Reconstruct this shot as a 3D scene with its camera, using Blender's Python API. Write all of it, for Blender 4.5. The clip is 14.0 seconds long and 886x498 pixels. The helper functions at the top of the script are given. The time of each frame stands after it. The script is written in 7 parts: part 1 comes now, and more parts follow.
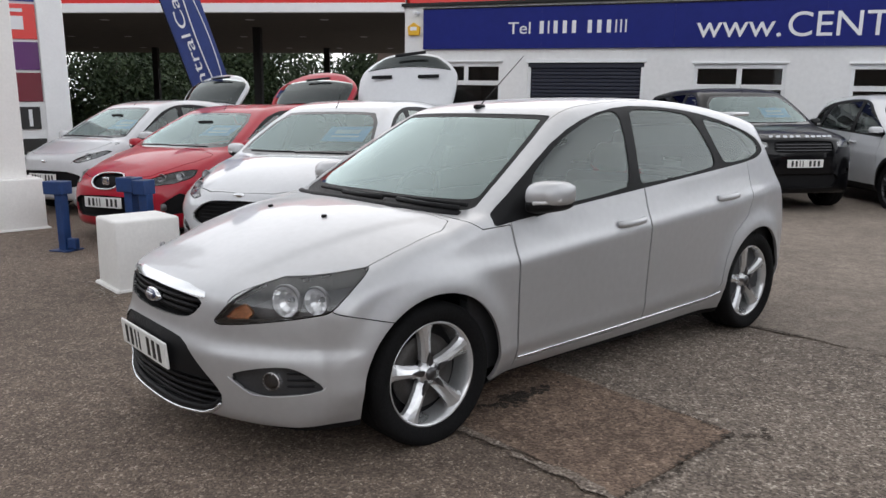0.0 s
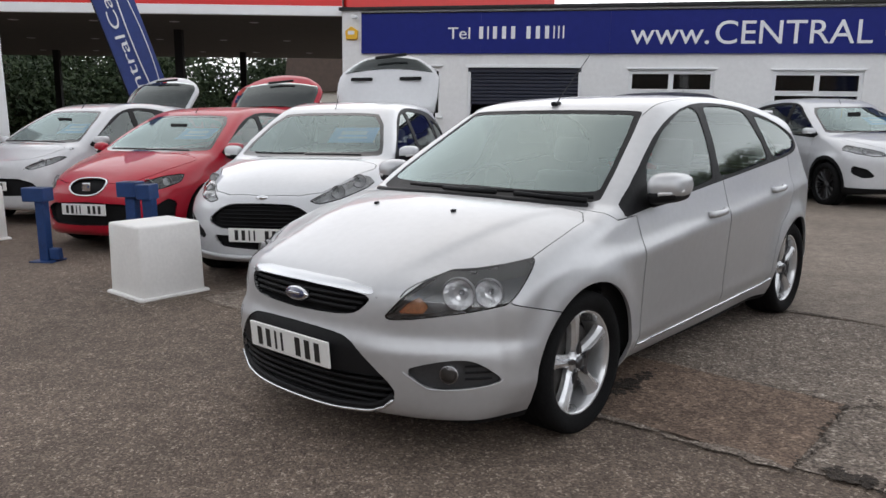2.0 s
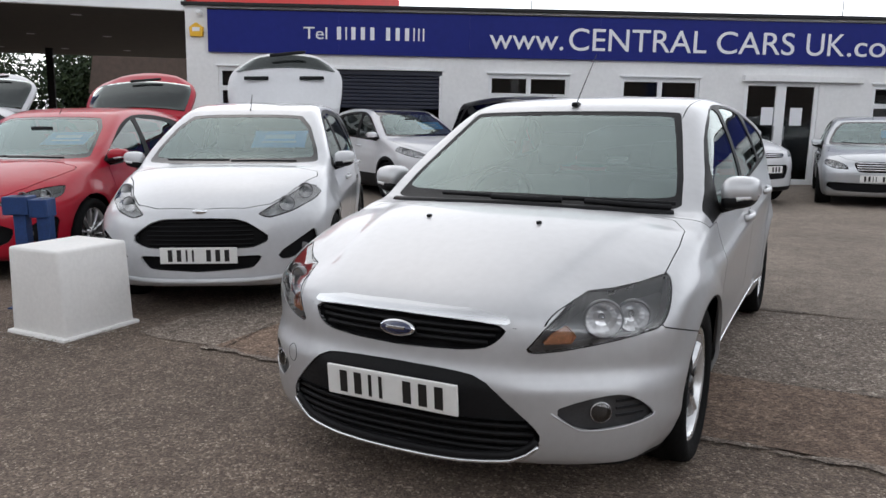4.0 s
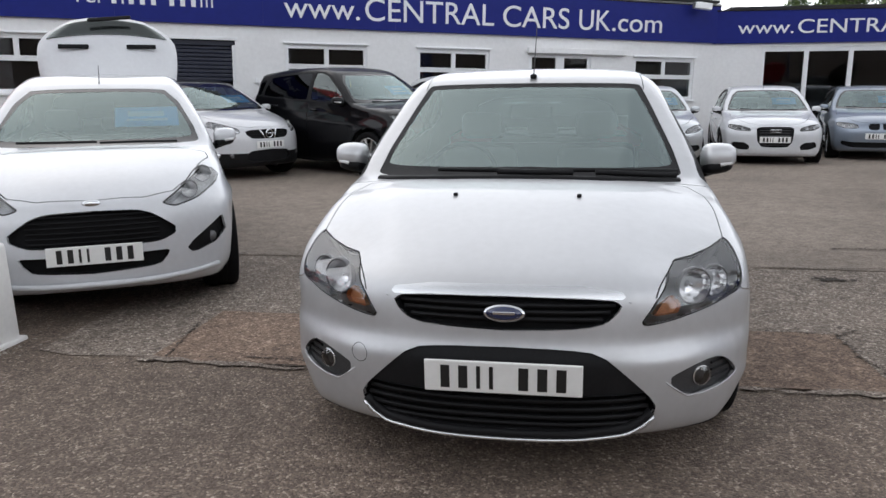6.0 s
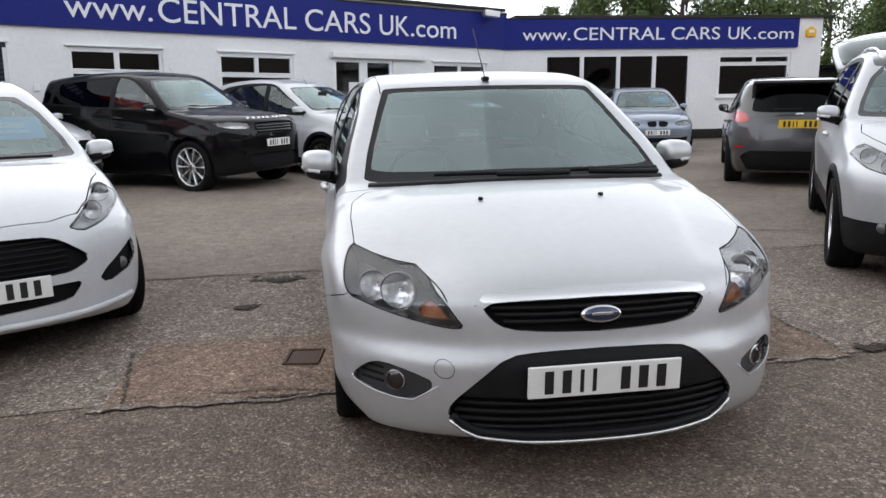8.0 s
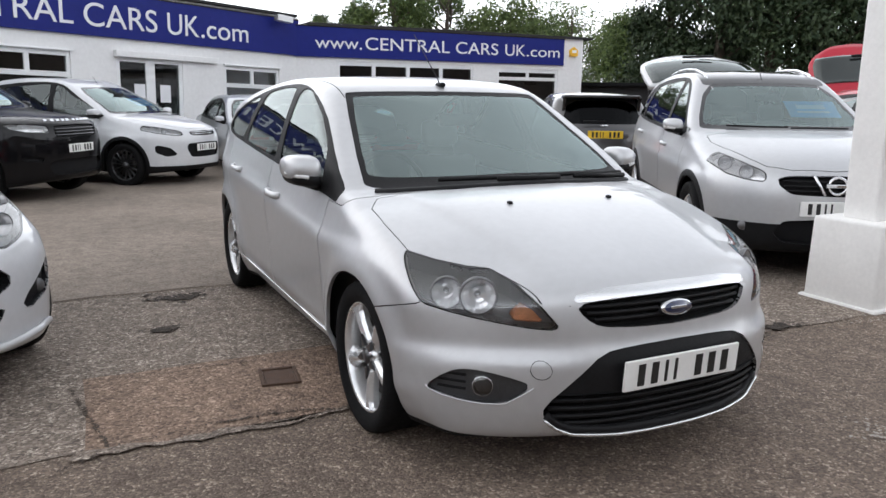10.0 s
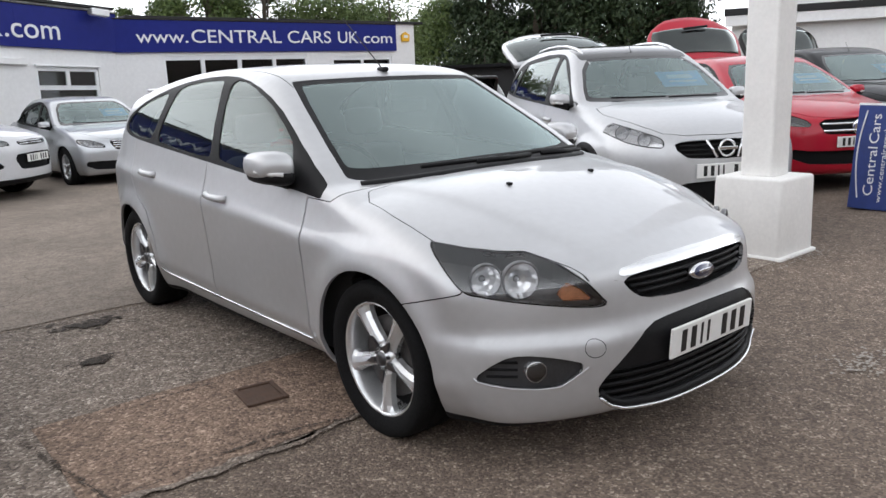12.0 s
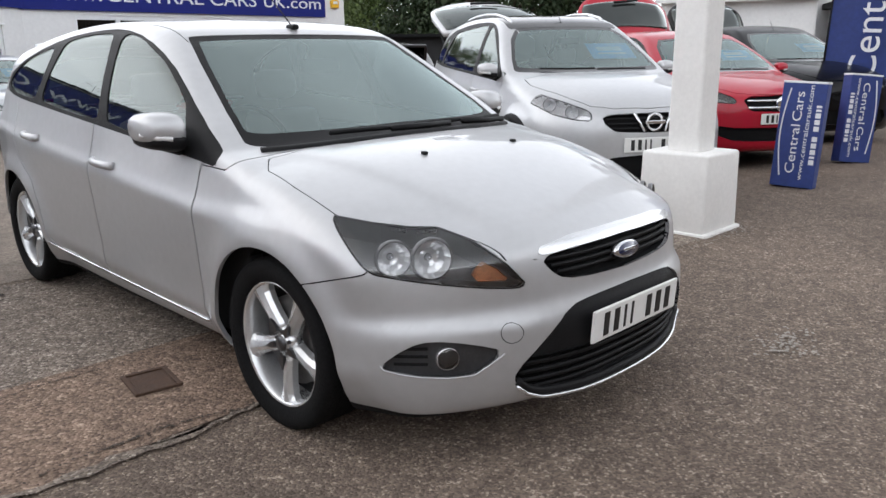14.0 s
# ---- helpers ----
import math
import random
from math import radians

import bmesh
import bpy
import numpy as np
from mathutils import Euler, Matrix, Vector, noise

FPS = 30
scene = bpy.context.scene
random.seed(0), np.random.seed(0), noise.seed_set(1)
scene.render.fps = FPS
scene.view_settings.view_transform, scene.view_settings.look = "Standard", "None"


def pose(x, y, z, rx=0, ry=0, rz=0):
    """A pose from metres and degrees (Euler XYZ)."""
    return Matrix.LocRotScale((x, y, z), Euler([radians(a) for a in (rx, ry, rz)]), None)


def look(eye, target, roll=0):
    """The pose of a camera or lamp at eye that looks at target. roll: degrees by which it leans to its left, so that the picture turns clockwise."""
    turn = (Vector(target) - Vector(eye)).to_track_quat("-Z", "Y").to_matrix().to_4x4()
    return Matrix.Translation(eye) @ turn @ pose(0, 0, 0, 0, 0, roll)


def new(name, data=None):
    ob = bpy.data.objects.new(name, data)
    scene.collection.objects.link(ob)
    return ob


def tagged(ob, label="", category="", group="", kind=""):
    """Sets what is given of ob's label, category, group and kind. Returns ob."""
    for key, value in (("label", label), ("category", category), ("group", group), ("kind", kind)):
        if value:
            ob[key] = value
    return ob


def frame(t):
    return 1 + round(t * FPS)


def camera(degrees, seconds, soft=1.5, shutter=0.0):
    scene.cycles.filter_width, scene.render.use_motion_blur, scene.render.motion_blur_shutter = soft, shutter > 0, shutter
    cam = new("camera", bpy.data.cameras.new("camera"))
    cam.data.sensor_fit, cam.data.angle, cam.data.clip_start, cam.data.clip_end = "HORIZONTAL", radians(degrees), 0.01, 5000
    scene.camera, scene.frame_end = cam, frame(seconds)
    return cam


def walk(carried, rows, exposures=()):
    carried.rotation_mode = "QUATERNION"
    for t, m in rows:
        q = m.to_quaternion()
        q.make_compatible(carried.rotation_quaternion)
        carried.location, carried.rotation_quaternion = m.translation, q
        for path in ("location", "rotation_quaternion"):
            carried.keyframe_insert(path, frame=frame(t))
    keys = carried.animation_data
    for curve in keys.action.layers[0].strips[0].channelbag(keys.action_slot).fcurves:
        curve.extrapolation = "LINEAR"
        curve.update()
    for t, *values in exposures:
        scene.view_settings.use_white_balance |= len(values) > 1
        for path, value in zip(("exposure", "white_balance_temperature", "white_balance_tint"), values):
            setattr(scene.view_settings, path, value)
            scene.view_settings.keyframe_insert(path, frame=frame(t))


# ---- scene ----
cam = camera(60.2, 14.0)
PATH = [
    (0, (3.225, -1.954, 1.408), (1.727, -0.68, 1.042), -0.3),
    (0.5, (3.153, -2.235, 1.376), (1.702, -0.905, 1.025), -1.1),
    (1, (2.989, -2.389, 1.356), (1.552, -1.044, 0.997), -1.5),
    (1.5, (2.751, -2.53, 1.37), (1.332, -1.166, 1.016), -1.6),
    (2, (2.516, -2.74, 1.361), (1.203, -1.273, 1.01), -0.4),
    (2.5, (2.262, -2.89, 1.362), (1.068, -1.326, 1.006), -0.5),
    (2.7, (2.127, -2.91, 1.355), (0.97, -1.317, 1.003), -0.6),
    (4.8, (0.864, -3.217, 1.348), (0.16, -1.38, 0.983), 0.2),
    (5, (0.743, -3.281, 1.355), (0.11, -1.422, 0.98), 0.2),
    (5.5, (0.461, -3.334, 1.369), (0.019, -1.43, 0.948), -0.4),
    (6, (0.194, -3.257, 1.366), (-0.122, -1.328, 0.947), -0.6),
    (6.5, (-0.081, -3.27, 1.359), (-0.255, -1.317, 0.966), -0.1),
    (7, (-0.362, -3.324, 1.383), (-0.336, -1.366, 0.977), -0.2),
    (7.5, (-0.615, -3.232, 1.356), (-0.477, -1.278, 0.955), -0.3),
    (7.7, (-0.708, -3.199, 1.369), (-0.515, -1.25, 0.963), -0.7),
    (9.8, (-1.792, -2.859, 1.347), (-0.996, -1.07, 0.943), 0.6),
    (10, (-1.902, -2.808, 1.355), (-1.028, -1.053, 0.959), 0.6),
    (10.5, (-2.069, -2.651, 1.347), (-1.064, -0.97, 0.944), 0.2),
    (11, (-2.161, -2.46, 1.348), (-1.075, -0.827, 0.959), -0.5),
    (11.5, (-2.313, -2.334, 1.339), (-1.133, -0.768, 0.944), -1.4),
    (12, (-2.425, -2.318, 1.341), (-1.184, -0.811, 0.909), -2.4),
    (12.5, (-2.487, -2.4, 1.344), (-1.213, -0.916, 0.922), -1.7),
    (13, (-2.503, -2.431, 1.35), (-1.224, -0.948, 0.941), -1.2),
    (13.5, (-2.427, -2.396, 1.335), (-1.134, -0.935, 0.893), -1.6),
    (13.8, (-2.307, -2.288, 1.308), (-0.987, -0.864, 0.829), -1.4),
    (14, (-2.208, -2.193, 1.292), (-0.849, -0.816, 0.787), -0.8),
]
walk(cam, [(t, look(eye, target, roll)) for t, eye, target, roll in PATH], [(0, 0.31, 6470, 10), (2.5, 0.23, 6430, 10), (5, 0.32, 6340, 10), (7.5, 0.48, 6320, 10), (10, 0.58, 6360, 10), (12, 0.60, 6420, 10), (14, 0.60, 6390, 10)])

# ---- world and light ----
world = bpy.data.worlds.new("overcast_sky")
scene.world = world
world.use_nodes = True
wt = world.node_tree
sky = wt.nodes.new("ShaderNodeTexSky")
sky.sky_type = "NISHITA"
sky.sun_disc = False
sky.sun_elevation = radians(47)
sky.sun_rotation = radians(315)
sky.air_density, sky.dust_density, sky.ozone_density = 1.0, 3.0, 2.0
cloud = wt.nodes.new("ShaderNodeTexNoise")
cloud.inputs["Scale"].default_value = 1.7
cloud.inputs["Detail"].default_value = 6
ramp = wt.nodes.new("ShaderNodeValToRGB")
ramp.color_ramp.elements[0].position, ramp.color_ramp.elements[0].color = 0.30, (4.5, 4.6, 4.85, 1)
ramp.color_ramp.elements[1].position, ramp.color_ramp.elements[1].color = 0.68, (8.2, 8.25, 8.4, 1)
over = wt.nodes.new("ShaderNodeMix")
over.data_type = "RGBA"
over.inputs["Factor"].default_value = 0.9
coord = wt.nodes.new("ShaderNodeTexCoord")
wt.links.new(coord.outputs["Generated"], cloud.inputs["Vector"])
wt.links.new(cloud.outputs["Fac"], ramp.inputs["Fac"])
wt.links.new(sky.outputs[0], over.inputs["A"])
wt.links.new(ramp.outputs["Color"], over.inputs["B"])
# thick cloud overhead, thinner and brighter towards the horizon
sep = wt.nodes.new("ShaderNodeSeparateXYZ")
wt.links.new(coord.outputs["Generated"], sep.inputs[0])
fall = wt.nodes.new("ShaderNodeMapRange")
fall.inputs["From Min"].default_value, fall.inputs["From Max"].default_value = 0.0, 1.0
fall.inputs["To Min"].default_value, fall.inputs["To Max"].default_value = 1.64, 0.45
wt.links.new(sep.outputs["Z"], fall.inputs["Value"])
dim = wt.nodes.new("ShaderNodeVectorMath")
dim.operation = "SCALE"
wt.links.new(over.outputs["Result"], dim.inputs[0])
wt.links.new(fall.outputs[0], dim.inputs["Scale"])
wt.links.new(dim.outputs[0], wt.nodes["Background"].inputs[0])
wt.nodes["Background"].inputs[1].default_value = 0.178
sun = new("sun", bpy.data.lights.new("sun", "SUN"))
sun.data.energy, sun.data.angle, sun.data.color = 0.24, radians(80), (1.0, 0.97, 0.93)
sun.matrix_world = look((-5.0, 5.0, 7.6), (0, 0, 0))
scene.view_settings.exposure = 0.12

# ---- materials ----
def shade(name, base, rough=0.5, metal=0.0, coat=0.0, spec=0.5, var=0.0, scale=8.0, bump=0.0, bscale=60.0, tint=None, island=0.0, emit=0.0):
    """A node material: base colour varied by noise at two scales, with bump and uneven roughness."""
    m = bpy.data.materials.new(name)
    m.use_nodes = True
    n, l = m.node_tree.nodes, m.node_tree.links
    p = n["Principled BSDF"]
    p.inputs["Base Color"].default_value = (*base, 1)
    p.inputs["Roughness"].default_value = rough
    p.inputs["Metallic"].default_value = metal
    p.inputs["Coat Weight"].default_value = coat
    p.inputs["Coat Roughness"].default_value = 0.03
    p.inputs["Specular IOR Level"].default_value = spec
    tc = n.new("ShaderNodeTexCoord")
    if var:
        a, b = n.new("ShaderNodeTexNoise"), n.new("ShaderNodeTexNoise")
        a.inputs["Scale"].default_value, b.inputs["Scale"].default_value = scale, scale * 9
        a.inputs["Detail"].default_value, b.inputs["Detail"].default_value = 5, 3
        mul = n.new("ShaderNodeMath")
        mul.operation = "ADD"
        l.new(tc.outputs["Object"], a.inputs["Vector"])
        l.new(tc.outputs["Object"], b.inputs["Vector"])
        l.new(a.outputs["Fac"], mul.inputs[0])
        l.new(b.outputs["Fac"], mul.inputs[1])
        mr = n.new("ShaderNodeMapRange")
        mr.inputs["From Min"].default_value, mr.inputs["From Max"].default_value = 0.7, 1.3
        l.new(mul.outputs[0], mr.inputs["Value"])
        mix = n.new("ShaderNodeMix")
        mix.data_type = "RGBA"
        dark = tint or tuple(c * (1 - var) for c in base)
        mix.inputs["A"].default_value = (*dark, 1)
        mix.inputs["B"].default_value = (*[min(1, c * (1 + var * 0.5)) for c in base], 1)
        l.new(mr.outputs["Result"], mix.inputs["Factor"])
        l.new(mix.outputs["Result"], p.inputs["Base Color"])
        rr = n.new("ShaderNodeMapRange")
        rr.inputs["To Min"].default_value, rr.inputs["To Max"].default_value = max(0.02, rough * 0.8), min(1, rough * 1.25)
        l.new(a.outputs["Fac"], rr.inputs["Value"])
        l.new(rr.outputs["Result"], p.inputs["Roughness"])
    if bump:
        c, bp = n.new("ShaderNodeTexNoise"), n.new("ShaderNodeBump")
        c.inputs["Scale"].default_value, c.inputs["Detail"].default_value = bscale, 4
        bp.inputs["Strength"].default_value, bp.inputs["Distance"].default_value = bump, 0.01
        l.new(tc.outputs["Object"], c.inputs["Vector"])
        l.new(c.outputs["Fac"], bp.inputs["Height"])
        l.new(bp.outputs["Normal"], p.inputs["Normal"])
    if emit:
        p.inputs["Emission Color"].default_value = (*base, 1)
        p.inputs["Emission Strength"].default_value = emit
    return m


def paint(name, base, metal=0.0, rough=0.35, coat=1.0, spec=0.5):
    """Car paint: clear coat over a slightly flaked base with a little dust."""
    m = shade(name, base, rough, metal, coat=coat, spec=spec, var=0.05, scale=3.0)
    n, l = m.node_tree.nodes, m.node_tree.links
    p = n["Principled BSDF"]
    if metal:
        v, bp, tc = n.new("ShaderNodeTexVoronoi"), n.new("ShaderNodeBump"), n.new("ShaderNodeTexCoord")
        v.inputs["Scale"].default_value = 900
        bp.inputs["Strength"].default_value, bp.inputs["Distance"].default_value = 0.04, 0.002
        l.new(tc.outputs["Object"], v.inputs["Vector"])
        l.new(v.outputs["Color"], bp.inputs["Height"])
        l.new(bp.outputs["Normal"], p.inputs["Normal"])
    return m


def glass(name, tint, ior=1.5, rough=0.0, tone=(1, 1, 1), dust=0.0):
    """A thin pane: see-through tint, a pale film for dust and painted sky glare, and mirror gloss by Fresnel."""
    m = bpy.data.materials.new(name)
    m.use_nodes = True
    n, l = m.node_tree.nodes, m.node_tree.links
    n.remove(n["Principled BSDF"])
    tr, gl, mx, fr = n.new("ShaderNodeBsdfTransparent"), n.new("ShaderNodeBsdfGlossy"), n.new("ShaderNodeMixShader"), n.new("ShaderNodeFresnel")
    tr.inputs["Color"].default_value = (*tint, 1)
    gl.inputs["Color"].default_value = (*tone, 1)
    gl.inputs["Roughness"].default_value = rough
    fr.inputs["IOR"].default_value = ior
    l.new(fr.outputs[0], mx.inputs[0])
    body = tr.outputs[0]
    # pale diffuse colour: some dust, and sky glare put in as colour
    if dust:
        df, dm, ns, tc, mr = n.new("ShaderNodeBsdfDiffuse"), n.new("ShaderNodeMixShader"), n.new("ShaderNodeTexNoise"), n.new("ShaderNodeTexCoord"), n.new("ShaderNodeMapRange")
        df.inputs["Color"].default_value = (0.56, 0.65, 0.64, 1)
        ns.inputs["Scale"].default_value, ns.inputs["Detail"].default_value = 1.8, 2
        mr.inputs["To Min"].default_value, mr.inputs["To Max"].default_value = dust * 0.5, dust * 1.5
        l.new(tc.outputs["Object"], ns.inputs["Vector"])
        l.new(ns.outputs["Fac"], mr.inputs["Value"])
        l.new(mr.outputs[0], dm.inputs[0])
        l.new(tr.outputs[0], dm.inputs[1])
        l.new(df.outputs[0], dm.inputs[2])
        body = dm.outputs[0]
    l.new(body, mx.inputs[1])
    l.new(gl.outputs[0], mx.inputs[2])
    l.new(mx.outputs[0], n["Material Output"].inputs["Surface"])
    return m


M = {
    "silver": paint("silver_metallic_paint", (0.530, 0.535, 0.547), 0.66, 0.46, 0.6),
    "white": paint("white_paint", (0.59, 0.60, 0.62)),
    "red": paint("red_paint", (0.40, 0.004, 0.022), 0.0, 0.4, 0.55, 0.3),
    "black": paint("black_paint", (0.004, 0.004, 0.005), 0.0, 0.3, 0.45, 0.05),
    "grey": paint("dark_grey_metallic_paint", (0.062, 0.061, 0.063), 0.5, 0.35),
    "blue": paint("pale_blue_metallic_paint", (0.24, 0.28, 0.34), 0.7, 0.35),
    "palesilver": paint("pale_silver_paint", (0.50, 0.52, 0.54), 0.75, 0.35),
    "trim": shade("black_plastic", (0.010, 0.010, 0.011), 0.5, spec=0.16, var=0.25, scale=12, bump=0.15, bscale=400),
    "grey_plastic": shade("grey_plastic", (0.040, 0.040, 0.042), 0.40, spec=0.4, var=0.25, scale=12, bump=0.15, bscale=400),
    "gloss_black": shade("gloss_black_trim", (0.010, 0.010, 0.011), 0.12, coat=0.5),
    "recess": shade("dark_recess", (0.008, 0.008, 0.009), 0.8, spec=0.2, var=0.2),
    "rubber": shade("tyre_rubber", (0.009, 0.009, 0.0095), 0.85, spec=0.12, var=0.35, scale=10, bump=0.3, bscale=120),
    "alloy": shade("alloy_silver", (0.74, 0.75, 0.76), 0.24, 0.7, coat=0.5, var=0.10, scale=14),
    "alloy_dark": shade("dark_alloy", (0.10, 0.10, 0.105), 0.3, 0.8, var=0.1),
    "disc": shade("brake_steel", (0.07, 0.066, 0.064), 0.5, 0.6, var=0.3, scale=20),
    "chrome": shade("chrome", (0.75, 0.76, 0.78), 0.07, 1.0),
    "strip": shade("satin_bright_strip", (0.66, 0.67, 0.68), 0.18, 0.8, coat=0.5),
    "mirror": shade("mirror_glass", (0.8, 0.8, 0.8), 0.01, 1.0),
    "lampbowl": shade("lamp_reflector", (0.95, 0.95, 0.96), 0.10, 0.55),
    # light and dark patches in the colour imitate reflections of lamp facets
    "lampsilver": shade("lamp_lining_painted_glints", (0.82, 0.83, 0.84), 0.16, 0.30, var=0.40, scale=16),
    "lampdark": shade("lamp_housing", (0.17, 0.17, 0.175), 0.30, 0.35, var=0.2, scale=18),
    "amber": shade("amber_lens", (0.74, 0.34, 0.16), 0.2, var=0.35, scale=30),
    "redlens": shade("red_lens", (0.45, 0.01, 0.012), 0.12, coat=1.0),
    "clearlens": shade("white_lens", (0.7, 0.7, 0.7), 0.12, coat=1.0),
    "screen": glass("windscreen_glass", (0.80, 0.92, 0.90), 2.3, tone=(0.83, 0.99, 0.97), dust=0.085),
    "sidepane": glass("side_window_glass", (0.66, 0.74, 0.72), 1.75, tone=(0.93, 1.0, 0.975), dust=0.012),
    "privacy": glass("tinted_glass", (0.012, 0.013, 0.015), 1.3, tone=(0.55, 0.57, 0.6)),
    "tailglass": glass("raised_tailgate_glass", (0.10, 0.11, 0.11), 1.75, tone=(0.94, 1.0, 0.98), dust=0.03),
    "lens": glass("lamp_cover", (0.96, 0.965, 0.97), 1.8),
    "pane": glass("building_window_glass", (0.58, 0.61, 0.63), 1.5),
    "cabin": shade("dark_cabin_cloth", (0.045, 0.046, 0.050), 0.85, var=0.3, scale=20, bump=0.2, bscale=300),
    "cabin_grey": shade("grey_cabin_cloth", (0.17, 0.17, 0.172), 0.85, var=0.25, scale=18, bump=0.2, bscale=300),
    "headliner": shade("pale_cabin_lining", (0.42, 0.42, 0.40), 0.9, var=0.08),
    "plate_white": shade("white_plate", (0.80, 0.80, 0.78), 0.35, var=0.04, scale=5),
    "plate_yellow": shade("yellow_plate", (0.80, 0.52, 0.03), 0.35, var=0.05, scale=5),
    "ink": shade("black_ink", (0.012, 0.012, 0.012), 0.5),
    "badge_blue": shade("badge_blue", (0.012, 0.020, 0.070), 0.15, coat=1.0),
    "sticker": shade("bright_blue_card", (0.12, 0.50, 0.88), 0.5, var=0.06),
    "sticker_pale": shade("pale_card_print", (0.55, 0.75, 0.88), 0.5),
    "white_print": shade("white_print", (0.72, 0.73, 0.76), 0.5),
    "sign_blue": shade("sign_blue", (0.012, 0.019, 0.165), 0.45, spec=0.15, var=0.10, scale=0.9),
    "banner_blue": shade("banner_blue", (0.024, 0.047, 0.20), 0.6, var=0.18, scale=2.5, bump=0.2, bscale=200),
    "render_white": shade("painted_white_wall", (0.76, 0.76, 0.76), 0.75, var=0.07, scale=1.3, bump=0.10, bscale=60),
    "post_white": shade("painted_white_concrete", (0.80, 0.79, 0.77), 0.7, var=0.06, scale=4, bump=0.12, bscale=45),
    "upvc": shade("white_plastic_frame", (0.78, 0.79, 0.80), 0.35, var=0.04, scale=4),
    "shutter": shade("navy_roller_shutter", (0.007, 0.010, 0.026), 0.45, var=0.2, scale=3),
    # shade of the unlit showroom, painted in as dark grey
    "room_shade": shade("room_shade", (0.085, 0.085, 0.088), 0.9, var=0.3, scale=2),
    "felt": shade("black_roof_felt", (0.020, 0.020, 0.021), 0.9, var=0.3, scale=3, bump=0.3),
    "bollard": shade("blue_painted_steel", (0.012, 0.045, 0.155), 0.5, var=0.3, scale=9, bump=0.2, bscale=60),
    "canopy_red": shade("red_fascia", (0.62, 0.022, 0.020), 0.35, var=0.06, scale=0.8),
    "soffit": shade("dull_soffit", (0.13, 0.125, 0.118), 0.8, var=0.2, scale=0.8),
    "steel": shade("galvanised_steel", (0.35, 0.36, 0.37), 0.45, 0.7, var=0.2, scale=6),
    "iron": shade("rusty_iron_cover", (0.095, 0.056, 0.038), 0.8, var=0.4, scale=25, bump=0.6, bscale=160),
    "yellow": shade("yellow_alarm_box", (0.75, 0.42, 0.02), 0.4),
    "bark": shade("bark", (0.075, 0.058, 0.042), 0.9, var=0.4, scale=6, bump=0.8, bscale=30),
}

# ---- building blocks ----
def mesh_ob(name, verts, faces, mat, parent=None, label="", smooth=False, normals=None, m=None):
    me = bpy.data.meshes.new(name)
    me.from_pydata([tuple(map(float, v)) for v in verts], [], [tuple(f) for f in faces])
    for x in (mat if isinstance(mat, (list, tuple)) else [mat]):
        me.materials.append(x)
    if smooth:
        me.polygons.foreach_set("use_smooth", [True] * len(me.polygons))
    if normals is not None:
        me.normals_split_custom_set([tuple(n) for n in normals])
    me.update()
    ob = new(name, me)
    if parent is not None:
        ob.parent = parent
    if m is not None:
        ob.matrix_basis = m
    if label:
        ob["label"] = label
    return ob


def part(name, bm, mat, parent=None, label="", smooth=False, m=None):
    """Links a bmesh as one mesh object under a thing or a part."""
    bmesh.ops.recalc_face_normals(bm, faces=bm.faces)
    me = bpy.data.meshes.new(name)
    bm.to_mesh(me)
    bm.free()
    me.materials.append(mat)
    if smooth:
        me.polygons.foreach_set("use_smooth", [True] * len(me.polygons))
    ob = new(name, me)
    if parent is not None:
        ob.parent = parent
    if m is not None:
        ob.matrix_basis = m
    if label:
        ob["label"] = label
    return ob


def thing(name, m, label, category, group="", kind=""):
    e = new(name)
    e.empty_display_size = 0.1
    e.matrix_world = m
    return tagged(e, label, category, group, kind)


def cuboid(lo, hi, bevel=0.0, bm=None, m=None, seg=2):
    """A box from corner lo to corner hi with rounded edges, added to bm."""
    b = bmesh.new()
    bmesh.ops.create_cube(b, size=1, matrix=Matrix.LocRotScale([(p + q) / 2 for p, q in zip(lo, hi)], None, [abs(q - p) for p, q in zip(lo, hi)]))
    if bevel:
        bmesh.ops.bevel(b, geom=list(b.edges), offset=bevel, segments=seg, affect="EDGES", profile=0.5)
    if m is not None:
        b.transform(m)
    return join(bm, b)


def join(bm, b):
    if bm is None:
        return b
    me = bpy.data.meshes.new("tmp")
    b.to_mesh(me)
    b.free()
    bm.from_mesh(me)
    bpy.data.meshes.remove(me)
    return bm


def lathe(profile, seg=40, axis="x", bm=None, m=None, closed=False):
    """Turns a profile of (radius, along) round an axis."""
    b = bmesh.new()
    rings = []
    for k in range(seg):
        a = 2 * math.pi * k / seg
        row = []
        for r, s in profile:
            c, d = r * math.cos(a), r * math.sin(a)
            row.append(b.verts.new((s, c, d) if axis == "x" else (c, s, d) if axis == "y" else (c, d, s)))
        rings.append(row)
    n = len(profile)
    for k in range(seg):
        p, q = rings[k], rings[(k + 1) % seg]
        for i in range(n if closed else n - 1):
            j = (i + 1) % n
            b.faces.new((p[i], p[j], q[j], q[i]))
    bmesh.ops.remove_doubles(b, verts=b.verts, dist=1e-5)
    if m is not None:
        b.transform(m)
    return join(bm, b)


def prism(outline, depth, bm=None, m=None, bevel=0.0):
    """A flat outline in x, z pushed back along y by depth."""
    b = bmesh.new()
    f = b.faces.new([b.verts.new((x, 0, z)) for x, z in outline])
    r = bmesh.ops.extrude_face_region(b, geom=[f])
    bmesh.ops.translate(b, verts=[v for v in r["geom"] if isinstance(v, bmesh.types.BMVert)], vec=(0, depth, 0))
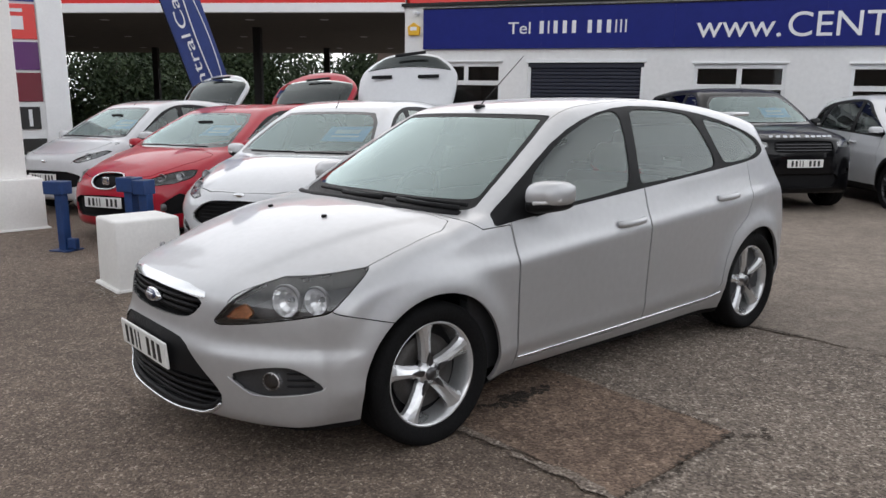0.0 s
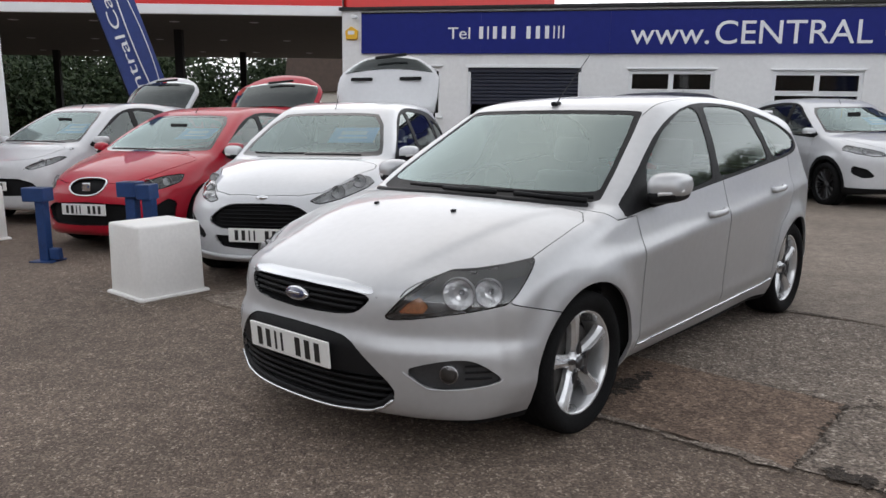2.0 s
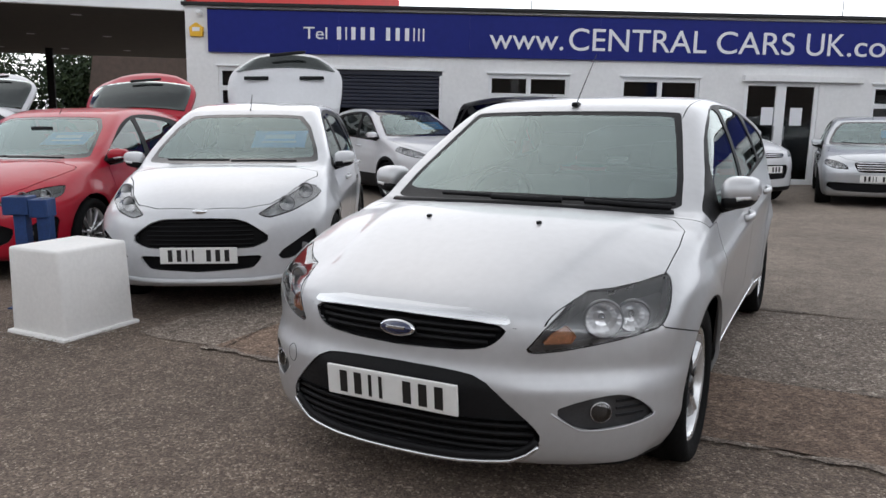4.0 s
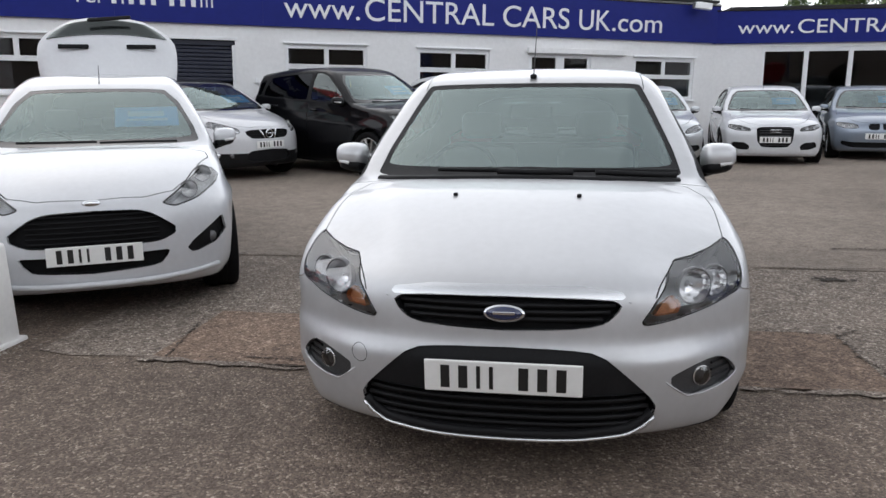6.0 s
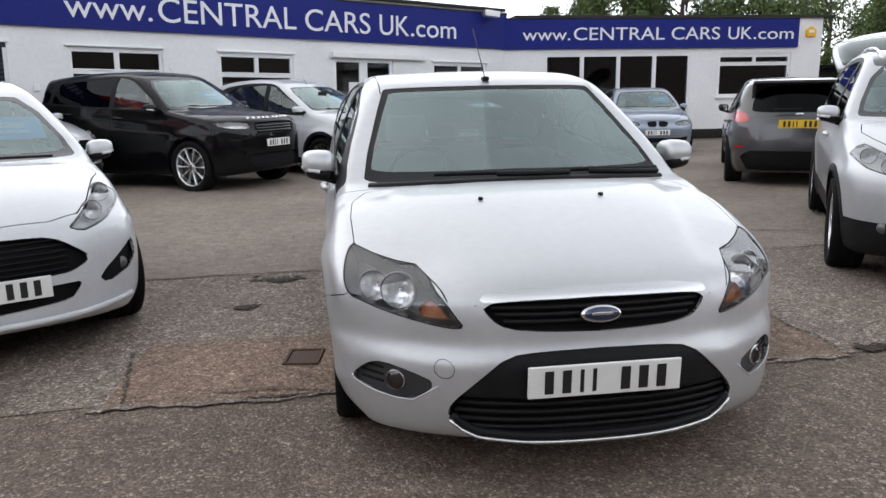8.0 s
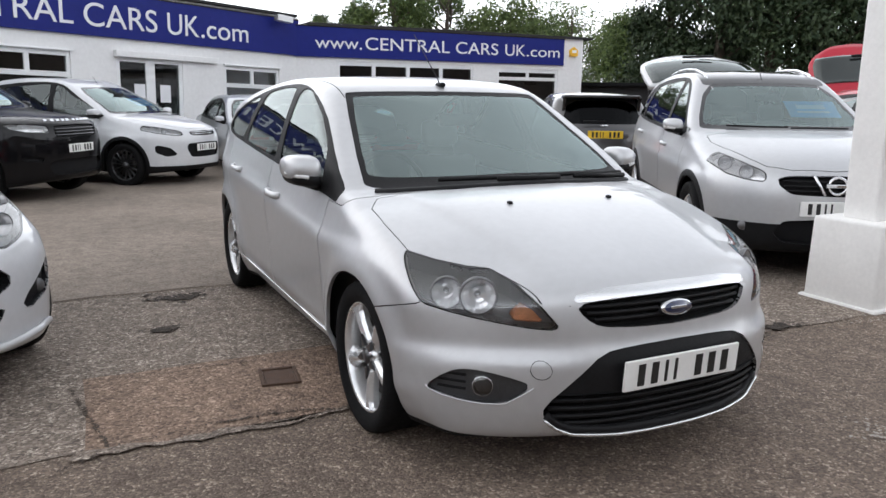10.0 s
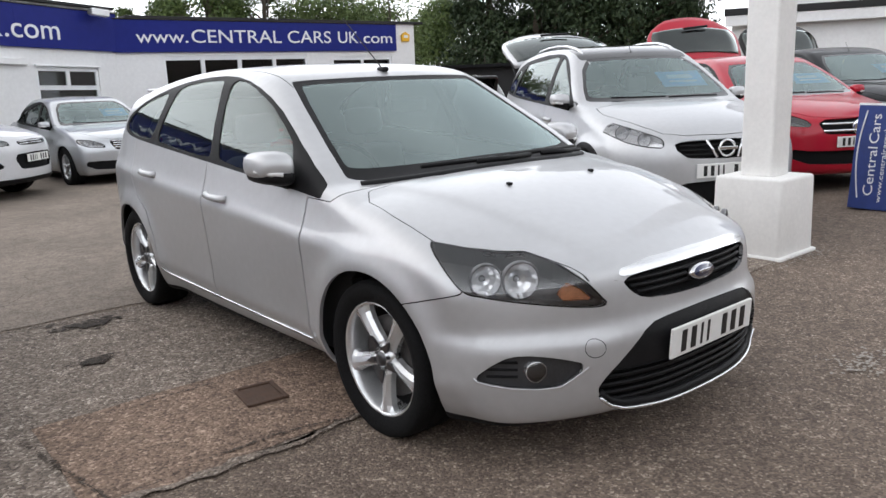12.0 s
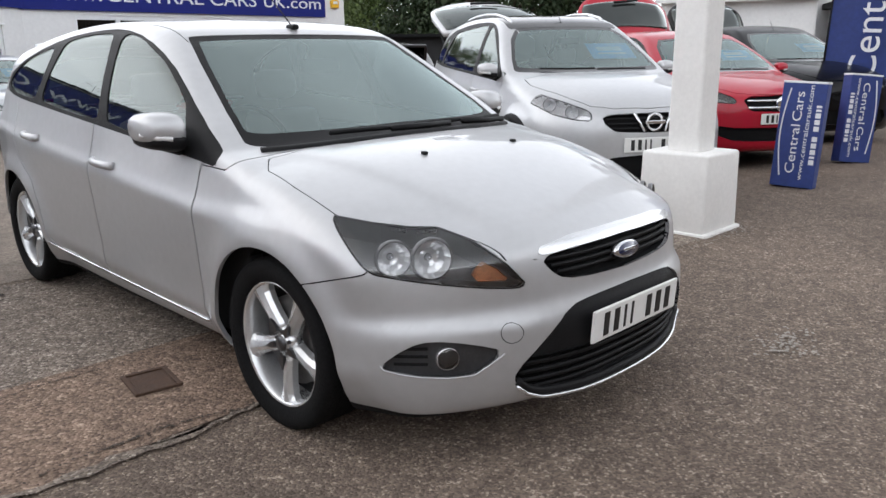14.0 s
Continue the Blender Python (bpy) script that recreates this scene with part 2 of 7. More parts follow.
    if bevel:
        bmesh.ops.bevel(b, geom=list(b.edges), offset=bevel, segments=2, affect="EDGES", profile=0.5)
    if m is not None:
        b.transform(m)
    return join(bm, b)


def tube(points, radius, seg=8, bm=None, taper=1.0, m=None):
    """A round bar through the points."""
    b = bmesh.new()
    pts = [Vector(p) for p in points]
    rings = []
    for i, p in enumerate(pts):
        d = (pts[min(i + 1, len(pts) - 1)] - pts[max(i - 1, 0)]).normalized()
        u = d.cross((0, 0, 1) if abs(d.z) < 0.95 else (1, 0, 0)).normalized()
        w = d.cross(u)
        r = radius * (1 + (taper - 1) * i / (len(pts) - 1))
        rings.append([b.verts.new(p + r * (math.cos(2 * math.pi * k / seg) * u + math.sin(2 * math.pi * k / seg) * w)) for k in range(seg)])
    for p, q in zip(rings, rings[1:]):
        for k in range(seg):
            b.faces.new((p[k], p[(k + 1) % seg], q[(k + 1) % seg], q[k]))
    b.faces.new(rings[0][::-1])
    b.faces.new(rings[-1])
    if m is not None:
        b.transform(m)
    return join(bm, b)


def bars(widths, height, gap, y=0.0, depth=0.002, x0=None, z0=0.0):
    """A row of plain upright bars, one for each character, in place of writing."""
    total = sum(widths) + gap * (len(widths) - 1)
    x, bm = (-total / 2 if x0 is None else x0), bmesh.new()
    for w in widths:
        if w > 0:
            cuboid((x, y - depth, z0), (x + w, y, z0 + height), bm=bm)
        x += abs(w) + gap
    return bm


def two_words(text, size, mat, parent, m, width, share, name="print"):
    """Two words in a row, each a mesh of its own; share: the part of the width that the first takes."""
    a, b = text.split()
    lettering(a, size, 0.001, mat, parent, m, width * share, name)
    lettering(b, size, 0.001, mat, parent, m @ pose(width * (share + 0.045), 0, 0), width * (0.955 - share), name)


def lettering(text, size, depth, mat, parent, m, width=None, name="lettering"):
    """Words in the built-in font as a solid mesh."""
    cu = bpy.data.curves.new(name, "FONT")
    cu.body, cu.size, cu.extrude, cu.offset = text, size, depth, 0.0
    tmp = bpy.data.objects.new("tmp", cu)
    scene.collection.objects.link(tmp)
    bpy.context.view_layer.update()
    me = bpy.data.meshes.new_from_object(tmp.evaluated_get(bpy.context.evaluated_depsgraph_get()))
    bpy.data.objects.remove(tmp)
    bpy.data.curves.remove(cu)
    co = np.array([v.co for v in me.vertices])
    lo, hi = co.min(0), co.max(0)
    k = (width / (hi[0] - lo[0])) if width else 1.0
    for v in me.vertices:
        v.co.x = (v.co.x - lo[0]) * k
    me.materials.clear()
    me.materials.append(mat)
    ob = new(name, me)
    ob.parent = parent
    ob.matrix_basis = m @ pose(0, 0, 0, 90, 0, 0)
    return ob

# ---- car bodies: a smooth solid from its side outline, its width and its bowed ends, cut into panels ----
def inside(P, poly):
    """Signed distance of points to a polygon, positive inside."""
    P = np.asarray(P, float)
    A = np.asarray(poly, float)
    B = np.roll(A, -1, 0)
    d = np.full(len(P), 1e9)
    w = np.zeros(len(P), bool)
    for a, b in zip(A, B):
        e = b - a
        v = P - a
        t = np.clip((v @ e) / max(e @ e, 1e-12), 0, 1)
        d = np.minimum(d, ((v - t[:, None] * e) ** 2).sum(1))
        c = (a[1] > P[:, 1]) != (b[1] > P[:, 1])
        if abs(e[1]) > 1e-12:
            w ^= c & (P[:, 0] < e[0] * (P[:, 1] - a[1]) / e[1] + a[0])
    d = np.sqrt(d)
    return np.where(w, d, -d)


def rounded(poly, times=2):
    """Cuts the corners of a closed outline."""
    P = np.asarray(poly, float)
    for _ in range(times):
        Q = np.roll(P, -1, 0)
        P = np.stack([0.75 * P + 0.25 * Q, 0.25 * P + 0.75 * Q], 1).reshape(-1, 2)
    return P


def soft(poly, d=0.03):
    """Cuts each corner of a closed outline by a fixed length."""
    P = [np.asarray(p, float) for p in poly]
    out = []
    for a, b, c in zip(P[-1:] + P[:-1], P, P[1:] + P[:1]):
        for q in (a, c):
            v = q - b
            n = np.linalg.norm(v)
            out.append(b + v / n * min(d, 0.35 * n))
    return rounded(out, 1)


class Form:
    """The solid of a car. Front to -y, front axle at y 0, ground at z 0."""

    def __init__(self, s, h):
        self.s, self.h = s, h
        out = rounded(s["outline"], 2)
        self.lo = out.min(0) - 0.55
        self.hi = out.max(0) + 0.55
        self.st = max(0.012, h * 0.6)
        ny, nz = [int(v) for v in (self.hi - self.lo) / self.st + 2]
        yy, zz = np.meshgrid(self.lo[0] + self.st * np.arange(ny), self.lo[1] + self.st * np.arange(nz), indexing="ij")
        self.tab = -inside(np.stack([yy.ravel(), zz.ravel()], 1), out).reshape(ny, nz)

    def belt(self, y):
        return np.interp(y, *zip(*self.s["belt"]))

    def width(self, y, z):
        s = self.s
        zb = self.belt(y)
        t = (z - 0.18) / (zb - 0.18)
        low = sum(np.interp(t + k, *zip(*s["section"])) for k in (-0.030, -0.018, -0.006, 0.006, 0.018, 0.030)) / 6
        low = np.where(t > 0.97, np.interp(t, *zip(*s["section"])), low)
        low = np.where(t > 1, s["section"][-1][1] - s["tumble"] * (0.6 * (z - zb) + 0.88 * (z - zb) ** 2), low)
        w = low + np.interp(y, *zip(*s["plan"]))
        for yc in (0.0, s["base"]):
            r = np.hypot(y - yc, z - s["hub"])
            k = np.where(r > s["arch"], np.exp(-((r - s["arch"]) / 0.09) ** 2), 1.0) * (z < zb)
            w = w + s["flare"] * k
        if "crease" in s:
            # a pressed line along the doors: steep above, fading slowly below
            d = np.interp(y, *zip(*s["crease"])) - z
            fade = np.clip((y - s["crease"][0][0]) / 0.35, 0, 1) * np.clip((s["crease"][-1][0] - y) / 0.35, 0, 1)
            w = w + s.get("press", 0.012) * fade * np.where(d > 0, np.exp((0.03 - np.sqrt(d * d + 0.0009)) / 0.17), np.exp((0.03 - np.sqrt(d * d + 0.0009)) / 0.05))
        return w

    def f(self, P):
        s = self.s
        ax, y, z = np.abs(P[:, 0]), P[:, 1], P[:, 2]
        q = ax / 0.8
        yb = y - s["bow_f"] * q ** s.get("pow_f", 3.0) * np.interp(y, *zip(*s["bow_w"])) + s["bow_r"] * q ** 3 * np.clip((y - s["base"] + 0.9) / 1.0, 0, 1)
        zb = z + np.interp(y, *zip(*s["crown"])) * q ** 2.4
        if "fold" in s:
            # the middle of the bonnet stands a little proud between two pressed lines
            xc = 0.40 + 0.22 * np.clip((y + 0.8) / 1.0, 0, 1)
            zb = zb + s["fold"] * 0.5 * (1 + np.tanh((ax - xc) / 0.030)) * np.clip((y + 0.80) / 0.25, 0, 1) * np.clip((0.28 - y) / 0.15, 0, 1)
        u = (yb - self.lo[0]) / self.st
        v = (zb - self.lo[1]) / self.st
        i = np.clip(u.astype(int), 0, self.tab.shape[0] - 2)
        j = np.clip(v.astype(int), 0, self.tab.shape[1] - 2)
        a, b = np.clip(u - i, 0, 1), np.clip(v - j, 0, 1)
        T = self.tab
        side = (T[i, j] * (1 - a) + T[i + 1, j] * a) * (1 - b) + (T[i, j + 1] * (1 - a) + T[i + 1, j + 1] * a) * b
        lat = ax - self.width(y, z)
        if "ledge" in s:
            # the bumper's shoulder, which runs out level to the wheel arches
            step = 0.009 * 0.5 * (1 + np.tanh((z - s["ledge"]) / 0.016)) * np.clip((0.62 - z) / 0.10, 0, 1) * np.clip((-0.28 - y) / 0.15, 0, 1) * np.clip((ax - 0.36) / 0.14, 0, 1)
            side, lat = side + step, lat + step
        k = np.interp(z, *zip(*s["round"]))
        hh = np.clip(k - np.abs(side - lat), 0, None) / k
        return np.maximum(side, lat) + hh * hh * k * 0.25

    def grad(self, P, e=5e-3):
        g = np.stack([self.f(P + d) - self.f(P - d) for d in (np.eye(3) * e)], 1)
        return g / (2 * e)

    def normal(self, P, e=0.010):
        g = self.grad(P, e)
        return g / np.linalg.norm(g, axis=1, keepdims=True).clip(1e-6)

    def half(self):
        """The half x >= 0 as quads on the surface."""
        h = self.h
        X = np.arange(-h / 2, 1.12, h)
        Y = np.arange(self.lo[0] + 0.5, self.hi[0] - 0.5, h)
        Z = np.arange(0.10, self.hi[1] - 0.5, h)
        g = np.stack(np.meshgrid(X, Y, Z, indexing="ij"), -1)
        F = self.f(g.reshape(-1, 3)).reshape(g.shape[:3])
        S = F < 0
        nx, ny, nz = [n - 1 for n in S.shape]
        cnt = np.zeros((nx, ny, nz))
        acc = np.zeros((nx, ny, nz, 3))
        eds = []
        for ax in range(3):
            o = np.eye(3, dtype=int)[ax]
            A = tuple(slice(0, n - k) for n, k in zip(S.shape, o))
            B = tuple(slice(k, None) for k in o)
            cr = S[A] != S[B]
            fa, fb = F[A], F[B]
            t = np.where(cr, fa / np.where(cr, fa - fb, 1), 0)
            p = g[A] + t[..., None] * (g[B] - g[A])
            others = [d for d in range(3) if d != ax]
            for d1 in (0, 1):
                for d2 in (0, 1):
                    sl = [slice(None)] * 3
                    sl[others[0]] = slice(d1, d1 + (nx, ny, nz)[others[0]])
                    sl[others[1]] = slice(d2, d2 + (nx, ny, nz)[others[1]])
                    sl = tuple(sl)
                    cnt += cr[sl]
                    acc += np.where(cr[sl][..., None], p[sl], 0)
            eds.append((ax, others, cr, S[A]))
        has = cnt > 0
        idx = np.full(has.shape, -1)
        idx[has] = np.arange(has.sum())
        V = acc[has] / cnt[has][:, None]
        V[np.nonzero(has)[0] == 0, 0] = 0.0
        faces = []
        for ax, (o1, o2), cr, sa in eds:
            I = np.argwhere(cr)
            ok = (I[:, o1] > 0) & (I[:, o2] > 0) & (I[:, o1] < has.shape[o1]) & (I[:, o2] < has.shape[o2])
            I = I[ok]
            q = []
            for d1, d2 in ((1, 1), (0, 1), (0, 0), (1, 0)):
                J = I.copy()
                J[:, o1] -= d1
                J[:, o2] -= d2
                q.append(idx[J[:, 0], J[:, 1], J[:, 2]])
            q = np.stack(q, 1)
            flip = sa[I[:, 0], I[:, 1], I[:, 2]] ^ (ax == 1)
            q[~flip] = q[~flip][:, ::-1]
            faces.append(q[(q >= 0).all(1)])
        centre = V[:, 0] == 0
        for _ in range(4):
            gr = self.grad(V)
            step = (self.f(V) / (gr ** 2).sum(1).clip(0.05))[:, None] * gr
            ln = np.linalg.norm(step, axis=1, keepdims=True).clip(1e-9)
            V = V - step * np.minimum(1, 0.5 * h / ln)
            V[centre, 0] = 0
        return V, [list(map(int, f)) for f in np.concatenate(faces)]

    def side_x(self, y, z):
        a, b = 0.3, 1.15
        for _ in range(40):
            c = (a + b) / 2
            a, b = (c, b) if self.f(np.array([[c, y, z]]))[0] < 0 else (a, c)
        return a

    def front_y(self, x, z, rear=False):
        a, b = (self.s["base"] / 2, self.lo[0]) if not rear else (self.s["base"] * 0.75, self.hi[0])
        for _ in range(40):
            c = (a + b) / 2
            a, b = (c, b) if self.f(np.array([[x, c, z]]))[0] < 0 else (a, c)
        return a

    def corner(self, a, z, ca=0.548, sa=0.836):
        """The point of the front corner at the distance a round it and the height z."""
        lo, hi = 0.25, 0.88
        for _ in range(30):
            x = (lo + hi) / 2
            lo, hi = (x, hi) if x * ca + self.front_y(x, z) * sa < a else (lo, x)
        return x, self.front_y(x, z), z

    def top_z(self, x, y):
        a, b = 0.4, 2.2
        for _ in range(40):
            c = (a + b) / 2
            a, b = (c, b) if self.f(np.array([[x, y, c]]))[0] < 0 else (a, c)
        return a


def carve(V, faces, g):
    """Splits faces where the field g changes sign. Returns points, faces inside (g > 0) and outside."""
    g = np.where(np.abs(g) < 2e-4, 2e-4, g)
    pos = (g > 0).tolist()
    ins, outs, cut, add = [], [], {}, []
    n0 = len(V)
    for f in faces:
        k = sum(pos[i] for i in f)
        if k == len(f):
            ins.append(f)
        elif k == 0:
            outs.append(f)
        else:
            a, b = [], []
            for i, j in zip(f, f[1:] + f[:1]):
                (a if pos[i] else b).append(i)
                if pos[i] != pos[j]:
                    key = (min(i, j), max(i, j))
                    if key not in cut:
                        t = g[key[0]] / (g[key[0]] - g[key[1]])
                        cut[key] = n0 + len(add)
                        add.append(V[key[0]] + t * (V[key[1]] - V[key[0]]))
                    a.append(cut[key])
                    b.append(cut[key])
            if len(a) > 2:
                ins.append(a)
            if len(b) > 2:
                outs.append(b)
    if add:
        V = np.vstack([V, add])
    return V, ins, outs


def panel(name, form, V, faces, mat, parent, off=0.0, end=None, sides="both", label=""):
    """Meshes for cut faces: their skin moved in by off, with an edge that reaches to depth end. sides both: one object across the
    middle; split: one on each side."""
    made = []
    if not faces:
        return made
    ids = sorted({i for f in faces for i in f})
    at = {i: k for k, i in enumerate(ids)}
    P = V[ids]
    N = form.normal(P, 0.035 if mat in (M["screen"], M["sidepane"], M["privacy"]) else 0.010)
    P = np.where(np.abs(P[:, :1]) < 1e-6, P * [0, 1, 1], P)
    skin = P - N * off
    verts = [skin]
    fs = [[at[i] for i in f] for f in faces]
    nor = [N[i] for f in fs for i in f]
    if end is not None:
        edge = {}
        for f in fs:
            for i, j in zip(f, f[1:] + f[:1]):
                if (j, i) in edge:
                    del edge[(j, i)]
                else:
                    edge[(i, j)] = 1
        edge = [(i, j) for i, j in edge if not (P[i, 0] < 1e-6 and P[j, 0] < 1e-6)]
        rim = {}
        back = []
        for i, j in edge:
            for k in (i, j):
                if k not in rim:
                    rim[k] = len(P) + len(back)
                    back.append(P[k] - N[k] * end)
        if back:
            back = np.array(back)
            verts.append(back)
            allv = np.vstack(verts)
            for i, j in edge:
                w = [j, i, rim[i], rim[j]]
                n = np.cross(allv[w[1]] - allv[w[0]], allv[w[2]] - allv[w[0]])
                n = n / max(np.linalg.norm(n), 1e-9)
                fs.append(w)
                nor += [n] * 4
    verts = np.vstack(verts)
    mv = verts * [-1, 1, 1]
    mf, mn, k = [], [], 0
    for f in fs:
        mf.append(f[::-1])
        mn += [np.array(n) * [-1, 1, 1] for n in nor[k:k + len(f)][::-1]]
        k += len(f)
    if sides == "both":
        c = len(verts)
        made.append(mesh_ob(name, np.vstack([verts, mv]), fs + [[i + c for i in f] for f in mf], mat, parent, label, True, nor + mn))
    else:
        made.append(mesh_ob(name, verts, fs, mat, parent, label, True, nor))
        made.append(mesh_ob(name, mv, mf, mat, parent, label, True, mn))
    return made


# fields for carve: each returns a function of the points
def by_side(poly, xmin=0.45, rnd=2):
    q = soft(poly, 0.035) if rnd == "soft" else rounded(poly, rnd) if rnd else np.asarray(poly, float)
    return lambda V: np.where(V[:, 0] > xmin, inside(V[:, [1, 2]], q), -0.05)


def outline_of(q, rnd):
    if rnd == "soft":
        return soft([p for p, n in zip(q, q[1:] + q[:1]) if math.dist(p, n) > 1e-6], 0.014)
    return rounded(q, rnd) if rnd else np.asarray(q, float)


def by_front(poly, ymax=0.25, rnd=1, full=True, ymin=-9.0):
    q = list(poly)
    if full:
        q = q + [(-x, z) for x, z in q[::-1]]
    q = outline_of(q, rnd)
    return lambda V: np.where(V[:, 1] < ymax, inside(V[:, [0, 2]], q), -0.05)


def by_rear(poly, ymin, rnd=1, full=True):
    q = list(poly)
    if full:
        q = q + [(-x, z) for x, z in q[::-1]]
    q = outline_of(q, rnd)
    return lambda V: np.where(V[:, 1] > ymin, inside(V[:, [0, 2]], q), -0.05)


def by_corner(poly, ca=0.548, sa=0.836, ymax=0.4, xmin=0.2, rnd=1):
    """An outline on the front corner, in (distance round the corner, height)."""
    q = rounded(poly, rnd) if rnd else np.asarray(poly, float)
    return lambda V: np.where((V[:, 1] < ymax) & (V[:, 0] > xmin), inside(np.stack([V[:, 0] * ca + V[:, 1] * sa, V[:, 2]], 1), q), -0.05)


def by_top(poly, zmin, rnd=1, full=True):
    q = list(poly)
    if full:
        q = q + [(-x, y) for x, y in q[::-1]]
    q = rounded(q, rnd) if rnd else np.asarray(q, float)
    return lambda V: np.where(V[:, 2] > zmin, inside(V[:, [0, 1]], q), -0.05)


def shrink(field, d):
    return lambda V: field(V) - d


def make_wheel(car, x, y, hub, R, rim, width, spokes, mat, style=0):
    """One wheel at the side of sign x: rim barrel with spokes, tyre, hub cap and brake disc."""
    s = 1 if x > 0 else -1
    m = Matrix.Translation((x, y, hub)) @ (Matrix.Identity(4) if s > 0 else pose(0, 0, 0, 0, 0, 180))
    w = width
    wheel = part("wheel", lathe([(rim * 0.90, -w * 0.80), (rim * 0.93, -w * 0.30), (rim * 0.94, -0.03), (rim * 0.965, -0.012), (rim * 1.0, -0.002), (rim * 1.015, -0.006), (rim * 1.0, -0.03), (rim * 0.97, -0.06), (rim * 0.96, -w * 0.8)], 48), mat, car, "", True, m)
    tyre = [(rim * 0.97, -w * 0.9), (rim * 1.02, -w * 0.99), (R * 0.90, -w * 1.04), (R * 0.975, -w * 0.97), (R, -w * 0.86), (R * 1.0, -w * 0.62), (R * 0.992, -w * 0.60), (R * 0.992, -w * 0.58), (R, -w * 0.56), (R, -w * 0.32), (R * 0.992, -w * 0.30), (R * 0.992, -w * 0.28), (R, -w * 0.26), (R * 1.0, -w * 0.10), (R * 0.975, 0.006), (R * 0.93, 0.016), (R * 0.86, 0.016), (rim * 1.05, 0.006), (rim * 1.012, -0.006), (rim * 0.97, -0.03)]
    part("tyre", lathe(tyre, 56), M["rubber"], wheel, "", True)
    for k in range(spokes):
        a = 2 * math.pi * k / spokes + (math.pi / spokes if s < 0 else 0.10)
        b = bmesh.new()
        rows = []
        if style == 2:
            # broad spoke with an uneven ridge, open at its foot round the bolt
            pr = [(0.030, 0.022, -0.030), (0.062, 0.029, -0.022), (0.100, 0.027, -0.018), (rim * 0.66, 0.029, -0.014), (rim * 0.84, 0.036, -0.012), (rim * 0.97, 0.054, -0.010)]
            for r, hw, d in pr:
                rows.append([b.verts.new(v) for v in ((d - 0.045, -hw, r), (d - 0.020, -hw, r), (d - 0.004, -hw * 0.62, r), (d, -hw * 0.10, r), (d - 0.010, hw * 0.55, r), (d - 0.024, hw, r), (d - 0.045, hw, r))])
        else:
            pr = [(0.045, 0.030, -0.028), (0.085, 0.024, -0.020), (rim * 0.60, 0.033, -0.014), (rim * 0.82, 0.046, -0.010), (rim * 0.97, 0.062, -0.008)]
            thin = 1.0 if style == 0 else 0.42
            for r, hw, d in pr:
                hw *= thin * 5 / max(5, spokes * 0.8)
                rows.append([b.verts.new(v) for v in ((d - 0.034, -hw, r), (d - 0.006, -hw, r), (d, -hw * 0.45, r), (d - 0.005, 0, r), (d, hw * 0.45, r), (d - 0.006, hw, r), (d - 0.034, hw, r))])
        for p, q in zip(rows, rows[1:]):
            for i in range(6):
                b.faces.new((p[i], p[i + 1], q[i + 1], q[i]))
        b.transform(Matrix.Rotation(a, 4, "X"))
        part("spoke", b, mat, wheel)
        if style == 2:
            # solid dark wedge: the shade of the bolt's pocket, put in as colour
            part("pocket_shade", prism([(-0.010, 0.044), (0.010, 0.044), (0.0125, 0.060), (0.002, 0.098), (-0.002, 0.098), (-0.0125, 0.060)], 0.012, m=Matrix.Rotation(a, 4, "X") @ Matrix.Translation((-0.013, 0, 0)) @ pose(0, 0, 0, 0, 0, 90)), M["alloy_dark"], wheel, "dark insert for the shaded pocket round a wheel bolt")
    part("hub_cap", lathe([(0.0, -0.016), (0.022, -0.017), (0.026, -0.022), (0.052, -0.030), (0.056, -0.05)], 24), mat, wheel, "", True)
    part("hub_centre", lathe([(0.0, -0.010), (0.024, -0.011), (0.029, -0.020)], 20), M["alloy_dark"], wheel, "", True)
    for k in range(5):
        a = 2 * math.pi * (k + (0 if style == 2 else 0.5)) / 5
        part("wheel_bolt", lathe([(0.0, -0.020), (0.007, -0.020), (0.009, -0.03)], 8, m=Matrix.Translation((0, 0.040 * math.sin(a), 0.040 * math.cos(a)))), M["alloy_dark"], wheel)
    part("brake_disc", lathe([(0.06, -0.07), (rim * 0.72, -0.07), (rim * 0.72, -0.085), (0.06, -0.085)], 32, closed=True), M["disc"], wheel, "", True)
    part("wheel_well", lathe([(0.02, -0.10), (rim * 0.93, -0.11)], 24), M["recess"], wheel)
    return wheel


def number_plate(car, form, z, rear=False, w=0.52, tilt=0.0, y=None, mat=None):
    """A plate with plain bars for its characters."""
    yy = form.front_y(0, z, rear) if y is None else y
    m = Matrix.Translation((0, yy + (0.004 if rear else -0.004), z)) @ pose(0, 0, 0, tilt, 0, 180 if rear else 0)
    pl = part("number_plate", cuboid((-w / 2, -0.012, -0.0555), (w / 2, 0.0, 0.0555), 0.004), mat or M["plate_white"], car, "number plate with plain black bars", False, m)
    k = w / 0.52
    x = -0.205 * k
    for cw in (0.030, 0.030, 0.013, 0.013, -0.024, 0.032, 0.032, 0.032):
        if cw > 0:
            part("character", cuboid((x, -0.0138, -0.040), (x + cw * k, -0.0125, 0.040)), M["ink"], pl)
        x += (abs(cw) + 0.0295) * k
    return pl


def seat(car, x, y, z, w=0.48, back=0.62, mat=None):
    s = part("seat", cuboid((x - w / 2, y - 0.05, z), (x + w / 2, y + 0.46, z + 0.16), 0.05), mat or M["cabin_grey"], car, "", True)
    part("backrest", cuboid((-w / 2, -0.06, 0), (w / 2, 0.07, back), 0.055, m=pose(x, y + 0.46, z + 0.08, -14)), mat or M["cabin_grey"], s, "", True)
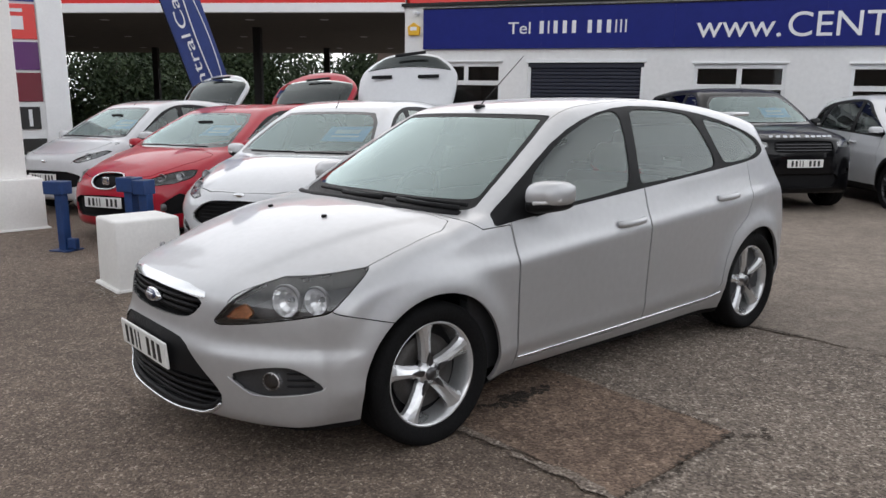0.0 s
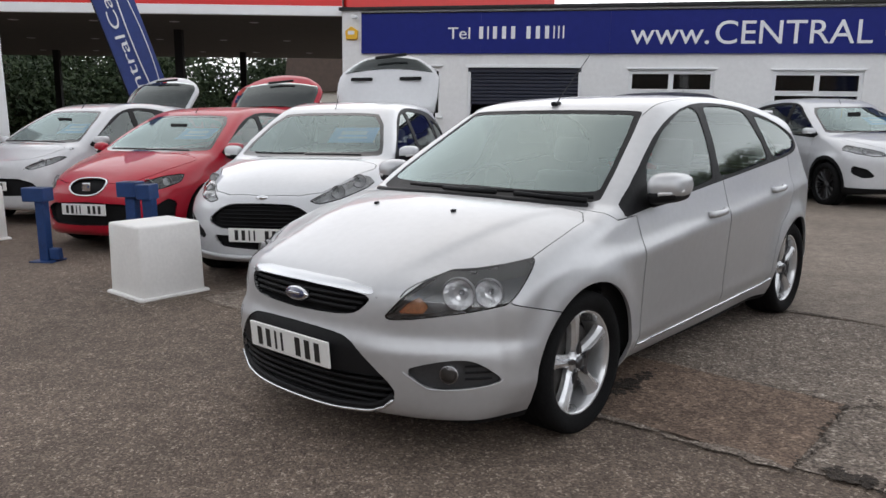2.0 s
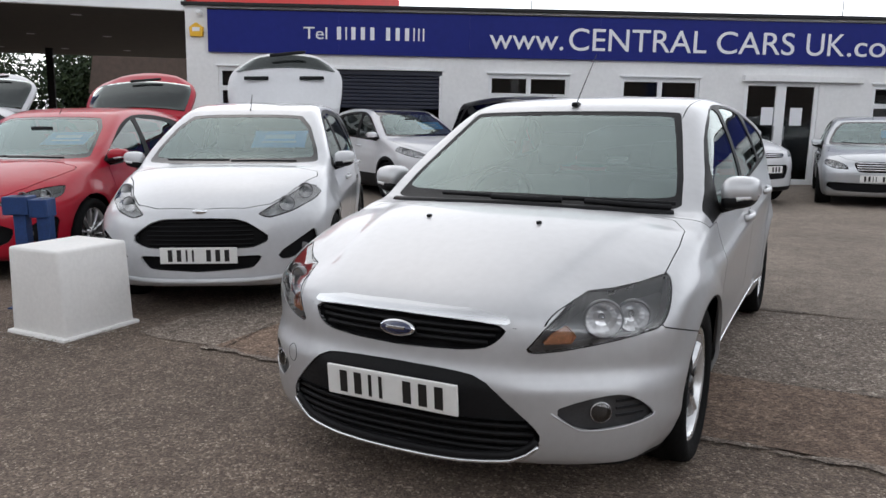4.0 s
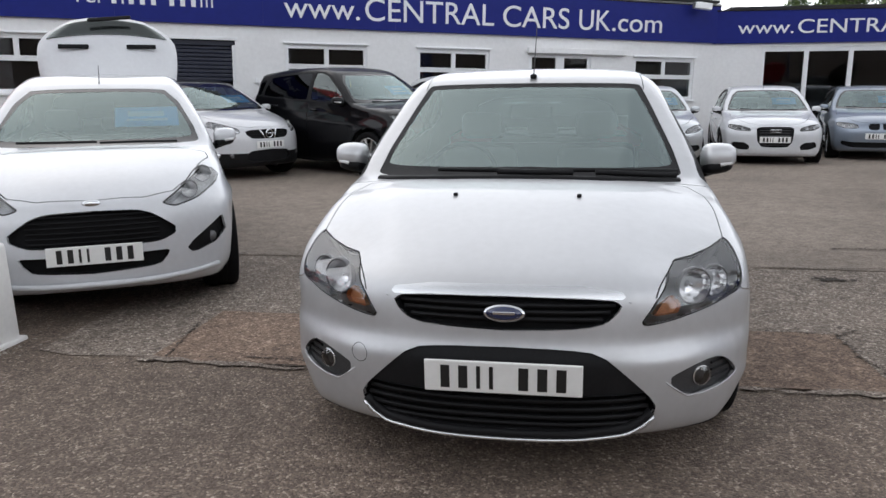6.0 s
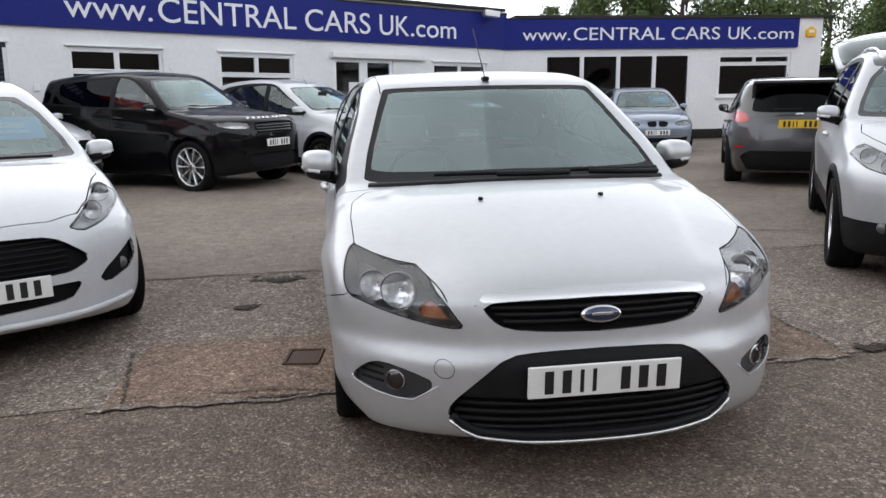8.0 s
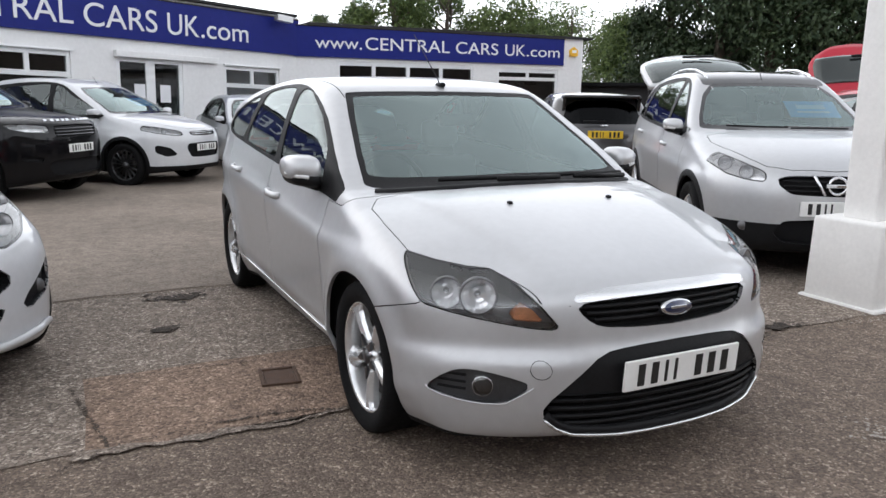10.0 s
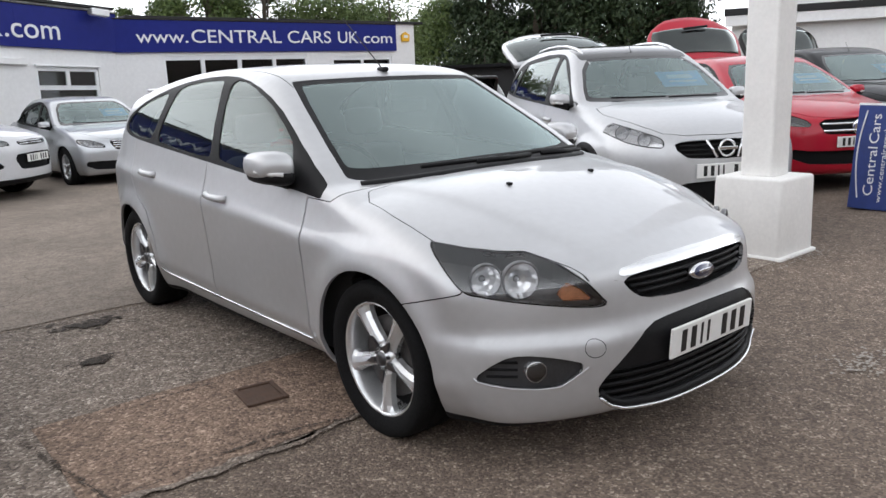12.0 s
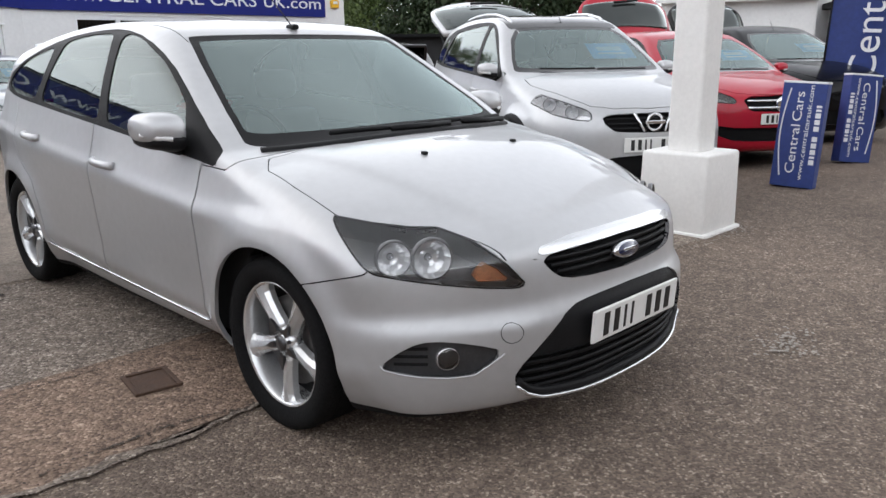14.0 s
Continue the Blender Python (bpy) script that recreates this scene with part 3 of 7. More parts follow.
    part("headrest", cuboid((-0.13, -0.05, 0), (0.13, 0.05, 0.17), 0.045, m=pose(x, y + 0.46 + 0.25 * (back + 0.1), z + 0.12 + back, -10)), mat or M["cabin_grey"], s, "", True)
    return s


def cabin(car, form, y0, y1, floor, roof):
    """Floor, dashboard, wheel, seats and driving mirror."""
    w = form.s["section"][-1][1] - 0.10
    part("cabin_floor", cuboid((-w, y0 - 0.3, floor), (w, y1, floor + 0.03)), M["cabin"], car)
    zb = float(form.belt(0.5))
    part("dashboard", cuboid((-w + 0.02, y0 - 0.25, zb - 0.24), (w - 0.02, y0 + 0.42, zb - 0.035), 0.07), M["cabin"], car, "", True)
    sw = part("steering_wheel", lathe([(0.185 + 0.014 * math.cos(a), 0.014 * math.sin(a)) for a in [k * math.pi / 4 for k in range(8)]], 28, "y", closed=True, m=pose(-0.37, y0 + 0.56, zb - 0.02, -25)), M["trim"], car, "", True)
    part("steering_boss", cuboid((-0.17, -0.02, -0.05), (0.17, 0.03, 0.04), 0.02, m=pose(-0.37, y0 + 0.56, zb - 0.02, -25)), M["trim"], sw, "", True)
    for sx in (-0.37, 0.37):
        seat(car, sx, y0 + 0.85, zb - 0.62)
    part("rear_bench", cuboid((-w + 0.05, y0 + 1.75, zb - 0.62), (w - 0.05, y0 + 2.2, zb - 0.45), 0.06), M["cabin"], car, "", True)
    part("rear_backrest", cuboid((-w + 0.05, -0.06, 0), (w - 0.05, 0.08, 0.60), 0.05, m=pose(0, y0 + 2.2, zb - 0.55, -16)), M["cabin"], car, "", True)
    for sx in (-0.4, 0.0, 0.4):
        part("rear_headrest", cuboid((sx - 0.12, -0.04, 0.0), (sx + 0.12, 0.05, 0.13), 0.04, m=pose(0, y0 + 2.38, zb + 0.06, -10)), M["cabin"], car, "", True)
    part("driving_mirror", cuboid((-0.11, y0 + 0.52, roof - 0.17), (0.11, y0 + 0.55, roof - 0.10), 0.012), M["trim"], car, "", True)


def pod(reach, depth, h, n=16, k=10):
    """The shell of a door mirror: a squarish rounded body, taller at the door than at its tip, flat at the back."""
    b = bmesh.new()
    def pw(v, e):
        return math.copysign(abs(v) ** e, v)
    rows = []
    for i in range(k + 1):
        th = math.pi * i / k
        x = reach / 2 - reach / 2 * pw(math.cos(th), 0.6)
        r = max(0.02, pw(math.sin(th), 0.55))
        q = x / reach
        row = []
        for j in range(n):
            a = 2 * math.pi * j / n
            y = depth * 0.62 * r * pw(math.cos(a), 0.75)
            z = h / 2 * r * pw(math.sin(a), 0.72) * (1 - 0.22 * q * q)
            row.append(b.verts.new((x, min(y, depth * 0.36) + 0.035 * q * q, z + 0.014 * q)))
        rows.append(row)
    for p, q in zip(rows, rows[1:]):
        for j in range(n):
            b.faces.new((p[j], p[(j + 1) % n], q[(j + 1) % n], q[j]))
    b.faces.new(rows[0][::-1])
    b.faces.new(rows[-1])
    bmesh.ops.recalc_face_normals(b, faces=b.faces)
    return b


def door_mirror(car, form, y, z, mat, reach=0.19, h=0.14, depth=0.13):
    """A door mirror each side: painted cap, black foot and underside, glass, clear repeater."""
    for s in (1, -1):
        x = form.side_x(y, z - 0.06) + 0.006
        flip = Matrix.Diagonal((s, 1, 1, 1))
        b = pod(reach, depth, h)
        b.transform(flip)
        if s < 0:
            bmesh.ops.reverse_faces(b, faces=b.faces)
        cap = part("mirror_cap", b, mat, car, "", True, Matrix.Translation((s * x, y, z)))
        lo = pod(reach * 0.90, depth * 1.03, h * 0.62)
        lo.transform(flip @ Matrix.Translation((reach * 0.01, 0.002, -h * 0.285)))
        if s < 0:
            bmesh.ops.reverse_faces(lo, faces=lo.faces)
        part("mirror_base", lo, M["trim"], cap, "black underside of the mirror", True)
        part("mirror_foot", tube([(-0.05 * s, 0.01, -h * 0.60), (0.0, 0.0, -h * 0.52), (0.07 * s, 0.0, -h * 0.34)], 0.026, 8), M["trim"], cap, "black plastic mirror foot", True)
        part("repeater", tube([(reach * 0.45 * s, -0.55 * depth, -h * 0.16), (reach * 0.75 * s, -0.43 * depth, -h * 0.12), (reach * 0.96 * s, -0.006, -h * 0.06)], 0.010, 6), M["clearlens"], cap, "clear indicator lens", True)
        part("mirror_glass", cuboid((0.022 * s, depth * 0.40, -h * 0.36), ((reach - 0.028) * s, depth * 0.40 + 0.006, h * 0.36), 0.004), M["mirror"], cap)


def door_handle(car, form, y, z, mat, parent=None):
    for s in (1, -1):
        x = form.side_x(y, z)
        dy = 0.11
        b = tube([(0, -dy, 0), (0.020, -dy * 0.75, 0.0), (0.034, 0, 0.004), (0.022, dy * 0.75, 0.006), (0, dy, 0.006)], 0.016, 8)
        for v in b.verts:
            v.co.z *= 1.15
            v.co.x *= s
        part("door_handle", b, mat, car, "", True, Matrix.Translation((s * (x - 0.004), y, z)))


def wipers(car, form, pts, radius=0.010):
    """Wiper arms: black bars that lie on the glass."""
    for p in pts:
        q = []
        for x, y in p:
            q.append((x, y, form.top_z(x, y) + 0.022))
        part("wiper", tube(q, radius, 6), M["trim"], car, "", True)


def lamp_bowl(car, p, r, aim, depth=0.05, mat=None):
    """A reflector bowl with its bulb cap, facing along aim."""
    rot = Vector(aim).to_track_quat("-Y", "Z").to_matrix().to_4x4()
    bowl = part("lamp_reflector", lathe([(r, 0.0), (r * 0.97, 0.006), (r * 0.80, depth * 0.5), (r * 0.5, depth * 0.85), (0.012, depth)], 18, "y"), mat or M["lampbowl"], car, "", False, Matrix.Translation(p) @ rot)
    part("bulb_cap", lathe([(0.0, depth * 0.35), (r * 0.13, depth * 0.45), (r * 0.15, depth * 0.9)], 16, "y"), M["chrome"], bowl, "", True)
    part("bezel", lathe([(r * 0.98, -0.003), (r * 1.04, -0.006), (r * 1.12, 0.002), (r * 1.10, 0.014)], 24, "y"), M["lampdark"], bowl, "", True)
    return bowl


def arch_liners(car, s):
    for y in (0.0, s["base"]):
        for sx in (1, -1):
            b = bmesh.new()
            R = s["arch"] + 0.004
            rows = []
            for k in range(25):
                a = math.pi * (k / 24 * 1.10 - 0.05)
                rows.append([b.verts.new((sx * xx, y + rr * math.cos(a), s["hub"] + rr * math.sin(a))) for xx, rr in ((0.5, R), (s["lip"] - 0.10, R))])
            for p, q in zip(rows, rows[1:]):
                b.faces.new((p[0], p[1], q[1], q[0]))
            bb = [b.verts.new((sx * 0.5, y + R * math.cos(math.pi * (k / 24 * 1.10 - 0.05)), s["hub"] + R * math.sin(math.pi * (k / 24 * 1.10 - 0.05)))) for k in range(25)]
            b.faces.new(bb)
            part("arch_liner", b, M["recess"], car)


def cut_body(name, form, m, label, cuts, mat, group=""):
    """Cuts the solid by the list of (name, field, what), and leaves the rest as the body shell. what: None drops the faces, else a
    list of panels (name, material, off, end, sides, label) made from them."""
    car = thing(name, m, label, "car", group)
    V, faces = form.half()
    s = form.s
    for y in (0.0, s["base"]):
        V, _, faces = carve(V, faces, np.where(V[:, 0] > 0.35, s["arch"] - np.hypot(V[:, 1] - y, V[:, 2] - s["hub"]), -0.05))
    V, low, faces = carve(V, faces, s["keel"] - V[:, 2])
    panel("underbody", form, V, low, M["recess"], car)
    kept = {}
    for nm, field, what, *gap in cuts:
        V, ins, faces = carve(V, faces, field(V))
        if gap:
            V, ins, _ = carve(V, ins, field(V) - gap[0])
        for p in what or ():
            made = panel(p[0], form, V, ins, p[1], car, p[2], p[3], p[4], p[5] if len(p) > 5 else "")
            kept.setdefault(p[0], []).extend(made)
    panel("body_shell", form, V, faces, mat, car, 0.0, 0.014)
    arch_liners(car, s)
    return car, kept

# ---- the silver hatchback in the middle of the forecourt ----
FOCUS = dict(
    outline=[(-0.70, 0.175), (-0.83, 0.19), (-0.868, 0.23), (-0.884, 0.33), (-0.884, 0.46), (-0.870, 0.497), (-0.852, 0.535), (-0.845, 0.60), (-0.828, 0.675), (-0.80, 0.712),
             (-0.72, 0.755), (-0.55, 0.815), (-0.35, 0.872), (-0.13, 0.924), (0.08, 0.949), (0.20, 0.954), (0.25, 0.966), (0.45, 1.076), (0.75, 1.241),
             (1.0, 1.380), (1.12, 1.417), (1.35, 1.447), (1.65, 1.462), (2.0, 1.458), (2.4, 1.425), (2.75, 1.375), (2.98, 1.325), (3.03, 1.29), (3.12, 1.15),
             (3.27, 0.97), (3.36, 0.88), (3.41, 0.75), (3.45, 0.62), (3.47, 0.50), (3.46, 0.36), (3.40, 0.22), (3.2, 0.19), (1.3, 0.17)],
    belt=[(-1.0, 0.82), (-0.5, 0.872), (-0.1, 0.925), (0.15, 0.918), (0.42, 0.897), (1.35, 0.968), (2.26, 1.036), (2.8, 1.10), (3.5, 1.16)],
    section=[(0.0, 0.80), (0.06, 0.832), (0.12, 0.848), (0.19, 0.868), (0.26, 0.867), (0.45, 0.878), (0.70, 0.889), (0.762, 0.890), (0.795, 0.878), (1.0, 0.842)],
    crease=[(-0.05, 0.675), (0.24, 0.695), (1.32, 0.785), (2.27, 0.845), (3.0, 0.89)], press=0.010,
    tumble=0.43, base=2.64, hub=0.297, arch=0.362, flare=0.035, lip=0.90, keel=0.185,
    plan=[(-0.9, -0.06), (-0.5, -0.030), (-0.22, -0.014), (0, -0.006), (0.4, 0), (1.6, 0), (2.2, -0.004), (2.7, -0.012), (3.0, -0.045), (3.2, -0.085), (3.4, -0.12)],
    bow_f=0.365, pow_f=2.8, bow_r=0.27, bow_w=[(-0.9, 1), (-0.5, 0.97), (-0.28, 0.68), (0.0, 0.50), (0.2, 0.42), (1.1, 0.35), (1.7, 0.0)],
    crown=[(-0.9, 0), (-0.6, 0.025), (-0.25, 0.030), (0.15, 0.040), (0.5, 0.012), (1.0, 0.02), (1.5, 0.04), (2.6, 0.04), (3.2, 0)],
    round=[(0.2, 0.06), (0.5, 0.08), (0.68, 0.06), (0.9, 0.06), (1.1, 0.05), (1.35, 0.09), (1.5, 0.12)],
    fold=0.011, ledge=0.478,
)


def silver_hatchback():
    F = Form(FOCUS, 0.018)
    dlo = [(0.285, 0.878), (0.62, 0.912), (1.35, 0.970), (2.26, 1.040), (2.60, 1.070), (2.74, 1.105), (2.775, 1.145), (2.70, 1.215), (2.45, 1.305), (2.12, 1.375), (1.8, 1.405),
           (1.5, 1.408), (1.2, 1.362), (0.95, 1.272), (0.65, 1.105)]
    DLO = by_side(dlo, 0.5, 1)
    g1 = [(0.60, 0.930), (1.365, 0.990), (1.455, 1.388), (1.33, 1.378), (1.20, 1.346), (0.96, 1.258), (0.67, 1.095)]
    g2 = [(1.445, 0.995), (2.205, 1.052), (2.185, 1.15), (2.07, 1.362), (1.8, 1.389), (1.530, 1.390)]
    g3 = [(2.285, 1.065), (2.60, 1.085), (2.745, 1.138), (2.64, 1.225), (2.45, 1.290), (2.175, 1.343)]
    ws = [(0, 0.950), (0.45, 0.945), (0.68, 0.945), (0.722, 0.965), (0.575, 1.352), (0.55, 1.364), (0.3, 1.370), (0, 1.372)]
    wsf = by_front(ws, 1.3, 1)
    screen = lambda V: np.minimum(wsf(V), (V[:, 1] - 0.17) * 0.8)
    wsi = by_front([(0, 0.995), (0.45, 0.990), (0.655, 0.990), (0.682, 1.01), (0.548, 1.335), (0.52, 1.345), (0.3, 1.350), (0, 1.353)], 1.3, 1)
    rw = by_rear([(0, 1.01), (0.5, 1.01), (0.62, 1.03), (0.50, 1.27), (0, 1.285)], 2.9)
    hl = by_corner([(-0.412, 0.578), (-0.385, 0.612), (-0.330, 0.673), (-0.25, 0.718), (-0.165, 0.749), (-0.115, 0.759), (-0.06, 0.755), (-0.02, 0.758), (0.10, 0.778), (0.215, 0.797), (0.205, 0.772), (0.13, 0.705),
                    (0.062, 0.640), (0.02, 0.628), (-0.08, 0.612), (-0.2, 0.597), (-0.34, 0.579)], rnd=1)
    grille = by_front([(0, 0.682), (0.25, 0.679), (0.392, 0.666), (0.365, 0.62), (0.315, 0.588), (0.2, 0.578), (0, 0.572)], rnd=1)
    strip = by_front([(0, 0.715), (0.25, 0.712), (0.392, 0.692), (0.392, 0.668), (0.25, 0.680), (0, 0.683)], rnd=0)
    lower = by_front([(0, 0.520), (0.2, 0.517), (0.317, 0.502), (0.40, 0.43), (0.506, 0.322), (0.503, 0.275), (0.465, 0.243), (0.409, 0.228), (0.25, 0.219), (0, 0.216)], rnd=1)
    fog = by_corner([(-0.352, 0.394), (-0.25, 0.425), (-0.13, 0.438), (-0.06, 0.42), (0.033, 0.352), (0.02, 0.336), (-0.1, 0.318), (-0.25, 0.312)], rnd=1)
    bonnet = by_top([(0, -0.86), (0.25, -0.84), (0.40, -0.795), (0.44, -0.785), (0.497, -0.735), (0.542, -0.625), (0.578, -0.518), (0.647, -0.456), (0.72, -0.37), (0.785, -0.275), (0.790, -0.05), (0.776, 0.125), (0.715, 0.215), (0.3, 0.192), (0, 0.188)], 0.660, rnd=0)
    wing = by_side([(-0.46, 0.637), (-0.46, 0.80), (-0.2, 0.95), (0.2, 0.96), (0.30, 0.885), (0.47, 0.89), (0.505, 0.2), (-0.2, 0.2), (-0.2, 0.567)], 0.45, 0)
    door1 = by_side([(0.47, 0.93), (0.485, 0.60), (0.505, 0.238), (1.49, 0.238), (1.475, 1.03), (0.6, 1.0)], 0.5, 0)
    door2 = by_side([(1.477, 1.05), (1.492, 0.238), (2.14, 0.238), (2.235, 0.34), (2.275, 0.50), (2.35, 0.64), (2.50, 0.74), (2.56, 0.85), (2.55, 1.08)], 0.5, 0)
    tail = by_side([(3.00, 0.90), (3.42, 0.80), (3.40, 1.06), (3.12, 1.10)], 0.45, 1)
    sil = M["silver"]
    car = thing("hatchback_car", pose(0, 0, 0), "silver five-door hatchback parked alone on the worn tarmac", "car")
    V, faces = F.half()
    for y in (0.0, 2.64):
        V, _, faces = carve(V, faces, np.where(V[:, 0] > 0.35, FOCUS["arch"] - np.hypot(V[:, 1] - y, V[:, 2] - FOCUS["hub"]), -0.05))
    V, low, faces = carve(V, faces, FOCUS["keel"] - V[:, 2])
    panel("underbody", F, V, low, M["recess"], car)
    # side windows in a black surround
    V, ins, faces = carve(V, faces, DLO(V))
    for k, g in (("front_door_window", g1), ("rear_door_window", g2), ("quarter_window", g3)):
        V, pane, ins = carve(V, ins, by_side(g, 0.45, "soft")(V))
        panel(k, F, V, pane, M["sidepane"], car, 0.006, None, "split")
    panel("window_surround", F, V, ins, M["trim"], car, 0.002, 0.02, "split", "black window surround and pillars")
    # screens
    V, ins, faces = carve(V, faces, screen(V))
    V, pane, ins = carve(V, ins, wsi(V))
    panel("windscreen", F, V, pane, M["screen"], car, 0.003, None, "both")
    panel("windscreen_border", F, V, ins, M["trim"], car, 0.0025, 0.012, "both")
    V, ins, faces = carve(V, faces, rw(V))
    panel("rear_window", F, V, ins, M["sidepane"], car, 0.003, 0.010, "both")
    # lamps and grilles
    V, ins, faces = carve(V, faces, grille(V))
    panel("grille_recess", F, V, ins, M["recess"], car, 0.045, 0.0, "both")
    V, ins, faces = carve(V, faces, strip(V))
    panel("grille_strip", F, V, ins, M["strip"], car, -0.003, 0.01, "both", "bright strip above the grille")
    V, ins, faces = carve(V, faces, bonnet(V))
    V, ins, _ = carve(V, ins, bonnet(V) - 0.004)
    panel("bonnet", F, V, ins, sil, car, 0.0, 0.016, "both")
    V, ins, faces = carve(V, faces, hl(V))
    V, ins, ring = carve(V, ins, hl(V) - 0.0055)
    # black ring added as the dark outline of the lamp's gap
    panel("headlamp_rim", F, V, ring, M["gloss_black"], car, 0.004, 0.02, "split", "black outline added in the gap round the lamp")
    panel("headlamp_cover", F, V, ins, M["lens"], car, 0.002, None, "split")
    panel("headlamp_housing", F, V, ins, M["lampdark"], car, 0.085, 0.0, "split", "smoked grey headlamp housing")
    V, amb, _ = carve(V, ins, by_corner([(-0.355, 0.606), (-0.320, 0.645), (-0.270, 0.672), (-0.242, 0.635), (-0.262, 0.608)], rnd=0)(V))
    panel("indicator", F, V, amb, M["amber"], car, 0.030, 0.010, "split", "amber indicator")
    V, ins, faces = carve(V, faces, lower(V))
    V, up, dn = carve(V, ins, V[:, 2] - 0.362)
    panel("plate_panel", F, V, up, M["trim"], car, 0.006, 0.0, "both", "black panel behind the plate")
    panel("lower_grille_recess", F, V, dn, M["recess"], car, 0.06, 0.0, "both")
    V, ins, faces = carve(V, faces, fog(V))
    panel("fog_lamp_recess", F, V, ins, M["grey_plastic"], car, 0.022, 0.0, "split", "dark grey fog lamp surround")
    V, ins, faces = carve(V, faces, tail(V))
    panel("tail_lamp", F, V, ins, M["redlens"], car, 0.0, 0.01, "split", "red tail lamp")
    # painted panels with shut lines
    for nm, fld, sides in (("front_wing", wing, "split"), ("front_door", door1, "split"), ("rear_door", door2, "split")):
        V, ins, faces = carve(V, faces, fld(V))
        V, ins, _ = carve(V, ins, fld(V) - 0.0045)
        panel(nm, F, V, ins, sil, car, 0.0, 0.016, sides)
    V, ins, faces = carve(V, faces, -0.18 - V[:, 1])
    panel("front_bumper", F, V, ins, sil, car, 0.0, 0.014, "both")
    V, ins, faces = carve(V, faces, np.minimum(V[:, 1] - 2.99, 0.66 - V[:, 2]))
    panel("rear_bumper", F, V, ins, sil, car, 0.0, 0.014, "both")
    V, ins, faces = carve(V, faces, np.minimum(np.minimum(V[:, 1] - 2.93, 0.66 - V[:, 0]), np.minimum(1.12 - V[:, 2], V[:, 2] - 0.655)))
    panel("tailgate", F, V, ins, sil, car, 0.0, 0.014, "both")
    V, ins, faces = carve(V, faces, np.minimum(np.minimum(V[:, 2] - 1.33, 0.585 - V[:, 0]), V[:, 1] - 0.9))
    V, ins, _ = carve(V, ins, 0.580 - V[:, 0])
    panel("roof", F, V, ins, sil, car, 0.0, 0.014, "both")
    panel("body_shell", F, V, faces, sil, car, 0.0, 0.016, "both")
    arch_liners(car, FOCUS)
    # dark sheets that close the gaps from inside
    part("engine_bay", cuboid((-0.45, -0.52, 0.22), (0.45, 0.22, 0.64), 0.03), M["recess"], car)
    for s in (1, -1):
        part("door_lining", cuboid((s * 0.74, 0.25, 0.22), (s * 0.80, 2.95, 0.86), 0.01), M["cabin"], car)
    part("boot_floor", cuboid((-0.70, 2.1, 0.22), (0.70, 3.25, 0.62), 0.02), M["cabin"], car)
    part("parcel_shelf", cuboid((-0.62, 2.62, 0.98), (0.62, 3.12, 1.0), 0.005), M["cabin"], car)
    cabin(car, F, 0.32, 2.6, 0.24, 1.36)
    # wheels
    for y in (0.0, 2.64):
        for s in (1, -1):
            make_wheel(car, s * (0.866 if y < 1 else 0.852), y, 0.300, 0.312, 0.225, 0.205, 5, M["alloy"], 2)
    # grille bars, badge, plate
    def bar(name, z, w, dy, r, mat, lab=""):
        xs = np.linspace(-w, w, 13)
        b = tube([(x, F.front_y(x, z) + dy, z) for x in xs], r, 6)
        part(name, b, mat, car, lab, True)
    for z, w in ((0.652, 0.36), (0.630, 0.345), (0.607, 0.32)):
        bar("grille_bar", z, w, 0.018, 0.0075, M["trim"])
    for z, w in ((0.335, 0.47), (0.305, 0.48), (0.275, 0.47), (0.247, 0.44)):
        bar("lower_grille_bar", z, w, 0.022, 0.0085, M["trim"])
    for x in np.linspace(-0.36, 0.36, 5):
        part("lower_grille_rib", tube([(x, F.front_y(x, 0.35) + 0.035, 0.35), (x, F.front_y(x, 0.23) + 0.035, 0.23)], 0.005, 5), M["trim"], car)
    lip = [(-0.500, 0.272), (-0.468, 0.240), (-0.41, 0.216), (-0.25, 0.204), (-0.12, 0.201), (0, 0.200)]
    lip = lip + [(-x, z) for x, z in lip[-2::-1]]
    lx = np.array(lip)
    ln = np.concatenate([[0], np.cumsum(np.hypot(*np.diff(lx, axis=0).T))])
    lip = [(float(np.interp(u, ln, lx[:, 0])), float(np.interp(u, ln, lx[:, 1]))) for u in np.linspace(0, ln[-1], 41)]
    part("splitter", tube([(x * 0.985, F.front_y(abs(x) * 0.985, max(z, 0.24)) + 0.013, z + 0.012) for x, z in lip], 0.0165, 8), M["trim"], car, "black lip under the lower grille", True)
    part("lip_strip", tube([(x, F.front_y(abs(x), max(z, 0.24)) - 0.005, z - 0.002) for x, z in lip], 0.0065, 6), M["strip"], car, "thin bright strip round the lower grille", True)
    number_plate(car, F, 0.425, tilt=4)
    number_plate(car, F, 0.80, rear=True, mat=M["plate_yellow"])
    by = F.front_y(0, 0.628)
    bd = part("badge", lathe([(0.0, -0.010), (0.9, -0.008), (1.0, 0.0), (1.0, 0.02)], 32, "y", m=Matrix.Translation((0, by - 0.004, 0.630)) @ pose(0, 0, 0, -14) @ Matrix.Diagonal((0.071, 1, 0.030, 1))), M["chrome"], car, "oval chrome badge with a dark blue field", True)
    part("badge_field", lathe([(0.0, -0.013), (1.0, -0.011), (1.0, -0.005)], 32, "y", m=Matrix.Translation((0, by - 0.004, 0.630)) @ pose(0, 0, 0, -14) @ Matrix.Diagonal((0.060, 1, 0.0225, 1))), M["badge_blue"], bd, "", True)
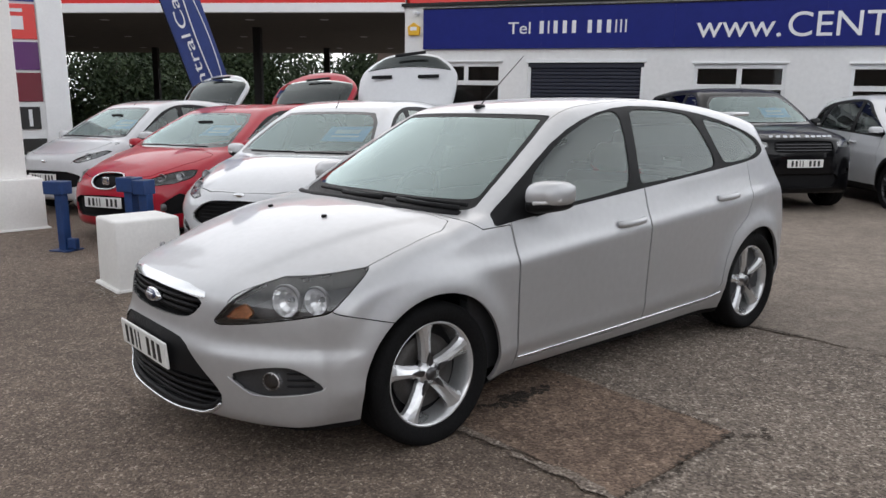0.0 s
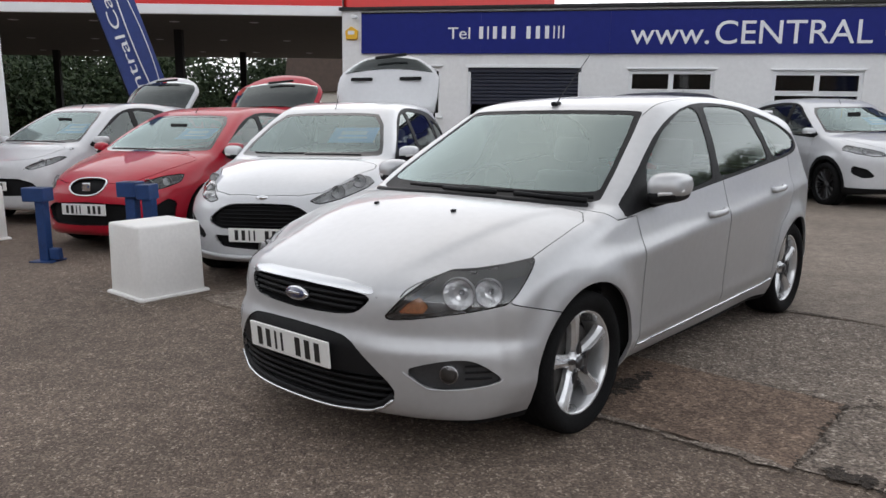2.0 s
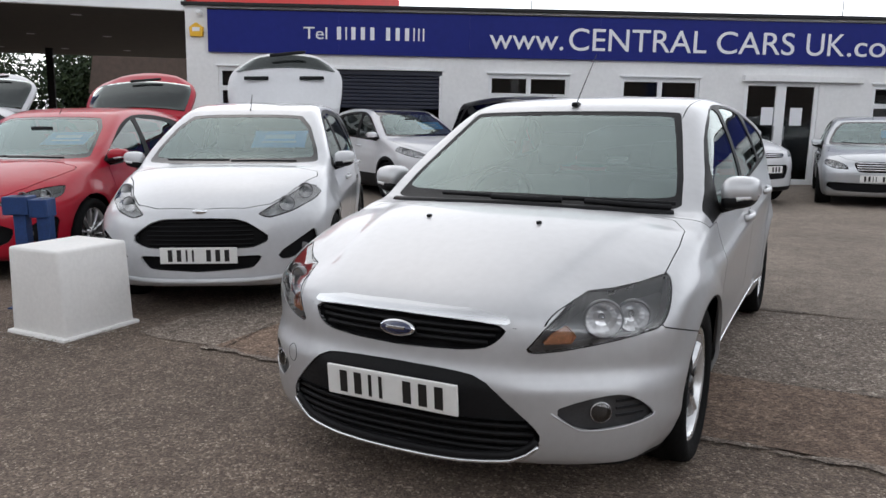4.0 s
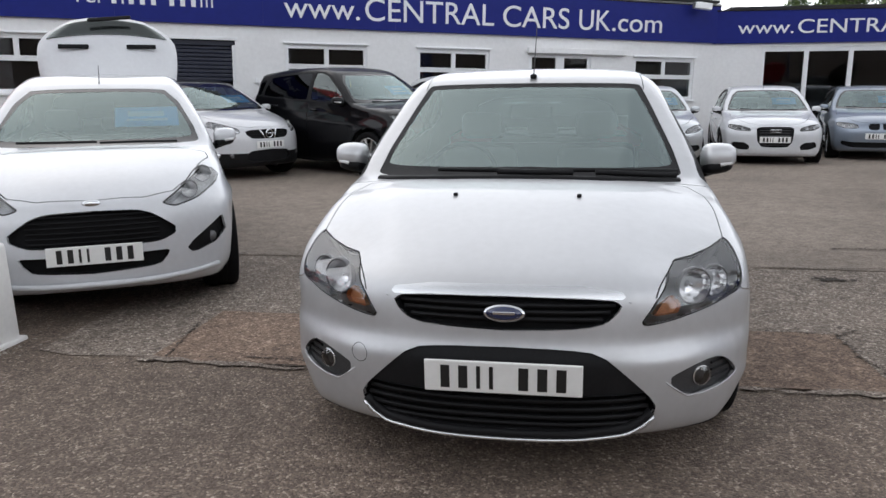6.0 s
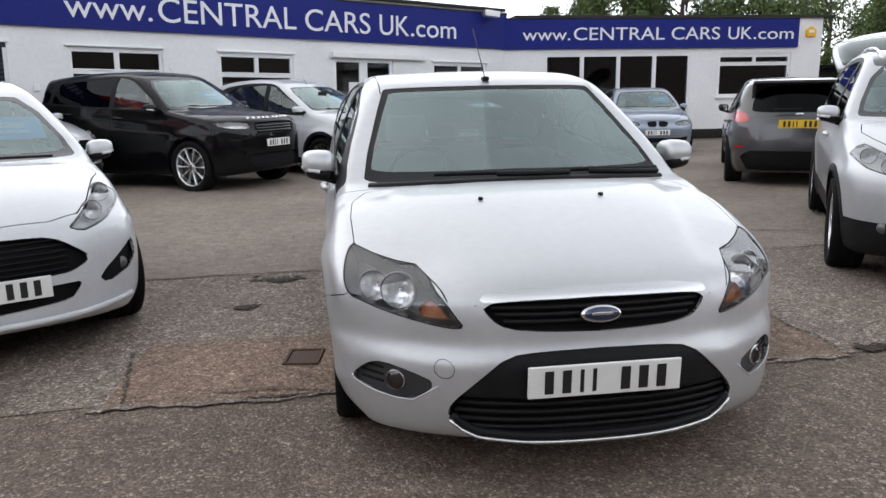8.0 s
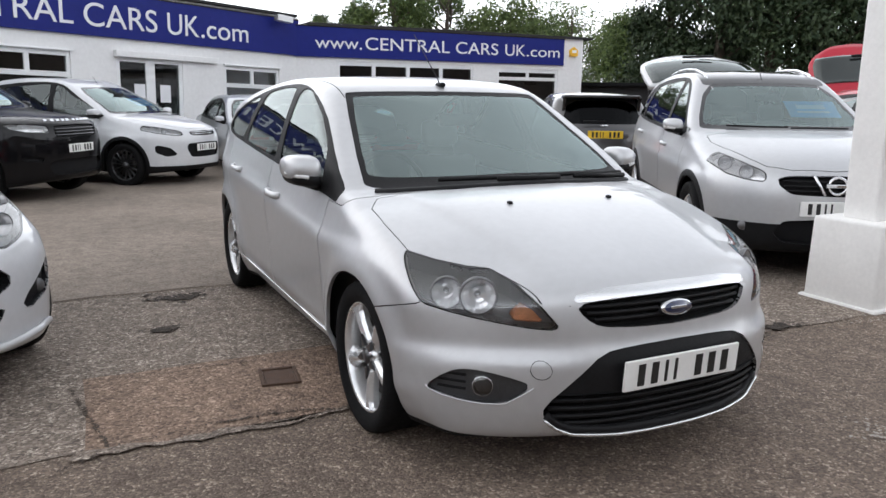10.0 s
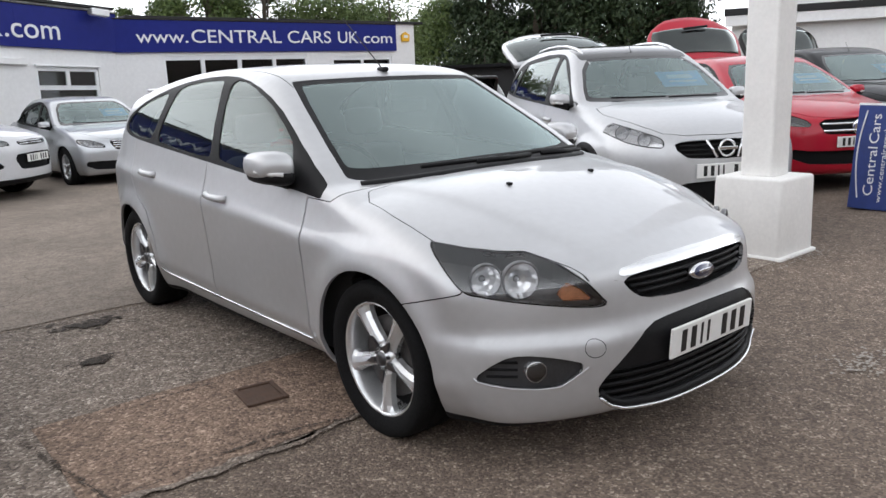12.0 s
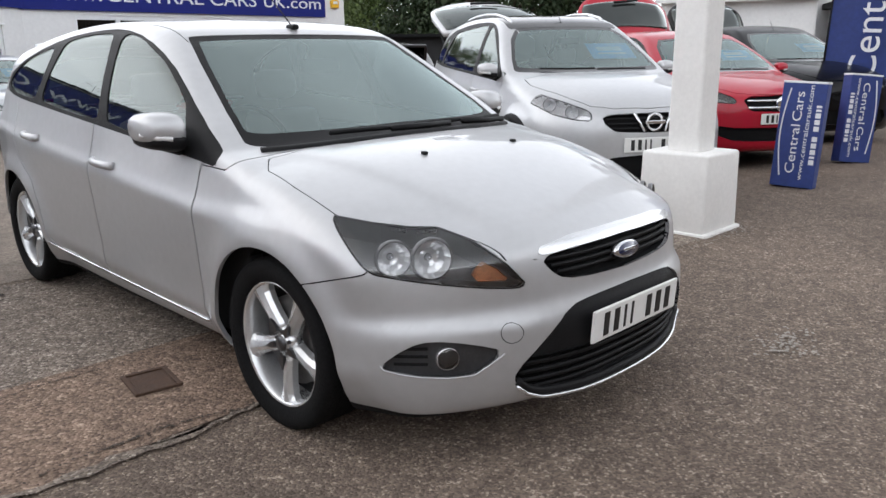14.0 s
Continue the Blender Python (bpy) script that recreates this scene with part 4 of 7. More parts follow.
    part("badge_mark", cuboid((-0.036, -0.0155, -0.005), (0.036, -0.012, 0.005), 0.002, m=Matrix.Translation((0, by - 0.004, 0.630)) @ pose(0, 0, 0, -14)), M["chrome"], bd)
    # lamps
    for s in (1, -1):
        for a, z, r in ((-0.006, 0.684, 0.054), (-0.122, 0.684, 0.062)):
            p = np.array([F.corner(a, z)])
            p = (p - F.normal(p) * 0.022)[0]
            lamp_bowl(car, (s * (p[0] - 0.012), p[1] + 0.012, p[2]), r, (s * 0.45, -1, 0.06), 0.045)
        xf, y, _ = F.corner(-0.185, 0.375)
        fl = part("fog_lamp", lathe([(0.0405, -0.002), (0.0425, -0.008), (0.045, 0.0), (0.047, 0.045)], 28, "y", m=Matrix.Translation((s * (xf - 0.004), y + 0.014, 0.375)) @ pose(0, 0, 0, 0, 0, s * 30) @ Matrix.Diagonal((0.82, 1, 0.82, 1))), M["strip"], car, "round fog lamp in a bright ring", True)
        part("fog_reflector", lathe([(0.042, 0.0), (0.030, 0.018), (0.0, 0.026)], 24, "y", m=Matrix.Translation((s * (xf - 0.004), y + 0.014, 0.375)) @ pose(0, 0, 0, 0, 0, s * 30) @ Matrix.Diagonal((0.82, 1, 0.82, 1))), M["alloy_dark"], fl, "", True)
        part("fog_glass", lathe([(0.0, -0.016), (0.025, -0.014), (0.043, -0.006)], 24, "y", m=Matrix.Translation((s * (xf - 0.004), y + 0.014, 0.375)) @ pose(0, 0, 0, 0, 0, s * 30) @ Matrix.Diagonal((0.82, 1, 0.82, 1))), M["lens"], fl, "", True)
        for z in (0.405, 0.380, 0.355):
            q = [F.corner(a, z) for a in (-0.12, -0.08, -0.045, -0.015)]
            part("fog_slat", tube([(s * (x - 0.012), y_ + 0.014, z_) for x, y_, z_ in q], 0.005, 5), M["trim"], car)
        q = [F.corner(a, z) for a, z in ((-0.345, 0.385), (-0.30, 0.350), (-0.255, 0.320), (-0.18, 0.314), (-0.10, 0.318), (-0.03, 0.328), (0.018, 0.338), (0.030, 0.352))]
        part("fog_strip", tube([(s * (x - 0.001), y_ + 0.0005, z_) for x, y_, z_ in q], 0.0036, 6), sil, car, "thin silver lip under the fog lamp", True)
        zz = [(0.52, 0.258), (1.0, 0.258), (1.6, 0.262), (2.15, 0.268), (2.24, 0.30)]
        part("sill_strip", tube([(s * (F.side_x(y, z) + 0.001), y, z) for y, z in zz], 0.006, 5), M["chrome"], car, "thin bright sill strip", True)
    # towing-eye cover
    def skin(r, lift):
        q = [(0.515 + r * math.cos(k * math.pi / 12), 0.448 + r * math.sin(k * math.pi / 12)) for k in range(24)]
        p = np.array([(x, F.front_y(x, z), z) for x, z in q])
        return p + F.normal(p) * lift
    rows = np.vstack([skin(r, l) for r, l in ((0.032, -0.004), (0.030, 0.0008), (0.015, 0.0012), (0.001, 0.0012))])
    nor = F.normal(rows) * [-1, 1, 1]
    fs = [(i * 24 + (k + 1) % 24, i * 24 + k, (i + 1) * 24 + k, (i + 1) * 24 + (k + 1) % 24) for i in range(3) for k in range(24)]
    mesh_ob("towing_cover", rows * [-1, 1, 1], fs, sil, car, "round painted cover in the bumper", True, [nor[i] for f in fs for i in f])
    ring = skin(0.0315, 0.0002) * [-1, 1, 1]
    part("towing_cover_gap", tube([tuple(p) for p in ring] + [tuple(ring[0])], 0.0013, 4), M["trim"], car)
    door_mirror(car, F, 0.64, 1.005, sil, 0.160, 0.140, 0.18)
    door_handle(car, F, 1.32, 0.815, sil)
    door_handle(car, F, 2.27, 0.872, sil)
    wipers(car, F, [[(-0.40, 0.262), (-0.15, 0.232), (0.10, 0.225)], [(0.02, 0.232), (0.35, 0.258), (0.69, 0.345)]], 0.010)
    wipers(car, F, [[(-0.12, 0.215), (0.06, 0.205), (0.22, 0.215)], [(0.32, 0.232), (0.50, 0.250), (0.68, 0.305)]], 0.013)
    part("cowl", tube([(x, 0.185 + 0.12 * (abs(x) / 0.7) ** 3, F.top_z(x, 0.185 + 0.12 * (abs(x) / 0.7) ** 3) - 0.008) for x in np.linspace(-0.69, 0.69, 15)], 0.022, 8), M["trim"], car, "", True)
    for x in (-0.262, 0.245):
        part("washer_jet", cuboid((-0.009, -0.012, 0), (0.009, 0.012, 0.013), 0.004, m=Matrix.Translation((x, -0.13, F.top_z(x, -0.13) - 0.002))), M["trim"], car, "", True)
    zt = F.top_z(0, 1.06)
    ae = part("aerial", tube([(0, 1.06, zt), (0, 1.095, zt + 0.035), (0, 1.42, zt + 0.30)], 0.0045, 6, taper=0.5), M["trim"], car, "thin black roof aerial", True)
    part("aerial_base", cuboid((-0.018, 1.03, zt - 0.004), (0.018, 1.10, zt + 0.022), 0.01), M["trim"], ae, "", True)
    part("spoiler", cuboid((-0.54, 2.88, 1.335), (0.54, 3.10, 1.362), 0.012), sil, car, "", True)
    return car


silver_hatchback()

# ---- ground ----
def ground_z(x, y):
    return -0.012 * min(max(0.0, y - 1.0), 16.5)


def tarmac(name, low, high, chip, stone, rough=0.88, big=0.35):
    """Worn tarmac: stones of several greys in a dark binder, with large stains."""
    m = bpy.data.materials.new(name)
    m.use_nodes = True
    n, l = m.node_tree.nodes, m.node_tree.links
    p = n["Principled BSDF"]
    tc, v, v2, a, b = n.new("ShaderNodeTexCoord"), n.new("ShaderNodeTexVoronoi"), n.new("ShaderNodeTexVoronoi"), n.new("ShaderNodeTexNoise"), n.new("ShaderNodeTexNoise")
    v.inputs["Scale"].default_value = chip
    v2.inputs["Scale"].default_value = chip * 0.47
    a.inputs["Scale"].default_value, a.inputs["Detail"].default_value = 0.55, 6
    b.inputs["Scale"].default_value, b.inputs["Detail"].default_value = 9, 5
    for k in (v, v2, a, b):
        l.new(tc.outputs["Object"], k.inputs["Vector"])
    sep = n.new("ShaderNodeSeparateColor")
    l.new(v.outputs["Color"], sep.inputs[0])
    sep2 = n.new("ShaderNodeSeparateColor")
    l.new(v2.outputs["Color"], sep2.inputs[0])
    r = n.new("ShaderNodeValToRGB")
    r.color_ramp.elements[0].position, r.color_ramp.elements[0].color = 0.15, (*low, 1)
    r.color_ramp.elements[1].position, r.color_ramp.elements[1].color = 0.76, (*high, 1)
    e = r.color_ramp.elements.new(0.97)
    e.color = (*stone, 1)
    av = n.new("ShaderNodeMath")
    av.operation = "MULTIPLY_ADD"
    av.inputs[1].default_value = 0.72
    l.new(sep.outputs[0], av.inputs[0])
    hm = n.new("ShaderNodeMath")
    hm.operation = "MULTIPLY"
    hm.inputs[1].default_value = 0.28
    l.new(sep2.outputs[1], hm.inputs[0])
    l.new(hm.outputs[0], av.inputs[2])
    l.new(av.outputs[0], r.inputs[0])
    s1 = n.new("ShaderNodeMapRange")
    s1.inputs["From Min"].default_value, s1.inputs["From Max"].default_value = 0.32, 0.68
    s1.inputs["To Min"].default_value, s1.inputs["To Max"].default_value = 1 - big, 1 + big * 0.5
    l.new(a.outputs["Fac"], s1.inputs["Value"])
    s2 = n.new("ShaderNodeMapRange")
    s2.inputs["From Min"].default_value, s2.inputs["From Max"].default_value = 0.3, 0.7
    s2.inputs["To Min"].default_value, s2.inputs["To Max"].default_value = 0.82, 1.15
    l.new(b.outputs["Fac"], s2.inputs["Value"])
    mm = n.new("ShaderNodeMath")
    mm.operation = "MULTIPLY"
    l.new(s1.outputs[0], mm.inputs[0])
    l.new(s2.outputs[0], mm.inputs[1])
    mx = n.new("ShaderNodeVectorMath")
    mx.operation = "SCALE"
    l.new(r.outputs[0], mx.inputs[0])
    l.new(mm.outputs[0], mx.inputs["Scale"])
    l.new(mx.outputs[0], p.inputs["Base Color"])
    p.inputs["Roughness"].default_value = rough
    p.inputs["Specular IOR Level"].default_value = 0.35
    bp = n.new("ShaderNodeBump")
    bp.inputs["Strength"].default_value, bp.inputs["Distance"].default_value = 0.8, 0.006
    l.new(v.outputs["Distance"], bp.inputs["Height"])
    bp.invert = True
    l.new(bp.outputs["Normal"], p.inputs["Normal"])
    return m


TAR = tarmac("brown_tarmac", (0.094, 0.071, 0.056), (0.206, 0.158, 0.124), 112, (0.44, 0.37, 0.30), big=0.25)
CHIP = tarmac("stony_tarmac", (0.102, 0.080, 0.065), (0.286, 0.236, 0.194), 96, (0.58, 0.51, 0.43), big=0.22)
TRENCH = tarmac("reinstated_tarmac", (0.112, 0.076, 0.056), (0.272, 0.192, 0.142), 92, (0.44, 0.33, 0.25))
FAR = tarmac("pale_worn_tarmac", (0.163, 0.134, 0.110), (0.300, 0.249, 0.205), 100, (0.30, 0.26, 0.22), big=0.22)
SEAM = tarmac("tar_seam", (0.050, 0.039, 0.031), (0.105, 0.082, 0.065), 140, (0.18, 0.145, 0.115))
OIL = tarmac("oil_stain", (0.026, 0.021, 0.017), (0.070, 0.054, 0.043), 120, (0.12, 0.10, 0.08))

xs = [-420, -220, -120, -70, -45] + [i * 1.5 for i in range(-20, 21)] + [45, 70, 120, 220, 420]
ys = [-420, -200, -90, -45, -25] + [i * 1.5 for i in range(-10, 16)] + [30, 45, 90, 200, 420]
gv = [(x, y, ground_z(x, y)) for y in ys for x in xs]
nx = len(xs)
gf = [(j * nx + i, j * nx + i + 1, (j + 1) * nx + i + 1, (j + 1) * nx + i) for j in range(len(ys) - 1) for i in range(nx - 1)]
tagged(mesh_ob("ground", gv, gf, TAR), "worn brown tarmac forecourt", "ground", kind="structure")


def sheet(name, x0, x1, y0, y1, lift, mat, rag=0.03, seed=1, step=0.12, label=""):
    """A patch of other tarmac with ragged edges, a few millimetres proud."""
    rnd = random.Random(seed)
    n, k = max(2, int((x1 - x0) / step)), max(2, int((y1 - y0) / 0.5))
    vs, fs = [], []
    for j in range(k + 1):
        for i in range(n + 1):
            x, y = x0 + (x1 - x0) * i / n, y0 + (y1 - y0) * j / k
            if j in (0, k):
                y += rag * (noise.noise((x * 3, seed * 9.1, j)) * 1.2 + rnd.uniform(-0.3, 0.3))
            if i in (0, n):
                x += rag * (noise.noise((seed * 5.3, y * 3, i)) + rnd.uniform(-0.3, 0.3))
            vs.append((x, y, ground_z(x, y) + lift))
    for j in range(k):
        for i in range(n):
            a = j * (n + 1) + i
            fs.append((a, a + 1, a + n + 2, a + n + 1))
    return tagged(mesh_ob(name, vs, fs, mat), label, "tarmac", kind="structure")


def flakes(name, spots, mat, label, category):
    """Many small crumbled flakes of dark tar, lying a few millimetres over one another: (x, y, radius) each."""
    vs, fs = [], []
    rnd = random.Random(len(spots) + 17)
    for x, y, r in spots:
        i, turn, long = len(vs), rnd.uniform(0, 6.28), rnd.uniform(0.8, 1.7)
        z = ground_z(x, y) + 0.0105 + rnd.uniform(0, 0.003)
        for k in range(7):
            a = turn + k * 2 * math.pi / 7
            q = r * rnd.uniform(0.6, 1.25)
            u, v = q * long * math.cos(a - turn), q * math.sin(a - turn)
            vs.append((x + u * math.cos(turn) - v * math.sin(turn), y + u * math.sin(turn) + v * math.cos(turn), z))
        fs.append(tuple(range(i, i + 7)))
    return tagged(mesh_ob(name, vs, fs, mat), label, category, kind="structure")


def seam(name, pts, width, mat, seed, label):
    """A crumbled crack or tar seam along a bent line."""
    rnd = random.Random(seed)
    spots = []
    for (x0, y0), (x1, y1) in zip(pts, pts[1:]):
        d = math.hypot(x1 - x0, y1 - y0)
        for i in range(int(d / (0.0055 + 0.16 * width))):
            u = rnd.random()
            x, y = x0 + (x1 - x0) * u, y0 + (y1 - y0) * u
            here = 0.55 + 0.9 * noise.noise((x * 2.3, y * 2.3, seed * 3.1))
            if rnd.random() > 0.35 + here:
                continue
            o = 0.030 * noise.noise((x * 5, y * 5, seed)) + 0.012 * noise.noise((x * 22, y * 22, seed)) + rnd.gauss(0, 0.35) * width
            spots.append((x - (y1 - y0) / d * o, y + (x1 - x0) / d * o, (0.30 + 0.35 * rnd.random()) * min(width, 0.022) * (0.6 + 0.5 * here)))
    return flakes(name, spots, mat, label, "crack")


sheet("pavement_stony", -2.6, 3.3, 0.20, 2.68, 0.004, CHIP, 0.05, 2, label="coarse stony grey tarmac")
sheet("pavement_far", -12.0, 22.0, 2.72, 16.6, 0.004, FAR, 0.05, 5, 0.3, label="pale worn tarmac towards the building")
sheet("pavement_trench", -1.90, 1.67, 0.19, 1.04, 0.008, TRENCH, 0.02, 3, label="brown reinstated trench across the forecourt")
sheet("pavement_edge", -1.95, 1.70, 0.150, 0.190, 0.0095, CHIP, 0.05, 9, 0.05, label="crumbled stony edge along the trench")
for k, (pts, w, lab) in enumerate([
    ([(-1.83, 0.20), (-1.57, 0.24), (-1.38, 0.27), (-1.15, 0.24), (-0.85, 0.20), (-0.3, 0.17), (0.4, 0.15), (0.92, 0.12), (1.18, 0.13), (1.69, 0.14)], 0.012, "ragged crack along the trench"),
    ([(-2.5, -0.10), (-2.2, 0.02), (-1.86, 0.17)], 0.010, "fine crack in the tarmac"),
    ([(-1.95, 0.93), (-1.54, 0.95), (-1.0, 0.95), (-0.2, 1.02), (0.67, 1.08), (1.15, 1.07), (1.66, 1.01)], 0.010, "tar seam along the trench"),
    ([(1.66, 1.01), (1.70, 0.56), (1.69, 0.16)], 0.030, "dark tar seam at the end of the trench"),
    ([(1.66, 1.01), (1.80, 1.10), (1.72, 1.16)], 0.020, "dark tar seam"),
    ([(-1.95, 0.92), (-1.90, 0.55), (-1.83, 0.20)], 0.012, "tar seam at the end of the trench"),
    ([(-3.2, 2.80), (-2.2, 2.70), (-1.1, 2.60), (0.2, 2.66), (0.98, 2.70), (2.0, 2.72), (3.6, 2.74), (5.5, 2.72)], 0.014, "worn joint between two tarmacs"),
    ([(2.4, 3.50), (2.9, 3.54), (3.21, 3.49), (3.63, 3.32)], 0.022, "crack in the pale tarmac"),
    ([(-1.6, 3.3), (-1.2, 3.9), (-1.3, 4.5)], 0.008, "fine crack in the pale tarmac"),
    ([(0.24, -1.66), (0.185, -1.6), (0.13, -1.47), (0.012, -1.355), (0.0, -1.28)], 0.007, "fine crack in the brown tarmac"),
    ([(-1.7, 1.7), (-1.2, 1.85), (-0.95, 1.75)], 0.008, "fine crack in the stony tarmac"),
]):
    seam("trim_crack", pts, w, SEAM, k + 3, lab)
for k, (x, y, w, h) in enumerate([(-1.26, 2.46, 0.34, 0.18), (0.76, 0.62, 0.12, 0.42), (-1.45, 1.72, 0.20, 0.09), (1.90, 0.24, 0.24, 0.12), (2.05, 2.35, 0.22, 0.10)]):
    rnd = random.Random(k + 70)
    flakes("trim_stain", [(x + rnd.gauss(0, 0.24) * w, y + rnd.gauss(0, 0.24) * h, rnd.uniform(0.006, 0.022)) for i in range(int(1500 * w * h) + 24)], OIL, "dark crumbled oil stain on the tarmac", "stain")
# pale scuffs and grit beside the post and the block
GRIT = shade("pale_grit", (0.36, 0.33, 0.29), 0.9, var=0.3, scale=30)
for k, (x, y, w, h, n) in enumerate([(1.10, -1.00, 0.34, 0.20, 130), (2.85, 0.12, 0.7, 0.10, 90), (-3.0, -0.20, 0.7, 0.12, 70), (-2.72, 0.1, 0.12, 0.5, 50)]):
    rnd = random.Random(k + 90)
    flakes("trim_grit", [(x + rnd.gauss(0, 0.33) * w, y + rnd.gauss(0, 0.33) * h, rnd.uniform(0.003, 0.010)) for i in range(n)], GRIT, "pale grit and scuffs on the tarmac", "grit")
dr = thing("drain_cover", pose(-1.045, 0.675, 0.010, 0, 0, -8), "small rusty square iron cover set in the tarmac", "drain cover")
for lo, hi in (((-0.092, -0.112, -0.01), (-0.074, 0.112, 0.010)), ((0.074, -0.112, -0.01), (0.092, 0.112, 0.010)), ((-0.074, -0.112, -0.01), (0.074, -0.094, 0.0096)), ((-0.074, 0.094, -0.01), (0.074, 0.112, 0.0096))):
    part("rim", cuboid(lo, hi, 0.003), M["iron"], dr)
part("lid", cuboid((-0.071, -0.091, -0.008), (0.071, 0.091, 0.003), 0.002), M["iron"], dr, "rusty iron lid")

# ---- the long low showroom: main range and wing ----
F1 = pose(-10.96, 9.47, 0, 0, 1.36, 28)
F2 = pose(3.8, 17.3, 0, 0, 0.2, 0)


def wall(name, m, x0, x1, z0, z1, holes, thick, mat, label):
    """A wall in local x, z with openings that go through it."""
    cx = sorted({x0, x1, *[h[0] for h in holes], *[h[1] for h in holes]})
    cz = sorted({z0, z1, *[h[2] for h in holes], *[h[3] for h in holes]})
    solid = {}
    for i in range(len(cx) - 1):
        for j in range(len(cz) - 1):
            mx_, mz_ = (cx[i] + cx[i + 1]) / 2, (cz[j] + cz[j + 1]) / 2
            solid[i, j] = not any(a < mx_ < b and c < mz_ < d for a, b, c, d in holes)
    vs, fs, at = [], [], {}
    def v(x, y, z):
        k = (round(x, 4), y, round(z, 4))
        if k not in at:
            at[k] = len(vs)
            vs.append(k)
        return at[k]
    for (i, j), s in solid.items():
        if not s:
            continue
        a, b, c, d = cx[i], cx[i + 1], cz[j], cz[j + 1]
        fs.append((v(a, 0, c), v(b, 0, c), v(b, 0, d), v(a, 0, d)))
        fs.append((v(a, thick, d), v(b, thick, d), v(b, thick, c), v(a, thick, c)))
        for di, dj, e in ((-1, 0, (a, c, a, d)), (1, 0, (b, d, b, c)), (0, -1, (b, c, a, c)), (0, 1, (a, d, b, d))):
            if not solid.get((i + di, j + dj), False):
                p, q, r, t = e
                fs.append((v(p, 0, q), v(p, thick, q), v(r, thick, t), v(r, 0, t))[::-1])
    return tagged(mesh_ob(name, vs, fs, mat, m=m), label, "wall", kind="structure")


def window(name, m, x0, x1, z0, z1, lights, label, transom=None, sill=True, hood=True):
    """A white framed window: frame bars, panes, sill and a drip hood."""
    w = tagged(thing(name, m, label, "window"), kind="structure")
    def fb(a, b, c, d, y0=0.03, y1=0.10):
        part("window_frame", cuboid((a, y0, c), (b, y1, d), 0.008), M["upvc"], w)
    fb(x0, x0 + 0.07, z0, z1)
    fb(x1 - 0.07, x1, z0, z1)
    fb(x0, x1, z1 - 0.07, z1, 0.032, 0.098)
    fb(x0, x1, z0, z0 + 0.07, 0.032, 0.098)
    zt = z1 - transom if transom else None
    if zt:
        fb(x0, x1, zt - 0.05, zt + 0.02, 0.028, 0.096)
    for k in range(1, lights):
        xx = x0 + (x1 - x0) * k / lights
        fb(xx - 0.05, xx + 0.05, (zt or z0) + 0.0, z1, 0.034, 0.094)
    part("pane", cuboid((x0 + 0.02, 0.062, z0 + 0.02), (x1 - 0.02, 0.066, z1 - 0.02)), M["pane"], w)
    if zt:
        for k in range(lights):
            a, b = x0 + (x1 - x0) * k / lights + 0.05, x0 + (x1 - x0) * (k + 1) / lights - 0.05
            for e in ((a, b, zt + 0.02, zt + 0.05), (a, b, z1 - 0.10, z1 - 0.07)):
                fb(*e, 0.015, 0.06)
    if sill:
        part("window_sill", cuboid((x0 - 0.05, -0.06, z0 - 0.05), (x1 + 0.05, 0.09, z0 + 0.002), 0.01), M["upvc"], w)
    if hood:
        part("drip_hood", cuboid((x0 - 0.04, -0.05, z1 - 0.005), (x1 + 0.04, 0.03, z1 + 0.035), 0.008), M["upvc"], w)
    return w


H1 = [(0.2, 1.89, 1.33, 2.43), (2.5, 5.0, -0.3, 2.42), (6.0, 7.73, 1.33, 2.39), (8.86, 10.55, 1.33, 2.38), (11.53, 13.15, 0.0, 2.34), (14.32, 16.04, 1.33, 2.33)]
wall("wall_main", F1, -0.47, 16.72, -0.8, 3.66, H1, 0.25, M["render_white"], "white painted render wall of the showroom")
H2 = [(1.11, 5.22, -0.12, 2.2), (6.05, 8.2, 0.98, 2.15)]
wall("wall_wing", F2, -0.08, 9.1, -0.8, 3.10, H2, 0.25, M["render_white"], "white painted render wall of the wing")
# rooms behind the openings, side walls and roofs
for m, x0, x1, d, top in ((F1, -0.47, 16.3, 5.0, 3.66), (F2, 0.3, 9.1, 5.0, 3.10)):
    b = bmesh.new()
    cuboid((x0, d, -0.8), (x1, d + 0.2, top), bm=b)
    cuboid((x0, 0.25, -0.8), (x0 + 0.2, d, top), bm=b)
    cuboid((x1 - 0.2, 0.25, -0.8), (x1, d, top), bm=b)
    tagged(part("wall_back", b, M["room_shade"], None, "", False, m), "inner walls of the showroom, dimness put into their colour", "wall", kind="structure")
    tagged(part("ceiling", cuboid((x0, 0.25, 2.62 if m is F1 else 2.5), (x1, d, 2.72 if m is F1 else 2.6)), M["room_shade"], None, "", False, m), "showroom ceiling, dimness put into its colour", "ceiling", kind="structure")
    tagged(part("floor", cuboid((x0, 0.25, -0.8), (x1, d, -0.15 if m is F2 else 0.05)), M["room_shade"], None, "", False, m), "showroom floor, dimness put into its colour", "floor", kind="structure")
    tagged(part("roof", cuboid((x0 - 0.05, -0.10, top), (x1 + 0.3, d + 0.4, top + 0.07), 0.01), M["felt"], None, "", False, m), "black felt roof edge", "roof", kind="structure")
for k, (a, b, c, d) in enumerate(H1):
    if k in (0, 2, 3, 5):
        window("window_%d" % (k + 1), F1, a, b, c, d, 2, "white framed window with two top lights and a dark room behind", 0.46)
